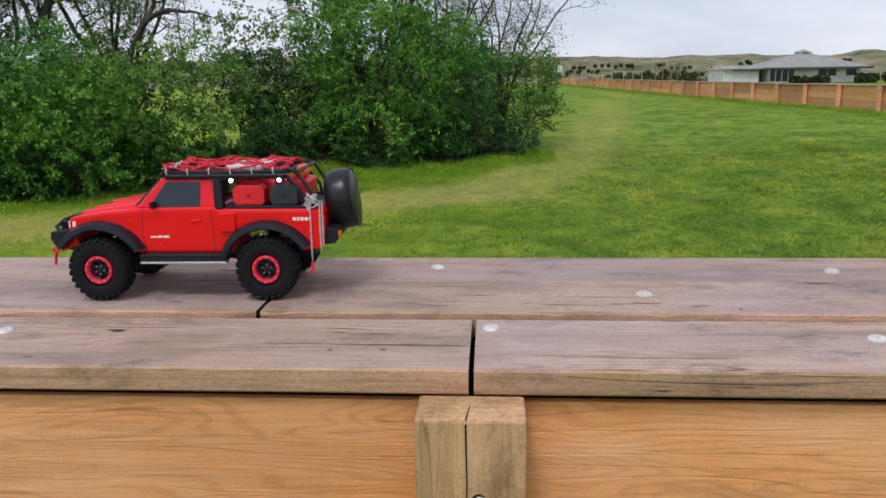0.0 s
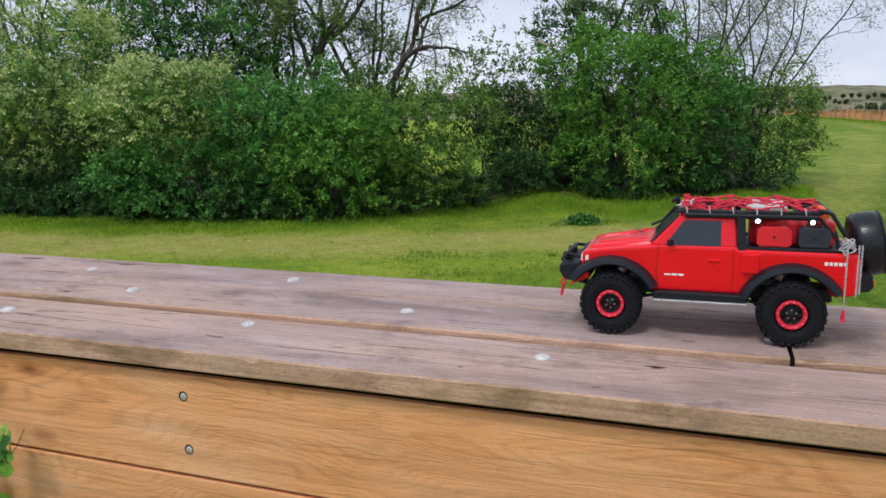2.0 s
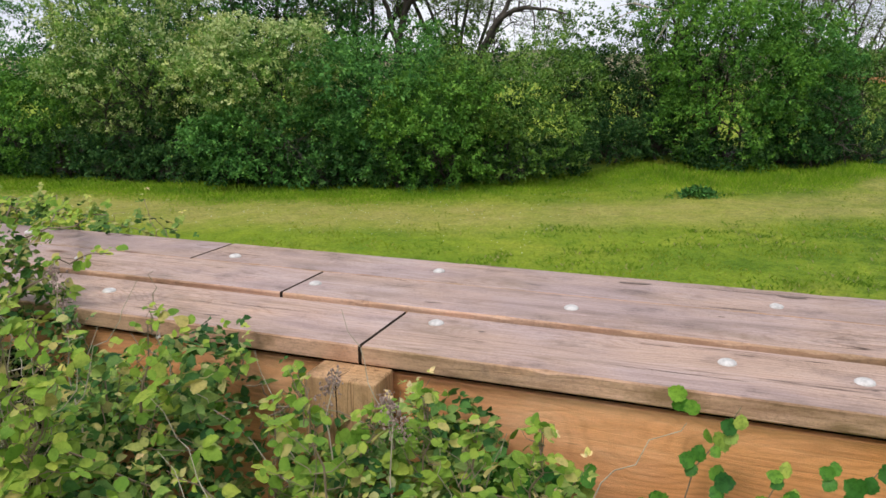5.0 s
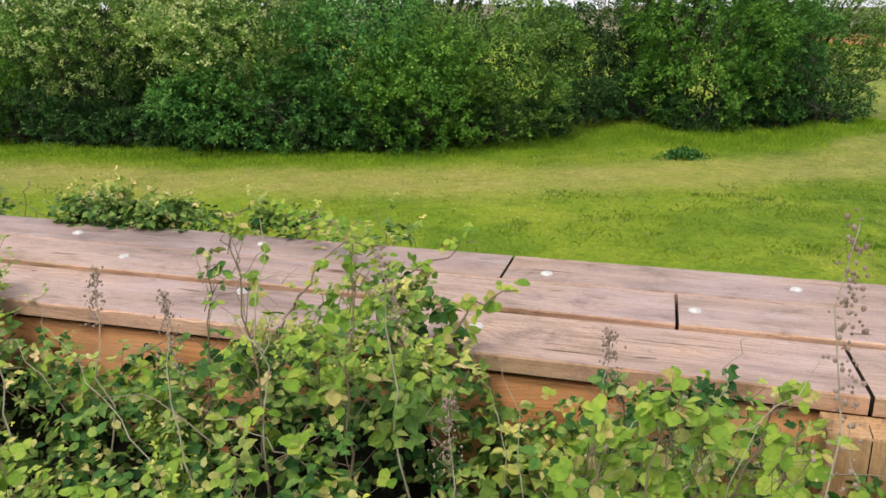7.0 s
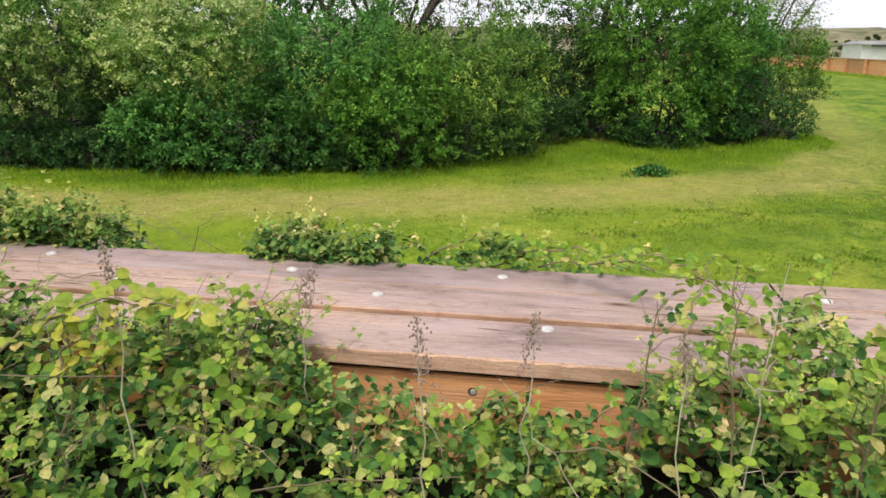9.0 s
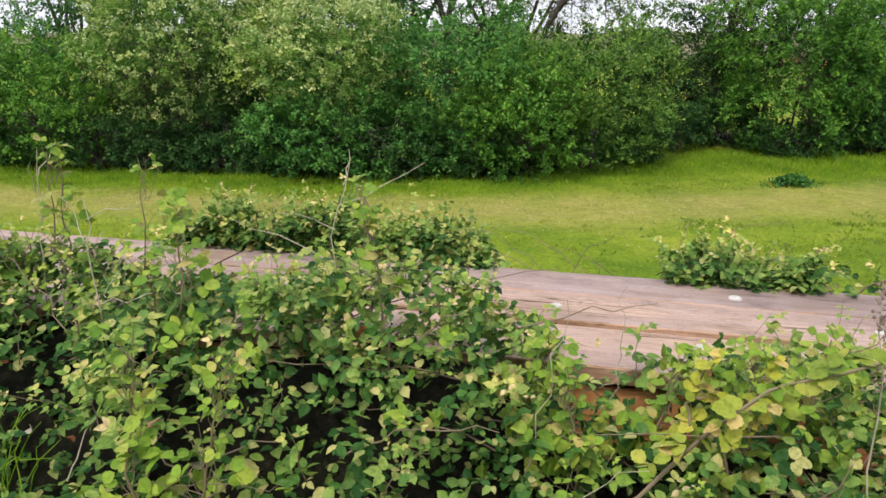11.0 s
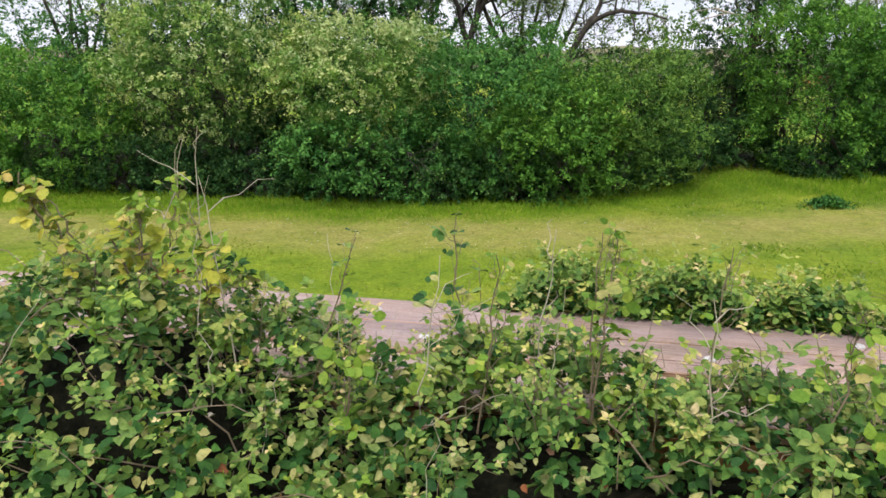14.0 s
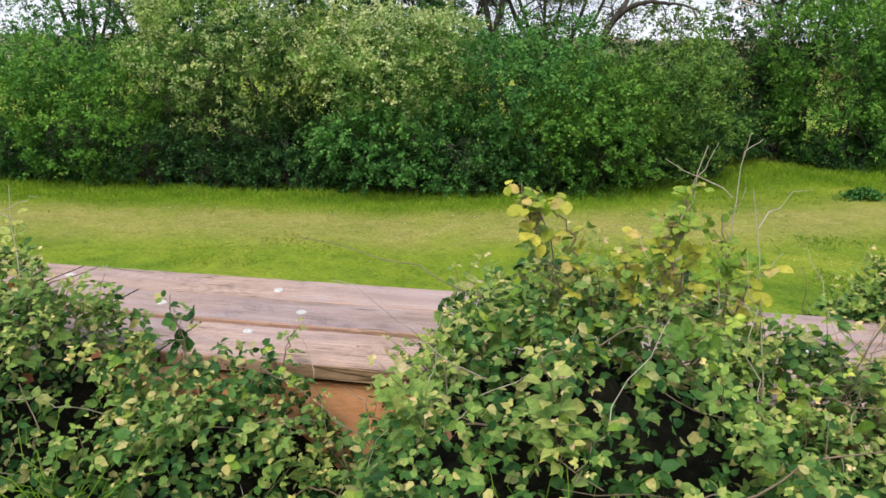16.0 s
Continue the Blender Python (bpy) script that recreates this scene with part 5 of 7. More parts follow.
def sprig(x, y, z0, h, lean, seed, count=24, size=0.034):
    """A young shoot with side sprays that stands above the thicket."""
    rng = np.random.default_rng(seed)
    thing = empty("bramble_shoot", Matrix.Translation((x, y, z0)))
    top = np.array([lean, -0.02, h])
    foot = np.array([0, 0, -0.15])
    V, F = arcs(foot[None], top[None], [0.02], rng, 0.0026, 8)
    raw_mesh("stem", V, F, 4, M_CANE, thing)
    t = np.concatenate([rng.beta(1.3, 1.2, count - 3) * 0.9 + 0.1, [0.93, 0.97, 1.0]])
    spread = 0.050 * (1.1 - t)[:, None] + 0.008
    P = foot + (top - foot) * t[:, None] + rng.normal(0, 1, (count, 3)) * spread * np.array([1.2, 0.8, 0.6])
    axis = foot + (top - foot) * np.clip(t - 0.12, 0, 1)[:, None]
    V, F = arcs(axis, P, np.zeros(count), rng, 0.0011, 3, 3)
    tagged(raw_mesh("twig", V, F, 4, M_CANE, thing), kind="stuff")
    V, F = trefoils(P, unit(np.array([[0, -0.4, 1.0]]) + rng.normal(0, 0.45, (count, 3))), size * (1.15 - 0.55 * t) * rng.uniform(0.6, 1.2, count), rng, None, 1.15, "toothed")
    tagged(raw_mesh("leaf_mass", V, F, 4, M_BRAMBLE_YOUNG if seed % 3 else M_BRAMBLE, thing, True), kind="stuff")
    return tagged(thing, "young yellow-green bramble shoot rising above the thicket" if seed % 3 else "green bramble shoot rising above the thicket", "bramble", "bramble shoots above the thicket")


for k, (x, y, h, lean, *more) in enumerate([
        (-2.109, -0.03, 0.12, -0.03), (-1.961, -0.06, 0.10, 0.04), (-3.115, -0.30, 0.09, 0.06), (-3.237, -0.25, 0.10, -0.05), (-3.703, -0.35, 0.30, 0.03),
        (-3.871, -0.30, 0.34, -0.04), (-4.053, -0.22, 0.26, 0.05), (-2.55, -0.32, 0.16, 0.05), (-2.72, -0.35, 0.20, -0.04), (-4.537, -0.35, 0.2, 0.03),
        (-4.779, -0.3, 0.16, 0.06), (-4.137, -0.55, 0.2, -0.05), (-5.005, -0.5, 0.18, 0.08), (-5.163, -0.55, 0.16, 0.15), (-6.433, -0.15, 0.26, 0.03),
        (-6.7, -0.12, 0.26, -0.02), (-7.201, -0.2, 0.22, -0.05), (-7.393, -0.15, 0.20, 0.1), (-7.02, -0.2, 0.25, 0.12), (-6.913, -0.3, 0.22, 0.05),
        (-9.0, -0.15, 0.2, 0.03), (-8.329, -0.2, 0.16, -0.05), (-6.06, -0.3, 0.22, 0.05), (-5.637, -0.25, 0.22, -0.05),
        (-3.26, -0.53, 0.35, 0.05, 44, 0.033), (-3.15, -0.50, 0.23, 0.08, 36, 0.033), (-3.38, -0.50, 0.21, -0.06, 36, 0.033), (-5.95, -0.62, 0.26, 0.06, 40, 0.032),
        (-5.85, -0.60, 0.20, 0.10, 34, 0.030), (-7.50, -0.22, 0.19, -0.10, 30, 0.033), (-7.36, -0.26, 0.17, 0.04, 30, 0.033), (-6.64, -0.2, 0.22, 0.02, 22, 0.030),
        (-6.44, -0.15, 0.25, 0.01, 18, 0.028), (-6.22, -0.15, 0.28, 0.02, 18, 0.030), (-4.75, -0.55, 0.24, 0.08, 34, 0.033), (-4.45, -0.50, 0.22, 0.05, 30, 0.033),
        (-5.35, -0.60, 0.20, 0.12, 34, 0.036), (-4.0, -0.60, 0.22, 0.04, 30, 0.033), (-3.7, -0.62, 0.22, -0.03, 30, 0.033),
        (-2.90, -0.26, 0.13, 0.05, 30, 0.034), (-2.76, -0.24, 0.10, 0.08, 26, 0.036), (-2.64, -0.22, 0.12, 0.03, 26, 0.036), (-2.48, -0.20, 0.12, 0.05, 26, 0.036),
        (-5.38, -0.22, 0.10, 0.04, 30, 0.034), (-5.28, -0.30, 0.12, -0.03, 30, 0.034), (-5.17, -0.22, 0.12, 0.05, 30, 0.036), (-5.05, -0.28, 0.14, 0.04, 30, 0.036), (-4.93, -0.24, 0.10, 0.03, 26, 0.036)]):
    sprig(x, y, float(bramble_top(np.array(x), np.array(y))), h, lean, 61 + k if more and (61 + k) % 3 else 62 + k if more else 60 + k, *more)


def arching_shoot(start, end, lift, seed, count=26, size=0.032, material=None):
    """A long young cane that bows over the thicket, leafy along its length."""
    rng = np.random.default_rng(seed)
    s, e = np.array(start), np.array(end)
    thing = empty("bramble_shoot", Matrix.Translation(start))
    V, F = arcs(np.zeros((1, 3)), (e - s)[None], [lift], rng, 0.0034, 14)
    raw_mesh("stem", V, F, 4, M_CANE, thing)
    t = np.linspace(0.12, 1.0, count)[:, None]
    P = (e - s) * t + np.array([0, 0, 4 * lift]) * t * (1 - t) + rng.normal(0, 0.012, (count, 3))
    V, F = trefoils(P, unit(np.array([[0, -0.5, 1.0]]) + rng.normal(0, 0.35, (count, 3))), size * rng.uniform(0.6, 1.1, count), rng, None, 1.15, "toothed")
    tagged(raw_mesh("leaf_mass", V, F, 4, material or M_BRAMBLE_YOUNG, thing, True), kind="stuff")
    return tagged(thing, "long arching bramble shoot with yellow-green leaves", "bramble", "bramble shoots above the thicket")


# a stand of tall lime-green shoots close before the wall
for k, (x, y, h, lean) in enumerate([(-3.34, -0.46, 0.30, 0.03), (-3.28, -0.52, 0.36, -0.02), (-3.22, -0.48, 0.26, 0.05), (-3.40, -0.50, 0.22, -0.06), (-3.30, -0.58, 0.24, 0.03), (-3.14, -0.52, 0.20, 0.06)]):
    sprig(x, y, float(bramble_top(np.array(x), np.array(y))) - 0.04, h, lean, 241 + 3 * k, 36, 0.037)

# a straggling bramble that leans over the planks from the far side
for k, (s_, e_, l_, c_) in enumerate([((-4.40, 0.74, -0.02), (-3.95, 0.34, 0.10), 0.07, 20), ((-4.30, 0.72, -0.02), (-3.80, 0.12, 0.12), 0.06, 26), ((-3.72, -0.12, 0.06), (-4.02, 0.30, 0.17), 0.05, 16),
                                       ((-3.80, -0.14, 0.05), (-3.62, 0.16, 0.18), 0.03, 15), ((-3.95, -0.12, 0.02), (-3.86, 0.14, 0.22), 0.03, 15), ((-4.62, 0.72, -0.02), (-4.25, 0.62, 0.10), 0.06, 16),
                                       ((-3.66, -0.16, 0.0), (-3.50, 0.06, 0.12), 0.04, 14)]):
    arching_shoot(s_, e_, l_, 170 + k, c_, 0.026)
arching_shoot((-5.22, -0.5, -0.02), (-4.69, -0.5, 0.245), 0.125, 160, 30, 0.034, M_BRAMBLE_KHAKI)
# yellow sprays at the top of the tallest clump
for k, (s_, e_) in enumerate([((-7.48, -0.22, 0.28), (-7.55, -0.27, 0.48)), ((-7.40, -0.22, 0.28), (-7.43, -0.25, 0.41)), ((-7.22, -0.22, 0.24), (-7.18, -0.26, 0.37)), ((-7.30, -0.25, 0.30), (-7.36, -0.30, 0.43)), ((-7.58, -0.24, 0.40), (-7.62, -0.26, 0.50)), ((-5.12, -0.3, 0.0), (-5.08, -0.3, 0.17)), ((-5.02, -0.3, 0.0), (-5.0, -0.3, 0.15))]):
    arching_shoot(s_, e_, 0.01, 180 + k, 9, 0.034, M_BRAMBLE_YELLOW)


def dead_stalk(x, y, z0, h, lean, seed, heads=True):
    """Last year's stalk, with clustered seed heads or bare."""
    rng = np.random.default_rng(seed)
    thing = empty("dead_stalk", Matrix.Translation((x, y, z0)))
    V, F = arcs(np.array([[0, 0, -0.2]]), np.array([[lean, 0.0, h]]), [rng.uniform(-0.01, 0.02)], rng, 0.0017 if h > 0.5 else 0.0022, 8)
    raw_mesh("stem", V, F, 4, M_STALK, thing)
    if heads:
        bm = bmesh.new()
        for _ in range(150):
            t = rng.beta(2.2, 1.2)
            c = Vector((lean * t + rng.normal(0, 0.005 + 0.009 * (1 - t)), rng.normal(0, 0.007), -0.02 + (h + 0.02) * (0.45 + 0.55 * t)))
            bmesh.ops.create_icosphere(bm, subdivisions=1, radius=rng.uniform(0.0009, 0.0027), matrix=Matrix.Translation(c) @ Matrix.Diagonal((1, 1, 1.3, 1)))
        tagged(part("seed_head", bm, M_SEED, thing), kind="stuff")
    else:
        n = 4
        s0 = np.array([[lean * t, 0, -0.2 + (h + 0.2) * t] for t in rng.uniform(0.45, 0.9, n)])
        spread = 0.025 if h > 0.5 else 0.07
        V, F = arcs(s0, s0 + np.stack([rng.normal(0, spread, n), rng.normal(0, spread * 0.7, n), rng.uniform(0.4, 1.3, n) * spread], 1), np.zeros(n), rng, 0.0013, 4)
        tagged(raw_mesh("twig", V, F, 4, M_STALK, thing), kind="stuff")
    label = "dead brown stalk with dried seed heads in the brambles" if heads else "bare pale dead stem standing in the brambles"
    return tagged(thing, label, "dead stalk", "dead stalks in the brambles")


for k, (x, y, h, lean, heads) in enumerate([
        (-2.82, -0.22, 0.16, 0.04, True), (-3.283, -0.28, 0.22, -0.02, True), (-3.05, -0.64, 0.66, -0.03, True), (-3.61, -0.3, 0.30, -0.05, True), (-3.526, -0.4, 0.26, 0.01, True),
        (-3.968, -0.4, 0.30, -0.02, True), (-4.379, -0.35, 0.30, -0.03, True), (-4.234, -0.28, 0.26, 0.02, True), (-3.871, -0.34, 0.36, 0.03, False),
        (-4.864, -0.45, 0.34, -0.03, True), (-4.67, -0.2, 0.22, 0.03, True), (-3.423, -0.38, 0.22, 0.12, False), (-2.62, -0.3, 0.14, -0.04, True),
        (-5.795, -0.2, 0.20, 0.05, False), (-6.22, -0.3, 0.22, -0.02, False), (-7.127, -0.25, 0.34, -0.08, False), (-7.265, -0.22, 0.34, 0.05, False),
        (-7.415, -0.18, 0.28, 0.14, False), (-6.775, -0.25, 0.26, 0.05, False), (-8.743, -0.2, 0.24, -0.03, False), (-6.561, -0.1, 0.22, 0.04, False)]):
    dead_stalk(x, y, float(bramble_top(np.array(x), np.array(y))), h, lean, 100 + k, heads)

# brambles that climb over the far edge of the wall
far_bramble = empty("bramble_thicket")
tagged(far_bramble, "low brambles spilling over the far edge of the planks", "brambles", kind="stuff")
n = 2600
which = rng.random(n)
fx = np.where(which < 0.22, rng.uniform(-5.12, -4.72, n), np.where(which < 0.95, rng.uniform(-6.75, -5.62, n), rng.uniform(-4.7, -3.95, n)))
fy = 0.60 + rng.gamma(2.0, 0.07, n)
ft = np.interp(fx, [-6.8, -6.5, -6.1, -5.8, -5.6, -5.15, -4.95, -4.75, -4.5, -3.9], [0.03, 0.09, 0.10, 0.07, 0.03, 0.03, 0.065, 0.045, 0.05, 0.02]) + 0.03 * np.sin(fx * 17)
fz = ft - 0.5 * np.clip(fy - 0.8, 0, 1) - rng.exponential(0.05, n)
fz = np.where(fy < 0.69, np.maximum(fz, 0.012), fz)
P = np.stack([fx, fy, fz], 1)
V, F = trefoils(P, unit(np.array([[0, -0.2, 1.0]]) + rng.normal(0, 0.35, (n, 3))), rng.uniform(0.018, 0.038, n), rng)
raw_mesh("leaf_mass", V, F, 4, M_BRAMBLE, far_bramble)
n = 330
pick = rng.integers(0, len(P), n)
B = P[pick] + np.array([0, 0, 0.01])
d = unit(np.array([[0, -0.1, 1.0]]) + rng.normal(0, 0.55, (n, 3)))
t = np.tile(np.linspace(0.1, 1.0, 5), (n, 1))
Q_ = B[:, None] + d[:, None] * (rng.uniform(0.04, 0.13, (n, 1)) * t)[..., None]
hd = unit(rng.normal(0, 1, Q_.shape) + 0.4 * d[:, None])
tagged(aged_trefoils(Q_.reshape(-1, 3), unit(np.array([0, -0.3, 1.0]) + rng.normal(0, 0.4, Q_.shape)).reshape(-1, 3), ((0.034 - 0.016 * t) * rng.uniform(0.7, 1.2, t.shape)).ravel(),
                     (t * rng.uniform(0.4, 1.0, t.shape)).ravel(), rng, hd.reshape(-1, 3), "shoot_leaf_mass", M_BRAMBLE_SHOOT, far_bramble), "green leaves with pale tips", kind="stuff")
n = 28
st = np.stack([rng.uniform(-6.9, -3.8, n), rng.uniform(0.68, 0.85, n), np.full(n, -0.06)], 1)
en = st + np.stack([rng.normal(0, 0.3, n), rng.normal(-0.02, 0.06, n), rng.uniform(0.08, 0.24, n)], 1)
V, F = arcs(st, en, rng.uniform(0.02, 0.1, n), rng, 0.0016, 8)
raw_mesh("cane", V, F, 4, M_CANE, far_bramble)

# tufts of long grass among the brambles


def grass_tuft(x, y, z, seed, n=20, tall=0.24):
    rng = np.random.default_rng(seed)
    thing = empty("grass_tuft", Matrix.Translation((x, y, z)))
    st = np.stack([rng.normal(0, 0.035, n), rng.normal(0, 0.03, n), np.full(n, -0.05)], 1)
    az = rng.uniform(0, 2 * np.pi, n)
    reach = rng.uniform(0.05, 0.22, n)
    en = st + np.stack([np.cos(az) * reach, np.sin(az) * reach, tall * rng.uniform(0.5, 1.1, n)], 1)
    V, F = arcs(st, en, reach * 0.25, rng, 0.0020, 6, 3)
    tagged(raw_mesh("blade_mass", V, F, 4, M_BLADE_LUSH, thing), kind="stuff")
    return tagged(thing, "tuft of long bright green grass in the brambles", "grass", "grass tufts in the brambles")


for k, (x, y) in enumerate([(-6.95, -0.62), (-6.78, -0.66), (-6.25, -0.62), (-5.1, -0.60), (-8.75, -0.55), (-8.55, -0.62), (-7.55, -0.68), (-4.2, -0.68), (-8.42, -0.56), (-8.34, -0.66), (-8.50, -0.64)]):
    grass_tuft(x, y, float(bramble_top(np.array(x), np.array(y))) - 0.10, 300 + k)

# ivy-like bramble on the boards where the thicket begins
creeper = empty("bramble_creeper")
tagged(creeper, "young bramble shoots climbing the orange boards", "brambles", kind="stuff")
shoots = [(-2.36, -0.42, -2.17, 0.0, 8), (-2.14, -0.36, -1.95, -0.045, 7), (-2.30, -0.46, -2.42, -0.17, 6), (-2.04, -0.46, -1.84, -0.20, 6), (-2.15, -0.5, -1.98, -0.27, 7), (-2.35, -0.5, -2.2, -0.24, 8), (-2.24, -0.40, -2.08, -0.10, 8), (-1.99, -0.46, -1.78, -0.19, 3)]
LP, LS = [], []
for x0, z0, x1, z1, m in shoots:
    m = m + 3
    t = np.linspace(0.2, 1.0, m)
    LP.append(np.stack([x0 + (x1 - x0) * t + rng.normal(0, 0.032, m), rng.uniform(-0.06, -0.025, m), z0 + (z1 - z0) * t + rng.normal(0, 0.012, m)], 1))
    LS.append((0.044 - 0.014 * t) * rng.uniform(0.85, 1.15, m))
n = 330
cx_ = -2.06 - rng.gamma(1.7, 0.17, n)
LP.append(np.stack([cx_, rng.uniform(-0.16, -0.02, n), np.interp(cx_, [-3.2, -2.6, -2.45, -2.3, -2.1], [-0.05, -0.10, -0.17, -0.27, -0.34]) - rng.gamma(1.2, 0.08, n)], 1))
LS.append(rng.uniform(0.022, 0.038, n))
P = np.concatenate(LP)
az = rng.uniform(0, 2 * np.pi, len(P))
flat = unit(np.stack([np.cos(az), rng.normal(-0.15, 0.15, len(P)), np.sin(az) - 0.3], 1))
V, F = trefoils(P, unit(np.array([[0, -1.0, 0.45]]) + rng.normal(0, 0.22, (len(P), 3))), np.concatenate(LS), rng, flat, 1.25, "toothed")
raw_mesh("leaf_mass", V, F, 4, M_CREEPER, creeper, True)
st = np.array([[s_[0], -0.03, s_[1] - 0.1] for s_ in shoots])
en = np.array([[s_[2], -0.03, s_[3]] for s_ in shoots])
V, F = arcs(st, en, np.full(len(st), 0.01), rng, 0.0024, 8)
raw_mesh("cane", V, F, 4, M_CANE, creeper)

# ---------------------------------------------------------------- the far side of the meadow
fence = empty("timber_fence")
tagged(fence, "long orange timber fence with square posts across the meadow", "fence", kind="structure")
FP = 3.13
f_dir = Vector((-0.058, 1.0, 0)).normalized()
f_start = Vector((15.5, 27.0, 0))


def fence_mesh(name, dims, bevel=0.01):
    bm = bmesh.new()
    box(bm, -dims[0] / 2, dims[0] / 2, -dims[1] / 2, dims[1] / 2, 0, dims[2], bevel)
    me = bpy.data.meshes.new(name)
    bm.to_mesh(me)
    bm.free()
    return me


FM_POST = fence_mesh("post", (0.15, 0.15, 1.06))
FM_POST.materials.append(M_FENCE)
FM_BOARD = fence_mesh("board", (0.05, FP - 0.02, 0.285))
FM_BOARD.materials.append(M_FENCE)
FM_CAP = fence_mesh("cap_rail", (0.30, FP - 0.01, 0.05))
FM_CAP.materials.append(M_DECK)
f_turn = math.atan2(-f_dir.x, f_dir.y)
for k in range(34):
    p = f_start + f_dir * (FP * k)
    z = float(lawn_z(p.x, p.y))
    z = z - 0.0
    mid = p + f_dir * (FP / 2)
    for me, name, at, up in ((FM_POST, "post", p + Vector((-0.16, 0, 0)), -0.02),):
        ob = new(name, me)
        ob.parent, ob.location, ob.rotation_euler = fence, (at.x, at.y, z + up), (0, 0, f_turn)
    for j in range(4):
        if k > 20 and j == 3:
            continue
        ob = new("board", FM_BOARD)
        ob.parent, ob.location, ob.rotation_euler = fence, (mid.x, mid.y, z - 0.12 + j * 0.29), (random.uniform(-0.004, 0.004), random.uniform(-0.02, 0.02), f_turn)
    ob = new("cap_rail", FM_CAP)
    ob.parent, ob.location, ob.rotation_euler = fence, (mid.x, mid.y, z + 1.045), (0, 0, f_turn)

# nettles and long grass at the fence foot
n = 9000
ft_ = rng.uniform(0, 95, n)
P = np.stack([15.5 - 0.058 * ft_ - 0.15 - rng.gamma(1.3, 0.35, n), 27 + ft_, np.zeros(n)], 1)
P[:, 2] = lawn_z(P[:, 0], P[:, 1])
h = rng.uniform(0.05, 0.28, n)
foot = blades("long_grass", P, h, h * 0.14, M_BLADE_LUSH, rng, 0.5)
tagged(foot, "rough green growth along the foot of the fence", "grass", kind="stuff")

M_ROOF = paint("grey_roof_sheet", (0.30, 0.295, 0.28), 0.8, 0.18, 0.5)
M_RENDER = paint("white_render", (0.66, 0.66, 0.64), 0.85, 0.10, 0.7)
M_DARKGLASS = paint("dark_window", (0.035, 0.045, 0.055), 0.2, 0.2)
M_TRIM = paint("dark_fascia", (0.07, 0.07, 0.075), 0.6)
pav = empty("pavilion", Matrix.Translation((42.3, 108.0, -1.02)) @ Matrix.Diagonal((0.80, 0.80, 0.84, 1)))
bm = bmesh.new()
box(bm, -7.2, 7.2, -5.5, 5.5, 0, 2.35, 0.05)
part("wall", bm, M_RENDER, pav)
bm = bmesh.new()
eave = [bm.verts.new(c) for c in ((-8.6, -6.8, 2.3), (8.6, -6.8, 2.3), (8.6, 6.8, 2.3), (-8.6, 6.8, 2.3))]
low_ = [bm.verts.new(c) for c in ((-8.6, -6.8, 2.12), (8.6, -6.8, 2.12), (8.6, 6.8, 2.12), (-8.6, 6.8, 2.12))]
top_ = [bm.verts.new(c) for c in ((-1.0, -0.8, 4.5), (1.0, -0.8, 4.5), (1.0, 0.8, 4.5), (-1.0, 0.8, 4.5))]
for k in range(4):
    j = (k + 1) % 4
    bm.faces.new((eave[k], eave[j], top_[j], top_[k]))
    bm.faces.new((low_[k], low_[j], eave[j], eave[k]))
bm.faces.new(top_)
bm.faces.new(low_[::-1])
roof = part("roof", bm, M_ROOF, pav, "pale grey hipped sheet roof")
bm = bmesh.new()
box(bm, -1.1, 1.1, -0.9, 0.9, 4.4, 4.75, 0.03)
cyl(bm, (0, 0, 4.75), (0, 0, 5.15), 1.35, 0.15, 4)
part("cupola", bm, M_ROOF, roof)
bm = bmesh.new()
box(bm, -8.65, 8.65, -6.86, -6.80, 2.02, 2.34)
part("fascia", bm, M_TRIM, roof)
for x0, x1 in ((-7.1, -6.3), (-6.1, -5.3), (-5.1, -4.3), (-4.1, -3.3), (0.6, 1.9), (2.1, 3.4), (5.0, 6.6)):
    bm = bmesh.new()
    box(bm, x0, x1, -5.56, -5.48, 0.25 if x0 < -3 else 1.0, 2.05)
    part("window", bm, M_DARKGLASS, pav)
bm = bmesh.new()
box(bm, -14.2, -8.4, -4.2, 5.0, 0, 2.2, 0.05)
annex = part("annex", bm, M_RENDER, pav, "white flat-roofed annex")
bm = bmesh.new()
vs = [bm.verts.new(c) for c in ((-14.5, -4.8, 2.2), (-8.3, -4.8, 2.2), (-8.3, 5.4, 2.2), (-14.5, 5.4, 2.2),
                                (-13.9, -1.0, 2.75), (-8.3, -1.0, 2.75), (-8.3, 1.6, 2.75), (-13.9, 1.6, 2.75))]
for f in ((0, 1, 5, 4), (2, 3, 7, 6), (3, 0, 4, 7), (4, 5, 6, 7), (1, 2, 6, 5), (3, 2, 1, 0)):
    bm.faces.new([vs[i] for i in f])
part("annex_roof", bm, M_ROOF, annex)
bm = bmesh.new()
box(bm, -13.0, -8.4, -4.86, -4.80, 1.9, 2.16)
part("fascia", bm, M_TRIM, annex)
tagged(pav, "low white building with a grey hipped roof beyond the fence", "building")

# dunes along the horizon
dx_ = np.linspace(-260, 420, 150)
dy_ = np.concatenate([[118, 124, 132], np.linspace(140, 420, 26)])
DX, DY = np.meshgrid(dx_, dy_)
nz = np.array([[noise.fractal(Vector((a * 0.018, b * 0.02, 3.1)), 0.9, 2.1, 6) for a in dx_] for b in dy_])
DZ = -2.15 + smooth(118, 200, DY) * (6.6 + 3.4 * nz) + 0.3 * nz * smooth(118, 130, DY)
dv = np.stack([DX.ravel(), DY.ravel(), DZ.ravel()], 1)
m_ = len(dx_)
ii, jj = np.meshgrid(np.arange(m_ - 1), np.arange(len(dy_) - 1))
q = (jj * m_ + ii).ravel()
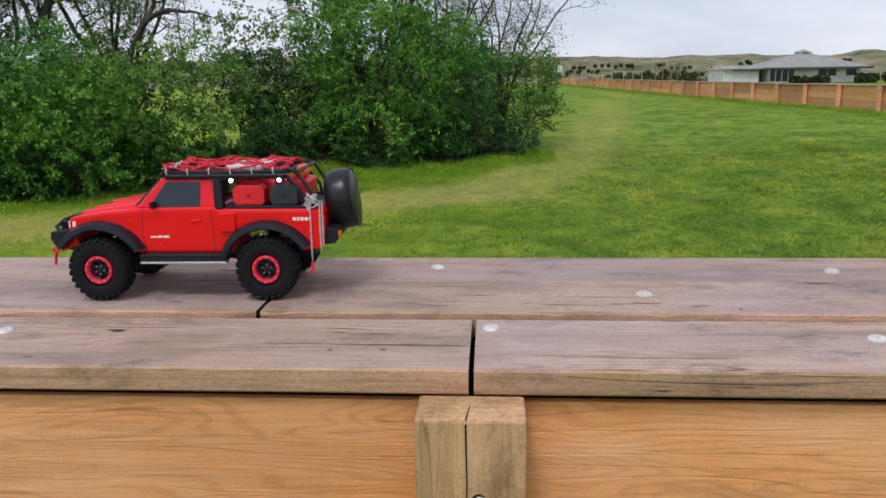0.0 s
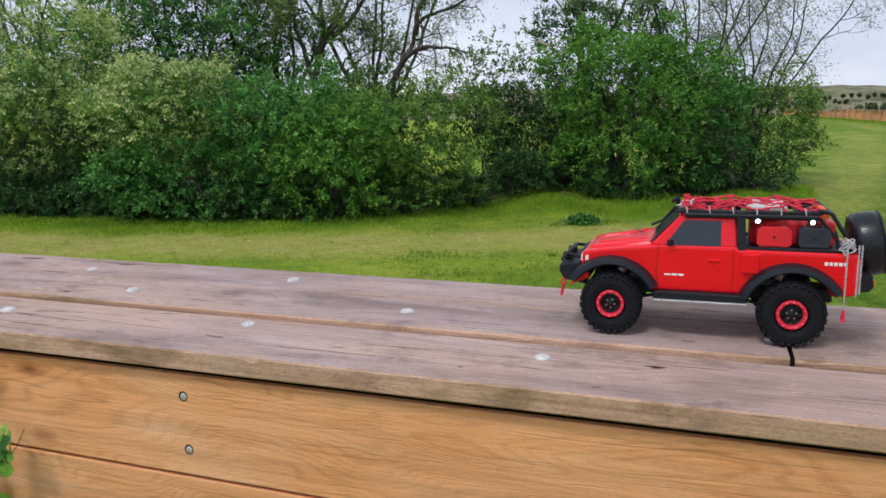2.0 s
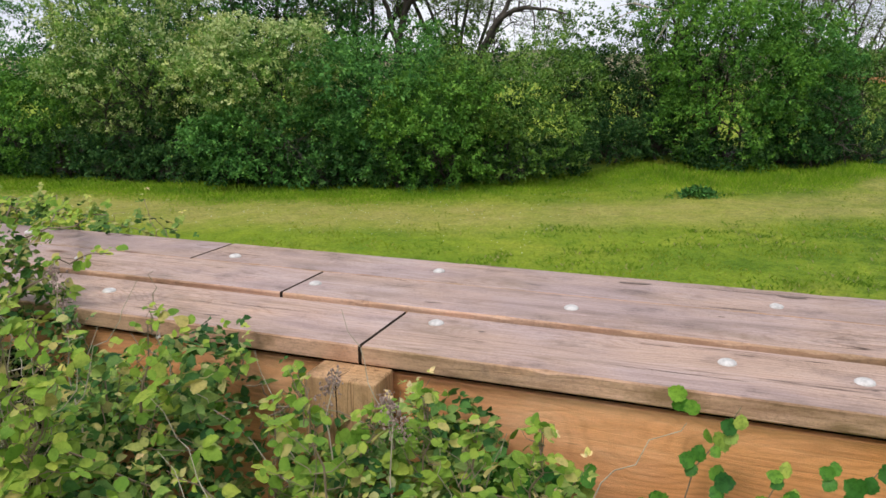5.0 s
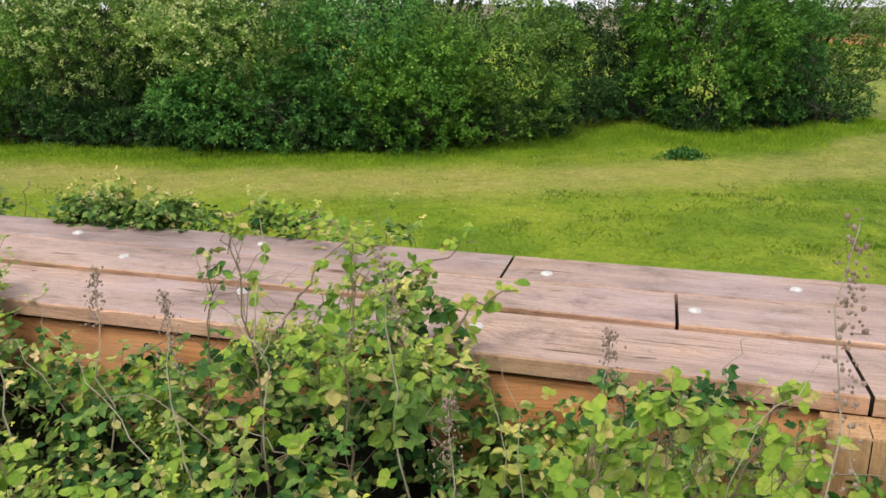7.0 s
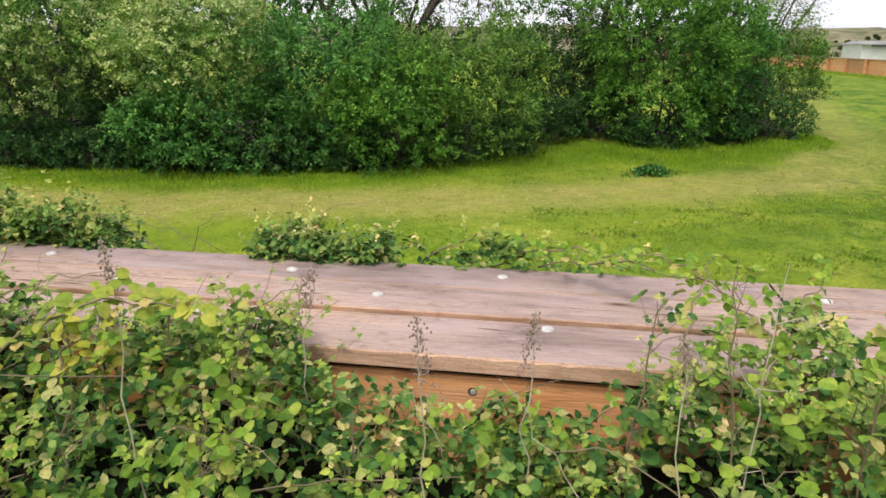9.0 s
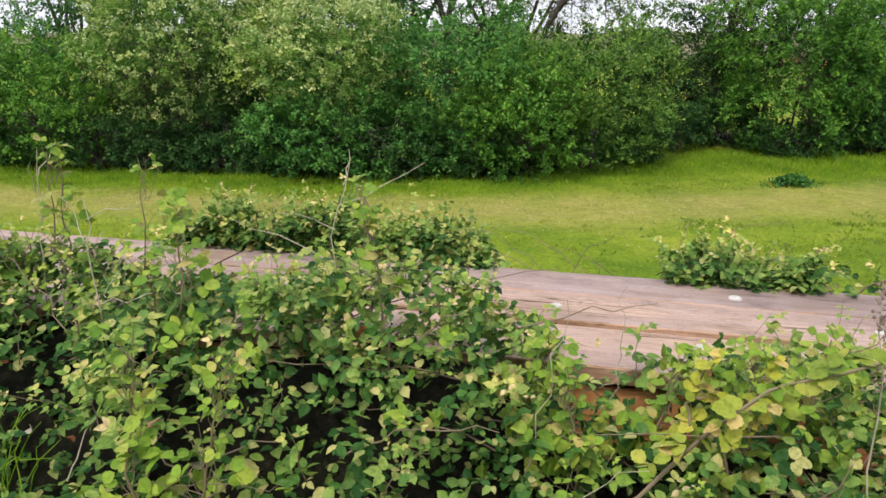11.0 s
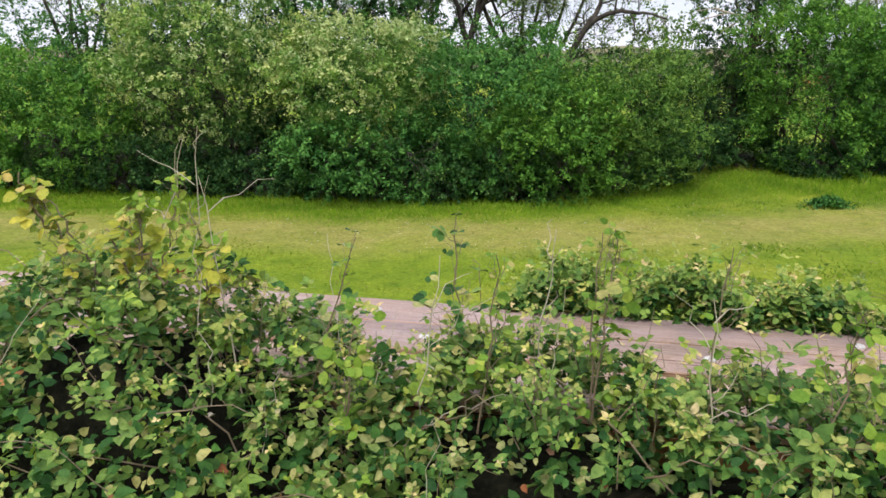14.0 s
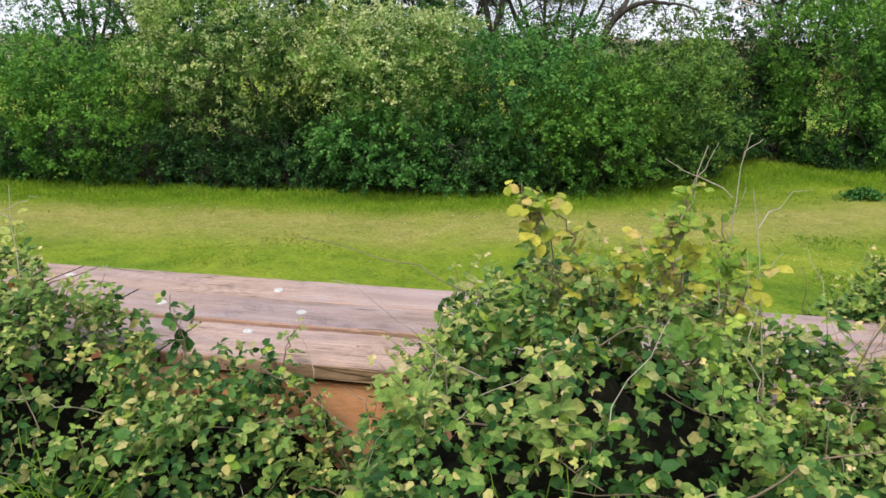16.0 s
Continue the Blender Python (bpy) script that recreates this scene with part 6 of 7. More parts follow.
dunes = raw_mesh("backdrop_dunes", dv, np.stack([q, q + 1, q + m_ + 1, q + m_], 1), 4, M_DUNE)
tagged(dunes, "low grassy dunes along the horizon", "dunes", kind="structure")


def far_scrub(x, y, w, h, seed, n=2600, material=None):
    rng = np.random.default_rng(seed)
    z0 = -2.2 + float(smooth(118, 200, y)) * (6.6 + 3.4 * noise.fractal(Vector((x * 0.018, y * 0.02, 3.1)), 0.9, 2.1, 6)) if y > 118 else float(lawn_z(x, y))
    thing = empty("scrub", Matrix.Translation((x, y, z0)))
    c = np.stack([rng.uniform(-w, w, 14), rng.uniform(-1.5, 1.5, 14), rng.uniform(0.1, 0.7, 14) * h], 1)
    pick = rng.integers(0, 14, n)
    P = c[pick] + unit(rng.normal(0, 1, (n, 3))) * (0.45 * h * rng.uniform(0.5, 1, n))[:, None]
    P[:, 2] = np.abs(P[:, 2])
    L = rng.uniform(0.2, 0.4, n)
    V, F = leaves(P, rng.normal(0, 1, (n, 3)), rng.normal(0, 0.5, (n, 3)) + np.array([0, 0, 1]), L, L * 0.7)
    raw_mesh("leaf_mass", V, F, 3, material or M_SCRUB, thing)
    return tagged(thing, "dark green scrub on the dunes", "scrub", "scrub on the dunes")


for k, (x, y, w, h) in enumerate([(25, 124, 6.0, 2.2), (33, 130, 6.5, 2.4), (19.5, 134, 4, 1.6), (29, 140, 8, 1.6), (38, 150, 9, 1.2), (74, 120, 6, 3.0), (53.5, 96, 3.0, 1.3), (46.5, 98.5, 3.2, 1.15),
                                  (40.0, 99.5, 2.0, 0.8), (58.5, 97.0, 3.0, 2.6), (15, 165, 9, 0.7), (27, 172, 11, 0.8), (48, 170, 12, 0.8), (9, 150, 6, 0.7), (66, 172, 12, 0.9)]):
    far_scrub(x, y, w, h, 200 + k)
tree("far_tree", 60.5, 92.0, spread_limbs(5.0, 0.0, 230, 5, 0.9), 2600, "bare twiggy bush beyond the fence", 230, r=0.12, levels=2, twig=1.6, leaf=0.16, material=M_LEAF_DARK, spread=0.3)


def field_post(x, y, h, w, material, name, label):
    z0 = float(lawn_z(x, y)) - 0.1
    thing = empty(name, Matrix.Translation((x, y, z0)))
    bm = bmesh.new()
    cyl(bm, (0, 0, 0), (0, 0, h), w / 2, w / 2.2, 8)
    part("shaft", bm, material, thing)
    return thing, h


M_WHITE = paint("white_board", (0.75, 0.76, 0.78), 0.6)
sign, hh = field_post(9.6, 112.0, 3.0, 0.14, M_TRIM, "notice_board", "")
bm = bmesh.new()
box(bm, -0.75, 0.75, -0.05, 0.05, 1.9, 2.9, 0.02)
part("board", bm, M_WHITE, sign)
tagged(sign, "white notice board on a post at the meadow's far end", "sign")
for k in range(9):
    thing, hh = field_post(10.8 + k * 1.5, 116 + (k % 3), 1.9, 0.12, M_STALK, "fence_post", "")
    tagged(thing, "thin pale wooden fence post before the dunes", "post", "thin posts before the dunes")
for k in range(4):
    thing, hh = field_post(25.0 + k * 1.1, 119, 3.2, 0.16, paint("red_brown_timber", (0.30, 0.12, 0.08), 0.8), "marker_post", "")
    tagged(thing, "tall reddish marker post before the dunes", "post", "reddish posts before the dunes")


# ---------------------------------------------------------------- the model truck
def red_paint():
    n = Nodes("red_lexan_paint", 0.2, 0.0, 0.32)
    v = n.coords()
    n.color(n.ramp(n.noise(v, 6, 4), (0.3, (0.80, 0.004, 0.012)), (0.7, (0.88, 0.008, 0.018))))
    n.rough(n.noise(v, 90, 4), 0.14, 0.28)
    n.b.inputs["Coat Weight"].default_value = 0.25
    n.b.inputs["Coat Roughness"].default_value = 0.12
    n.bump(n.noise(v, 14, 2), 0.05, 0.002)
    return n.m


M_RED = red_paint()
M_RUBBER = paint("black_rubber", (0.009, 0.010, 0.012), 0.75, 0.3, 40, 0.2)
M_PLASTIC = paint("black_plastic", (0.011, 0.012, 0.016), 0.48, 0.25, 30, 0.3)
M_FLARE = paint("satin_flare_plastic", (0.009, 0.012, 0.019), 0.40, 0.2, 30, 0.3)
M_COVER = paint("black_vinyl_cover", (0.008, 0.009, 0.012), 0.32, 0.25, 25, 0.4)
M_GLASS = paint("smoked_window", (0.020, 0.026, 0.036), 0.10, 0.15, 4, 0.6)
M_RING = paint("red_beadlock", (0.75, 0.02, 0.05), 0.35, 0.1, 50)
M_CORD = paint("red_cord", (0.70, 0.025, 0.05), 0.6, 0.2, 120)
M_ROPE = paint("grey_white_rope", (0.55, 0.53, 0.52), 0.8, 0.35, 260)
M_STEEL = paint("bright_steel", (0.72, 0.72, 0.72), 0.32, 0.1, 50, 0.5, 0.85)
M_WHITE_MARK = paint("white_marking", (0.85, 0.83, 0.82), 0.5, 0.05)
M_BOXBLACK = paint("dark_storage_plastic", (0.030, 0.033, 0.046), 0.45, 0.2, 30)
M_CANRED = paint("red_fuel_can", (0.72, 0.02, 0.03), 0.4, 0.1, 20)
M_ORANGE = paint("orange_strap", (0.85, 0.16, 0.02), 0.6, 0.1)
_n = Nodes("lit_lamp", 0.3)
_n.color((0.9, 0.9, 0.85))
_n.b.inputs["Emission Color"].default_value = (1.0, 0.97, 0.85, 1)
_n.b.inputs["Emission Strength"].default_value = 3.0
M_LAMP = _n.m

TRUCK = empty("model_truck", pose(-0.5020, 0.412, 0.0100, 0, 0, 181.2) @ Matrix.Diagonal((0.955, 0.955, 0.985, 1)))
tagged(TRUCK, "red radio-controlled pickup truck with roof rack, cargo net and spare wheel", "model truck")
RA, FA = -0.162, 0.162      # axles
WR = 0.0612                 # tyre radius


def prism(bm, outline, y0, y1, bevel=0.0, seg=2):
    """A side outline (x, z) drawn out across y."""
    a = [bm.verts.new((x, y0, z)) for x, z in outline]
    b = [bm.verts.new((x, y1, z)) for x, z in outline]
    n = len(outline)
    fs = [bm.faces.new(a), bm.faces.new(b[::-1])]
    for i in range(n):
        j = (i + 1) % n
        fs.append(bm.faces.new((a[j], a[i], b[i], b[j])))
    bmesh.ops.recalc_face_normals(bm, faces=fs)
    if bevel:
        rim = [e for e in bm.edges if (e.verts[0] in a and e.verts[1] in a) or (e.verts[0] in b and e.verts[1] in b)]
        bmesh.ops.bevel(bm, geom=rim, offset=bevel, segments=seg, affect="EDGES", profile=0.6)
    return bm


def hexa(bm, lower, upper, bevel=0.0, seg=2):
    """A solid between a lower and an upper ring of corners."""
    a = [bm.verts.new(c) for c in lower]
    b = [bm.verts.new(c) for c in upper]
    n = len(a)
    fs = [bm.faces.new(a[::-1]), bm.faces.new(b)]
    for i in range(n):
        j = (i + 1) % n
        fs.append(bm.faces.new((a[i], a[j], b[j], b[i])))
    bmesh.ops.recalc_face_normals(bm, faces=fs)
    if bevel:
        es = list({e for v in a + b for e in v.link_edges})
        bmesh.ops.bevel(bm, geom=es, offset=bevel, segments=seg, affect="EDGES", profile=0.6)
    return bm


def revolve(bm, profile, axis, seg=32, at=(0, 0, 0)):
    """Turns a closed or open (radius, along) profile about an axis ('X' or 'Y')."""
    rings = []
    for k in range(seg):
        t = 2 * math.pi * k / seg
        c, s = math.cos(t), math.sin(t)
        rings.append([bm.verts.new((at[0] + (r * c if axis == "Y" else l), at[1] + (l if axis == "Y" else r * c), at[2] + r * s)) for r, l in profile])
    fs = []
    for k in range(seg):
        a, b = rings[k], rings[(k + 1) % seg]
        for i in range(len(profile) - 1):
            fs.append(bm.faces.new((a[i], a[i + 1], b[i + 1], b[i])))
    bmesh.ops.recalc_face_normals(bm, faces=fs)
    return bm


def pipe(name, pts, r, material, parent, sides=8, label=""):
    """One unbroken round tube along a line of points."""
    pts = np.array(pts, float)
    seg_ = unit(np.diff(pts, axis=0))
    d_ = unit(np.concatenate([seg_[:1], seg_[:-1] + seg_[1:], seg_[-1:]]))
    u = unit(np.cross(d_[0], np.array([0.31, 0.22, 0.92]) if abs(d_[0][2]) < 0.9 else np.array([1.0, 0.2, 0.1])))
    ang = np.arange(sides) * 2 * np.pi / sides
    rows = []
    for p, t in zip(pts, d_):
        u = unit(u - t * np.dot(u, t))
        w = np.cross(t, u)
        rows.append(p + (u[None] * np.cos(ang)[:, None] + w[None] * np.sin(ang)[:, None]) * r)
    V = np.concatenate(rows)
    k, i_ = np.meshgrid(np.arange(len(pts) - 1), np.arange(sides), indexing="ij")
    j_ = (i_ + 1) % sides
    F = np.stack([k * sides + i_, k * sides + j_, (k + 1) * sides + j_, (k + 1) * sides + i_], -1).reshape(-1, 4)
    ob = raw_mesh(name, V, F, 4, material, parent)
    for p in ob.data.polygons:
        p.use_smooth = True
    if label:
        tagged(ob, label)
    return ob


def arch(cx, r, a0, a1, n=12):
    return [(cx + r * math.cos(radians(a0 + (a1 - a0) * k / n)), 0.060 + r * math.sin(radians(a0 + (a1 - a0) * k / n))) for k in range(n + 1)]


# lower body with wheel arches
side = [(0.214, 0.108), (0.222, 0.124), (0.223, 0.146), (0.219, 0.154), (0.208, 0.158), (0.150, 0.166), (0.104, 0.170), (0.080, 0.173), (-0.066, 0.174), (-0.070, 0.170),
        (-0.265, 0.169), (-0.271, 0.160), (-0.271, 0.102), (-0.262, 0.093), (-0.238, 0.092)]
side += arch(RA, 0.074, 155, 25)
side += [(-0.088, 0.087), (0.088, 0.087)]
side += arch(FA, 0.074, 155, 38)
bm = prism(bmesh.new(), side, -0.097, 0.097, 0.007, 3)
body = part("body", bm, M_RED, TRUCK, "glossy red pickup shell", False)
# bonnet bulge
bm = hexa(bmesh.new(), [(0.218, -0.080, 0.148), (0.218, 0.080, 0.148), (0.084, 0.088, 0.166), (0.084, -0.088, 0.166)],
          [(0.206, -0.068, 0.163), (0.206, 0.068, 0.163), (0.088, 0.078, 0.186), (0.088, -0.078, 0.186)], 0.005, 3)
part("bonnet_bulge", bm, M_RED, body)
for s in (-1, 1):
    bm = hexa(bmesh.new(), [(0.200, s * 0.026, 0.160), (0.200, s * 0.056, 0.160), (0.096, s * 0.062, 0.182), (0.096, s * 0.034, 0.182)],
              [(0.190, s * 0.032, 0.1685), (0.190, s * 0.050, 0.1685), (0.104, s * 0.056, 0.1880), (0.104, s * 0.040, 0.1880)], 0.002)
    part("bonnet_ridge", bm, M_RED, body)
# cab
bm = hexa(bmesh.new(), [(0.092, -0.093, 0.172), (0.092, 0.093, 0.172), (-0.066, 0.093, 0.172), (-0.066, -0.093, 0.172)],
          [(0.040, -0.078, 0.236), (0.040, 0.078, 0.236), (-0.061, 0.078, 0.236), (-0.061, -0.078, 0.236)], 0.006, 3)
cab = part("cab", bm, M_RED, TRUCK, "red cab with smoked windows")


def on_cab(x, z, s, out=0.0006):
    """A point on the cab's leaning side."""
    return (x, s * (0.093 - 0.015 * (z - 0.172) / 0.064 + out), z)


for s in (1, -1):
    w = [(0.064, 0.174), (0.032, 0.2225), (0.029, 0.2245), (-0.034, 0.2245), (-0.036, 0.222), (-0.036, 0.174), (-0.034, 0.172), (0.062, 0.172)]
    bm = hexa(bmesh.new(), [on_cab(x, z, s, -0.004) for x, z in w], [on_cab(x, z, s, 0.0008) for x, z in w])
    part("side_window", bm, M_GLASS, cab, "smoked side window")
    # black door seams
    for pts in ([(0.075, 0.172), (0.079, 0.120), (0.073, 0.092)], [(-0.058, 0.170), (-0.060, 0.120), (-0.058, 0.092)]):
        pipe("door_seam", [(x, s * 0.0966, z) for x, z in pts], 0.0007, M_PLASTIC, body, 5)
    bm = box(bmesh.new(), -0.036, -0.016, min(s * 0.0955, s * 0.1005), max(s * 0.0955, s * 0.1005), 0.1455, 0.1505, 0.0015, 2)
    part("door_handle", bm, M_RED, body)
    bm = hexa(bmesh.new(), [(0.062, s * 0.090, 0.174), (0.056, s * 0.108, 0.174), (0.050, s * 0.108, 0.174), (0.052, s * 0.090, 0.174)],
              [(0.060, s * 0.092, 0.187), (0.055, s * 0.110, 0.189), (0.048, s * 0.110, 0.189), (0.050, s * 0.092, 0.187)], 0.0015)
    part("mirror", bm, M_PLASTIC, cab, "black wing mirror")
    # white lettering far too small to read: plain bars
    for x0, x1, z0, z1 in ((0.052, 0.064, 0.1165, 0.1195), (0.040, 0.050, 0.1165, 0.1205), (0.028, 0.038, 0.1165, 0.1205)):
        bm = box(bmesh.new(), x0, x1, min(s * 0.0965, s * 0.0976), max(s * 0.0965, s * 0.0976), z0, z1)
        part("marking", bm, M_WHITE_MARK, body)
    for x0, x1 in ((-0.219, -0.213), (-0.226, -0.221), (-0.234, -0.228), (-0.242, -0.236), (-0.249, -0.244)):
        bm = box(bmesh.new(), x0, x1, min(s * 0.0965, s * 0.0976), max(s * 0.0965, s * 0.0976), 0.1475, 0.1535)
        part("marking", bm, M_WHITE_MARK, body)
    bm = box(bmesh.new(), -0.104, -0.074, min(s * 0.095, s * 0.1045), max(s * 0.095, s * 0.1045), 0.128, 0.163, 0.002, 2)
    part("side_flap", bm, M_RED, body, "square red side flap")
    # sill step: tread plate and bright rail
    bm = box(bmesh.new(), -0.088, 0.084, min(s * 0.086, s * 0.112), max(s * 0.086, s * 0.112), 0.0745, 0.0885, 0.003, 2)
    step = part("side_step", bm, M_PLASTIC, TRUCK, "black tread-plate step with a bright rail")
    bm = box(bmesh.new(), -0.086, 0.082, min(s * 0.100, s * 0.1155), max(s * 0.100, s * 0.1155), 0.0700, 0.0742, 0.0015, 2)
    part("step_rail", bm, M_STEEL, step)
    for k in range(14):
        x = 0.074 - k * 0.0115
        bm = box(bmesh.new(), x, x + 0.005, min(s * 0.1110, s * 0.1128), max(s * 0.1110, s * 0.1128), 0.0775, 0.0855)
        part("tread", bm, M_FLARE, step)
    # flares
    for cx in (RA, FA):
        bm = bmesh.new()
        rows = []
        n = 18
        for k in range(n + 1):
            t = radians((30 if cx > 0 else 16) + (126 if cx > 0 else 136) * k / n)
            c, q_ = math.cos(t), math.sin(t)
            stretch = 1.0 + 0.10 * abs(c)
            ring = []
            for r, y in ((0.0715, 0.090), (0.0715, 0.116), (0.0745, 0.1185), (0.0835, 0.115), (0.0880, 0.0965), (0.0880, 0.090)):
                ring.append(bm.verts.new((cx + r * c * stretch, s * y, 0.060 + r * q_ + 0.002)))
            rows.append(ring)
        fs = []
        for a, b in zip(rows, rows[1:]):
            for i in range(6):
                fs.append(bm.faces.new((a[i], a[(i + 1) % 6], b[(i + 1) % 6], b[i])))
        fs += [bm.faces.new(rows[0]), bm.faces.new(rows[-1][::-1])]
        bmesh.ops.recalc_face_normals(bm, faces=fs)
        part("wheel_flare", bm, M_FLARE, body, "black plastic wheel-arch flare")
    # lamps
    bm = hexa(bmesh.new(), [(0.2245, s * 0.058, 0.135), (0.2235, s * 0.0955, 0.136), (0.208, s * 0.0982, 0.138), (0.208, s * 0.058, 0.135)],
              [(0.2245, s * 0.058, 0.149), (0.2225, s * 0.0955, 0.148), (0.208, s * 0.0980, 0.148), (0.208, s * 0.058, 0.149)], 0.001)
    part("headlight", bm, M_WHITE_MARK, body, "clear white headlight")
    bm = box(bmesh.new(), -0.2725, -0.262, min(s * 0.083, s * 0.0978), max(s * 0.083, s * 0.0978), 0.120, 0.155, 0.001)
    part("tail_light", bm, M_RING, body)

# windscreen and rear window
bm = hexa(bmesh.new(), [(0.0900, -0.084, 0.178), (0.0900, 0.084, 0.178), (0.0440, 0.073, 0.2335), (0.0440, -0.073, 0.2335)],
          [(0.0935, -0.084, 0.179), (0.0935, 0.084, 0.179), (0.0470, 0.073, 0.2350), (0.0470, -0.073, 0.2350)])
part("windscreen", bm, M_GLASS, cab, "smoked windscreen")
bm = box(bmesh.new(), -0.0672, -0.062, -0.066, 0.066, 0.184, 0.224, 0.001)
part("rear_window", bm, M_GLASS, cab)
bm = box(bmesh.new(), 0.2235, 0.2285, -0.056, 0.056, 0.118, 0.150, 0.002, 2)
grille = part("grille", bm, M_PLASTIC, body, "black grille")
for k in range(4):
    bm = box(bmesh.new(), 0.228, 0.2305, -0.052, 0.052, 0.121 + k * 0.0075, 0.1245 + k * 0.0075)
    part("grille_bar", bm, M_FLARE, grille)

# front bumper with winch hoop
bm = prism(bmesh.new(), [(0.215, 0.088), (0.258, 0.096), (0.268, 0.112), (0.266, 0.126), (0.228, 0.130), (0.215, 0.122)], -0.086, 0.086, 0.003, 2)
bumper = part("front_bumper", bm, M_PLASTIC, TRUCK, "black steel front bumper with hoop")
pipe("hoop", [(0.240, 0.074, 0.116), (0.264, 0.066, 0.132), (0.254, 0.052, 0.143), (0.254, -0.052, 0.143), (0.264, -0.066, 0.132), (0.240, -0.074, 0.116)], 0.0042, M_PLASTIC, bumper)
for s in (1, -1):
    pipe("hoop_brace", [(0.222, s * 0.072, 0.138), (0.252, s * 0.058, 0.142)], 0.0034, M_PLASTIC, bumper)
    bm = cyl(bmesh.new(), (0.250, s * 0.034, 0.131), (0.266, s * 0.034, 0.131), 0.010, 0.0115, 16)
    lamp = part("fog_lamp", bm, M_PLASTIC, bumper)
    bm = cyl(bmesh.new(), (0.2655, s * 0.034, 0.131), (0.2675, s * 0.034, 0.131), 0.0095, 0.0090, 16)
    part("lens", bm, M_GLASS, lamp)
bm = cyl(bmesh.new(), (0.244, -0.026, 0.116), (0.244, 0.026, 0.116), 0.011, 0.011, 14)
part("winch_drum", bm, M_STEEL, bumper)
bm = bmesh.new()
revolve(bm, [(0.0035, -0.0022), (0.0062, -0.0022), (0.0062, 0.0022), (0.0035, 0.0022), (0.0035, -0.0022)], "Y", 12, (0.258, 0.088, 0.092))
cyl(bm, (0.258, 0.088, 0.088), (0.262, 0.089, 0.064), 0.0034, 0.0026, 8)
part("tow_hook", bm, M_RING, bumper, "red tow hook hanging from the bumper")

# rear bumper
bm = prism(bmesh.new(), [(-0.262, 0.098), (-0.290, 0.102), (-0.297, 0.112), (-0.294, 0.130), (-0.270, 0.132)], -0.088, 0.088, 0.003, 2)
rear = part("rear_bumper", bm, M_PLASTIC, TRUCK, "black rear bumper")
bm = box(bmesh.new(), -0.299, -0.295, 0.060, 0.082, 0.110, 0.122, 0.001)
part("reflector", bm, M_ORANGE, rear)

# underside
bm = box(bmesh.new(), -0.24, 0.21, -0.032, 0.032, 0.066, 0.092, 0.003)
part("chassis", bm, M_PLASTIC, TRUCK)
for cx in (RA, FA):
    bma = cyl(bmesh.new(), (cx, -0.095, WR), (cx, 0.095, WR), 0.0085, 0.0085, 12)
    revolve(bma, [(0.0, -0.016), (0.014, -0.014), (0.019, 0.0), (0.014, 0.014), (0.0, 0.016)], "Y", 14, (cx, -0.018, WR))
    part("axle", bma, M_PLASTIC, TRUCK)
    for s in (1, -1):
        top = (cx - 0.022 * (1 if cx > 0 else -1), s * 0.052, 0.135)
        bms = cyl(bmesh.new(), (cx, s * 0.062, 0.066), top, 0.0042, 0.0042, 10)
        shock = part("shock", bms, M_STEEL, TRUCK)
        turns = []
        for k in range(61):
            f = k / 60
            a = f * 2 * math.pi * 7
            p = np.array([cx, s * 0.062, 0.070]) * (1 - f) + np.array(top) * f
            turns.append(p + np.array([math.cos(a) * 0.0078, math.sin(a) * 0.0078, 0]))
        pipe("coil_spring", turns, 0.0012, M_WHITE_MARK, shock, 5)
        pipe("link", [(cx, s * 0.045, 0.052), (cx * 0.25, s * 0.030, 0.070)], 0.0034, M_PLASTIC, TRUCK, 8)

# wheels
bm = revolve(bmesh.new(), [(0.0300, -0.0205), (0.0400, -0.0235), (0.0500, -0.0228), (0.0555, -0.0195), (0.0572, -0.012), (0.0575, 0.0), (0.0572, 0.012),
                           (0.0555, 0.0195), (0.0500, 0.0228), (0.0400, 0.0235), (0.0300, 0.0205)], "Y", 44)
lug_rows = ((0.0, 0.0125, 0.0), (0.0125, 0.0075, 0.5), (-0.0125, 0.0075, 0.5))
for k in range(26):
    for off, half, ph in lug_rows:
        a = 2 * math.pi * (k + ph) / 26
        m = Matrix.Rotation(-a, 4, "Y") @ Matrix.Translation((0.0578, 0, 0))
        r = bmesh.ops.create_cube(bm, size=1, matrix=m @ Matrix.Translation((0, off, 0)) @ Matrix.Rotation(0.35 if off > 0 else (-0.35 if off < 0 else 0.2), 4, "X")
                                  @ Matrix.Diagonal((0.0056, half * (0.9 if off else 0.62), 0.0076, 1)))
    for s in (1, -1):
        a = 2 * math.pi * (k + 0.5) / 26
        m = Matrix.Rotation(-a, 4, "Y") @ Matrix.Translation((0.0535, s * 0.0205, 0)) @ Matrix.Rotation(s * 0.75, 4, "Z")
        bmesh.ops.create_cube(bm, size=1, matrix=m @ Matrix.Diagonal((0.0085, 0.0045, 0.0072, 1)))
TYRE = bpy.data.meshes.new("tyre")
bm.to_mesh(TYRE)
bm.free()
TYRE.materials.append(M_RUBBER)
bm = revolve(bmesh.new(), [(0.0315, -0.018), (0.0312, 0.010), (0.0206, 0.0125), (0.0190, 0.0085), (0.0120, 0.0065), (0.0080, 0.0135), (0.0, 0.0140)], "Y", 28)
SPOKE = bpy.data.meshes.new("spoke")
sp = box(bmesh.new(), 0.0080, 0.0205, 0.0075, 0.0125, -0.0028, 0.0028, 0.0008)
sp.to_mesh(SPOKE)
sp.free()
SPOKE.materials.append(M_PLASTIC)
RIM = bpy.data.meshes.new("rim")
bm.to_mesh(RIM)
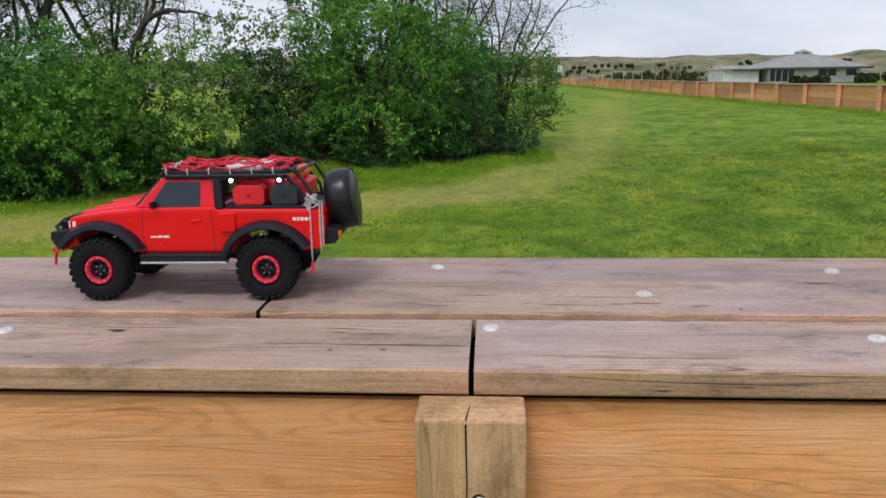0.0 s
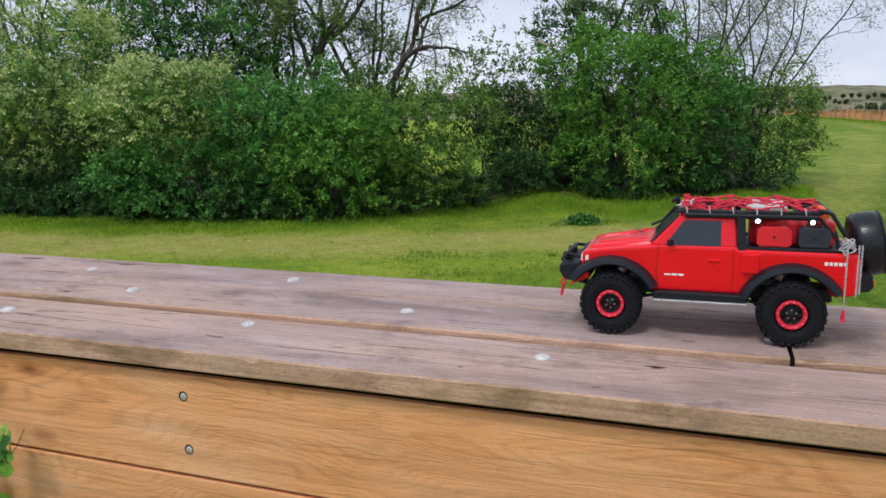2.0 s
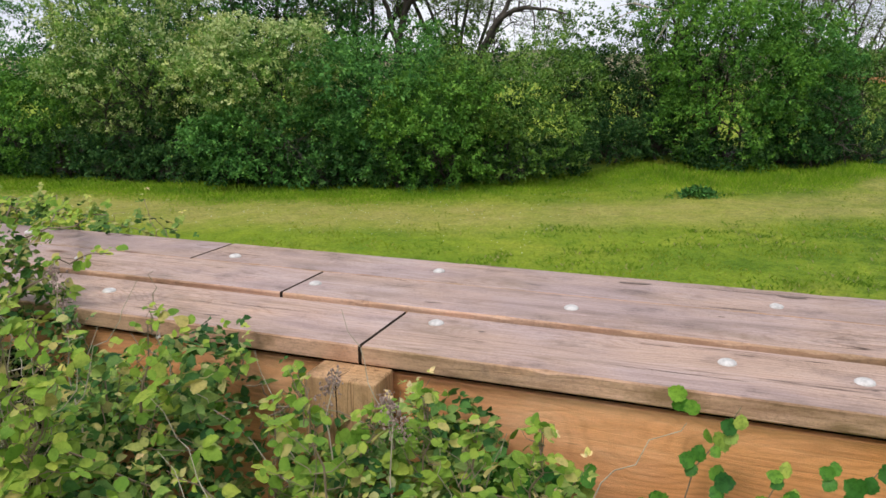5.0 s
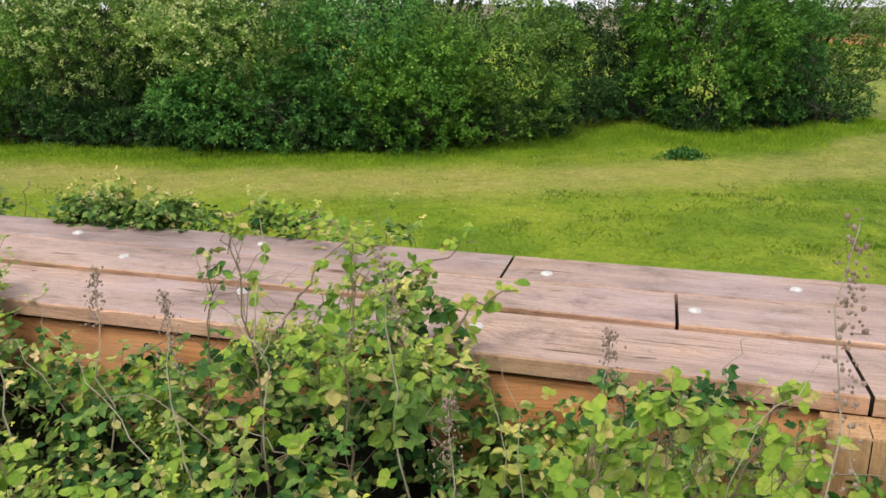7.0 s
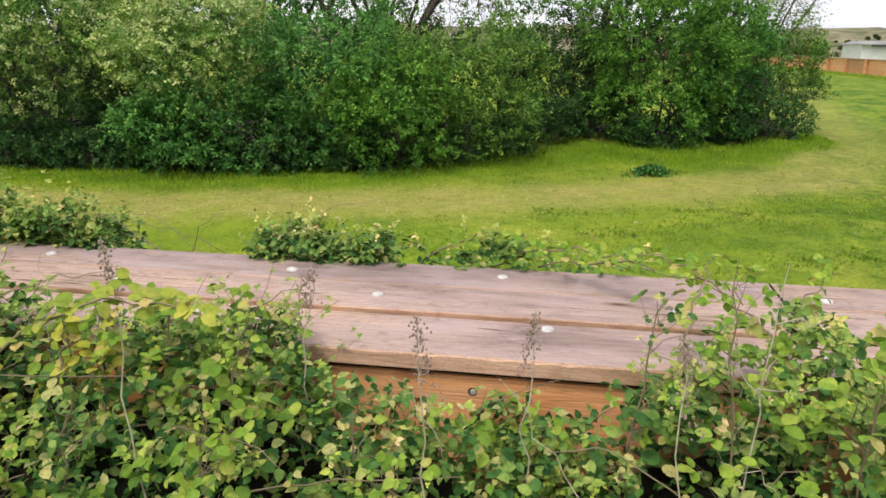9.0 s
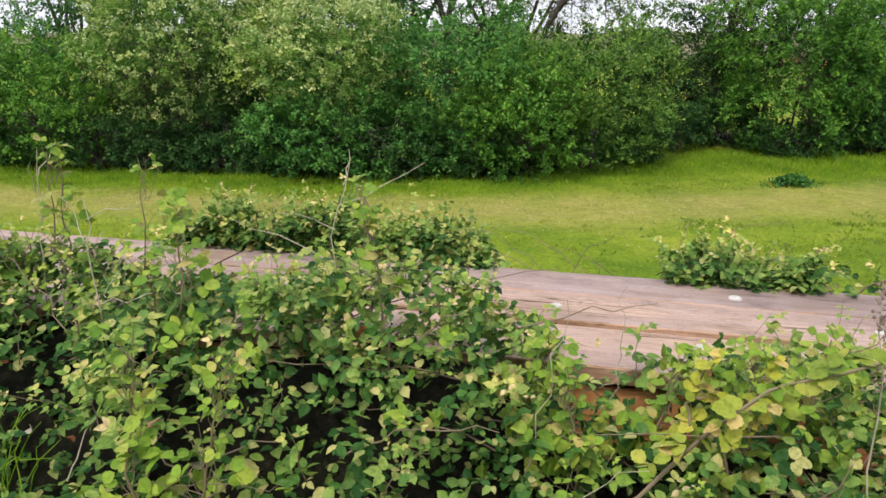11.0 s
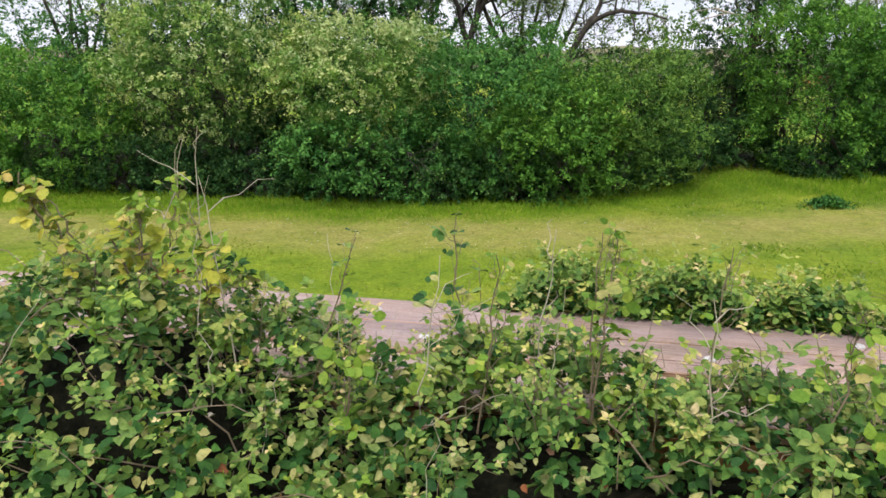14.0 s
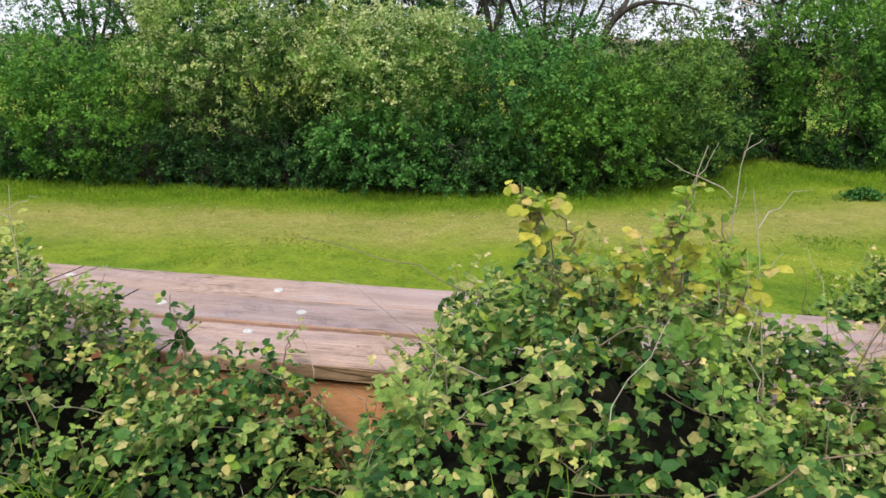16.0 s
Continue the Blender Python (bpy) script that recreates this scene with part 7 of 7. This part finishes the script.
bm.free()
RIM.materials.append(M_PLASTIC)
bm = revolve(bmesh.new(), [(0.0195, 0.0130), (0.0203, 0.0190), (0.0220, 0.0215), (0.0254, 0.0218), (0.0272, 0.0200), (0.0276, 0.0140), (0.0195, 0.0130)], "Y", 36)
RINGM = bpy.data.meshes.new("beadlock_ring")
bm.to_mesh(RINGM)
bm.free()
RINGM.materials.append(M_RING)
bm = cyl(bmesh.new(), (0, 0.0205, 0), (0, 0.0230, 0), 0.0014, 0.0012, 6)
BOLTM = bpy.data.meshes.new("bolt")
bm.to_mesh(BOLTM)
bm.free()
BOLTM.materials.append(M_STEEL)
bm = cyl(bmesh.new(), (0, 0.0125, 0), (0, 0.0185, 0), 0.0062, 0.0050, 10)
HUBM = bpy.data.meshes.new("hub_cap")
bm.to_mesh(HUBM)
bm.free()
HUBM.materials.append(M_STEEL)
for me in (TYRE, RIM, RINGM):
    for p in me.polygons:
        p.use_smooth = me is not TYRE
for cx in (RA, FA):
    for s in (1, -1):
        wheel = new("wheel", RIM)
        wheel.parent = TRUCK
        wheel.matrix_basis = pose(cx, s * 0.1000, 0.0599, 0, random.uniform(0, 60), 0 if s > 0 else 180) @ Matrix.Diagonal((0.985, 1, 0.985, 1))
        for name, me in (("tyre", TYRE), ("beadlock_ring", RINGM)):
            o = new(name, me)
            o.parent = wheel
        for k in range(12):
            o = new("bolt", BOLTM)
            o.parent = wheel
            a = 2 * math.pi * k / 12
            o.location = (0.0236 * math.cos(a), 0, 0.0236 * math.sin(a))
        for k in range(6):
            o = new("spoke", SPOKE)
            o.parent = wheel
            o.rotation_euler = (0, 2 * math.pi * k / 6, 0)
        for k in range(5):
            o = new("lug_nut", BOLTM)
            o.parent = wheel
            a = 2 * math.pi * k / 5
            o.location = (0.0085 * math.cos(a), -0.0075, 0.0085 * math.sin(a))

# roof rack, cage and load
rack = pipe("roof_rack", [(0.040, 0.072, 0.2445), (0.040, -0.072, 0.2445), (0.034, -0.082, 0.2445), (-0.200, -0.082, 0.2445), (-0.206, -0.074, 0.2445),
                          (-0.206, 0.074, 0.2445), (-0.200, 0.082, 0.2445), (0.034, 0.082, 0.2445), (0.040, 0.072, 0.2445)], 0.0042, M_PLASTIC, TRUCK, 8, "black tube roof rack")
pipe("rack_rail", [(0.030, 0.082, 0.2365), (-0.200, 0.082, 0.2365)], 0.0066, M_PLASTIC, rack)
pipe("rack_rail", [(0.030, -0.082, 0.2365), (-0.200, -0.082, 0.2365)], 0.0066, M_PLASTIC, rack)
for k in range(9):
    x = 0.024 - k * 0.0275
    bm = box(bmesh.new(), x - 0.004, x + 0.004, -0.080, 0.080, 0.2405, 0.2435, 0.001)
    part("rack_slat", bm, M_PLASTIC, rack)
for s in (1, -1):
    bm = hexa(bmesh.new(), [(-0.064, s * 0.080, 0.168), (-0.064, s * 0.096, 0.168), (-0.081, s * 0.096, 0.168), (-0.081, s * 0.080, 0.168)],
              [(-0.062, s * 0.072, 0.246), (-0.062, s * 0.0865, 0.246), (-0.076, s * 0.0865, 0.246), (-0.076, s * 0.072, 0.246)], 0.002)
    part("hoop_pillar", bm, M_PLASTIC, TRUCK, "black cage pillar behind the cab")
    pipe("cage_tube", [(-0.150, s * 0.080, 0.240), (-0.205, s * 0.080, 0.250), (-0.222, s * 0.080, 0.244), (-0.246, s * 0.082, 0.202), (-0.258, s * 0.084, 0.170)], 0.0040, M_PLASTIC, TRUCK)
    pipe("cage_tube", [(-0.200, s * 0.080, 0.238), (-0.232, s * 0.082, 0.195), (-0.236, s * 0.084, 0.168)], 0.0034, M_PLASTIC, TRUCK)
    for x in (-0.098, -0.190):
        bm = box(bmesh.new(), x - 0.0075, x + 0.0075, min(s * 0.078, s * 0.090), max(s * 0.078, s * 0.090), 0.2225, 0.2335, 0.0015)
        lamp = part("rack_lamp", bm, M_PLASTIC, rack, "small lit work lamp")
        bm = cyl(bmesh.new(), (x, s * 0.0892, 0.2280), (x, s * 0.0914, 0.2280), 0.0046, 0.0040, 16)
        part("lens", bm, M_LAMP, lamp)
    bm = box(bmesh.new(), -0.262, -0.084, min(s * 0.083, s * 0.0935), max(s * 0.083, s * 0.0935), 0.1685, 0.1745, 0.0015)
    part("bed_rail", bm, M_PLASTIC, TRUCK)
pipe("cage_tube", [(-0.222, 0.080, 0.244), (-0.222, -0.080, 0.244)], 0.0040, M_PLASTIC, TRUCK)
# snorkel
pipe("snorkel", [(0.100, -0.099, 0.190), (0.075, -0.098, 0.205), (0.048, -0.086, 0.240), (0.046, -0.086, 0.252)], 0.0045, M_PLASTIC, TRUCK)
bm = box(bmesh.new(), 0.044, 0.060, -0.093, -0.079, 0.250, 0.261, 0.002)
part("snorkel_head", bm, M_PLASTIC, TRUCK)
bm = box(bmesh.new(), -0.262, -0.070, -0.088, 0.088, 0.150, 0.170, 0.001)
part("load_bed", bm, M_PLASTIC, TRUCK)


def can(x0, x1, y0, y1, z0, z1, material, name, label):
    """A moulded container with cut corners, a recessed badge and a handle."""
    c = 0.006
    out = [(x0 + c, z0), (x1 - c, z0), (x1, z0 + c), (x1, z1 - c * 1.4), (x1 - c * 1.4, z1), (x0 + c * 1.4, z1), (x0, z1 - c * 1.4), (x0, z0 + c)]
    ob = part(name, prism(bmesh.new(), out, y0, y1, 0.002, 2), material, TRUCK, label)
    xm, zm = (x0 + x1) / 2, (z0 + z1) / 2
    yo = y1 if y1 > 0 else y0
    o2 = yo + math.copysign(0.0012, yo)
    bmx = cyl(bmesh.new(), (xm, yo - math.copysign(0.001, yo), zm), (xm, o2, zm), 0.0060, 0.0056, 12)
    part("boss", bmx, material, ob)
    bmx = cyl(bmesh.new(), (xm, o2 - math.copysign(0.0008, yo), zm), (xm, o2 + math.copysign(0.0006, yo), zm), 0.0026, 0.0026, 10)
    part("screw", bmx, M_PLASTIC, ob)
    pipe("handle", [(xm - 0.012, (y0 + y1) / 2, z1 - 0.001), (xm - 0.010, (y0 + y1) / 2, z1 + 0.006), (xm + 0.010, (y0 + y1) / 2, z1 + 0.006), (xm + 0.012, (y0 + y1) / 2, z1 - 0.001)], 0.0018, material, ob)
    bmx = box(bmesh.new(), xm - 0.014, xm + 0.014, min(yo, o2), max(yo, o2), z0 + 0.003, z0 + 0.008, 0.0005)
    part("rib", bmx, material, ob)
    return ob


can(-0.158, -0.098, 0.052, 0.086, 0.1748, 0.2165, M_CANRED, "fuel_can", "red plastic fuel can")
can(-0.222, -0.169, 0.052, 0.086, 0.1748, 0.2165, M_BOXBLACK, "storage_box", "dark plastic storage box")
can(-0.158, -0.098, -0.086, -0.052, 0.1748, 0.2165, M_BOXBLACK, "storage_box", "dark plastic storage box")
can(-0.222, -0.169, -0.086, -0.052, 0.1748, 0.2165, M_CANRED, "fuel_can", "red plastic fuel can")
bm = box(bmesh.new(), -0.236, -0.090, -0.040, 0.040, 0.170, 0.222, 0.006, 2)
part("load_bag", bm, M_CANRED, TRUCK, "red load bag in the bed")
bm = revolve(bmesh.new(), [(0.0, -0.030), (0.012, -0.028), (0.014, 0.0), (0.012, 0.028), (0.0, 0.030)], "Y", 14, (-0.214, 0.0, 0.236))
part("strap_roll", bm, M_ORANGE, TRUCK, "orange strap roll")
bm = box(bmesh.new(), -0.150, -0.080, -0.060, 0.066, 0.2445, 0.2555, 0.003, 2)
part("folded_sheet", bm, M_ROPE, TRUCK, "pale folded sheet under the net")

# cargo net
rngt = np.random.default_rng(5)


def net_z(x, y):
    return 0.2525 + 0.006 * math.cos(x * 70 + 0.6) * math.cos(y * 45) + 0.005 * (1 - (y / 0.09) ** 2)


for k in range(7):
    y = -0.078 + 0.026 * k
    pts = [(0.036 - 0.0155 * i, y + 0.007 * ((i + k) % 2 - 0.5) * 2, net_z(0.036 - 0.0155 * i, y) + rngt.normal(0, 0.0012)) for i in range(16)]
    pipe("net_cord", pts, 0.0019, M_CORD, rack, 6)
for k in range(9):
    x = 0.030 - 0.0285 * k
    pts = [(x + 0.006 * ((i + k) % 2 - 0.5) * 2, -0.084 + 0.012 * i, net_z(x, -0.084 + 0.012 * i) + 0.001 - (0.012 if i in (0, 14) else 0)) for i in range(15)]
    pipe("net_cord", pts, 0.0019, M_CORD, rack, 6)
for k in range(6):
    for s in (1, -1):
        x = 0.026 - 0.041 * k
        pipe("net_hook", [(x, s * 0.0855, 0.240), (x + 0.001, s * 0.0870, 0.247), (x + 0.002, s * 0.0820, 0.254)], 0.0012, M_ROPE, rack, 5)
for k in range(5):
    x0 = 0.040 - 0.005 * k
    pts = [(x0 + rngt.normal(0, 0.004), 0.070 - 0.010 * i, 0.2510 + abs(rngt.normal(0, 0.004))) for i in range(8)]
    pipe("rope_tail", pts, 0.0017, M_ROPE, rack, 5)

# spare wheel in its cover, leaning a little backwards
bm = revolve(bmesh.new(), [(0.0, 0.030), (0.040, 0.031), (0.052, 0.028), (0.0585, 0.021), (0.0605, 0.010), (0.0605, -0.014), (0.0585, -0.025), (0.052, -0.031), (0.030, -0.034), (0.0, -0.035)], "X", 40)
spare = part("spare_wheel", bm, M_COVER, TRUCK, "spare wheel in a black vinyl cover", True)
spare.matrix_basis = pose(-0.2930, 0.0, 0.173, 0, 9, 0) @ Matrix.Diagonal((0.9, 0.97, 0.97, 1))
bm = revolve(bmesh.new(), [(0.0585, -0.026), (0.0600, -0.0275), (0.0597, -0.0295), (0.0575, -0.0300)], "X", 40)
part("piping", bm, M_PLASTIC, spare, smooth=True)
pipe("spare_mount", [(-0.268, 0.0, 0.150), (-0.285, 0.0, 0.180)], 0.007, M_PLASTIC, TRUCK)

# rope and hook on the tail
coil = [(-0.250 + 0.010 * math.cos(k * 0.9) + rngt.normal(0, 0.002), 0.090 + 0.006 * math.sin(k * 0.9) + 0.004, 0.196 - 0.0006 * k + 0.006 * math.sin(k * 1.7)) for k in range(44)]
pipe("rope_coil", coil, 0.0015, M_ROPE, TRUCK, 6, "grey and white rope hitched to the cage")
for dx, zend, n_ in ((0.004, 0.072, 46), (-0.014, 0.094, 38), (-0.019, 0.100, 34)):
    for ph in (0.0, math.pi):
        pts = []
        for k in range(n_):
            z = 0.188 - (0.188 - zend) * k / (n_ - 1)
            a = k * 1.1 + ph
            pts.append((-0.252 + dx + 0.0011 * math.cos(a), 0.1015 + 0.0011 * math.sin(a), z))
        pipe("rope_strand", pts, 0.0008, M_ROPE, TRUCK, 5)
bm = cyl(bmesh.new(), (-0.248, 0.1015, 0.070), (-0.248, 0.1015, 0.056), 0.0026, 0.0036, 10)
revolve(bm, [(0.0018, -0.0016), (0.0044, -0.0016), (0.0044, 0.0016), (0.0018, 0.0016), (0.0018, -0.0016)], "Y", 12, (-0.248, 0.1015, 0.0525))
part("tow_hook", bm, M_RING, TRUCK, "red hook at the rope's end")
# tools strapped on the bonnet
pipe("bonnet_tool", [(0.134, 0.030, 0.1865), (0.104, -0.030, 0.1930)], 0.0022, M_CANRED, TRUCK)
pipe("bonnet_tool", [(0.108, 0.028, 0.1925), (0.126, -0.026, 0.1890)], 0.0018, M_PLASTIC, TRUCK)

# the shell's upper part is low and flat: settle everything above the belt line
for ob in TRUCK.children_recursive:
    if ob.name.startswith(("wheel", "tyre", "beadlock", "bolt", "spoke", "lug_nut", "spare", "piping")):
        continue
    for v in ob.data.vertices:
        if v.co.z > 0.172:
            low = min(1.0, max(0.0, (v.co.x - 0.034) / 0.056))
            v.co.z = 0.172 + (0.88 - 0.30 * low) * (v.co.z - 0.172)
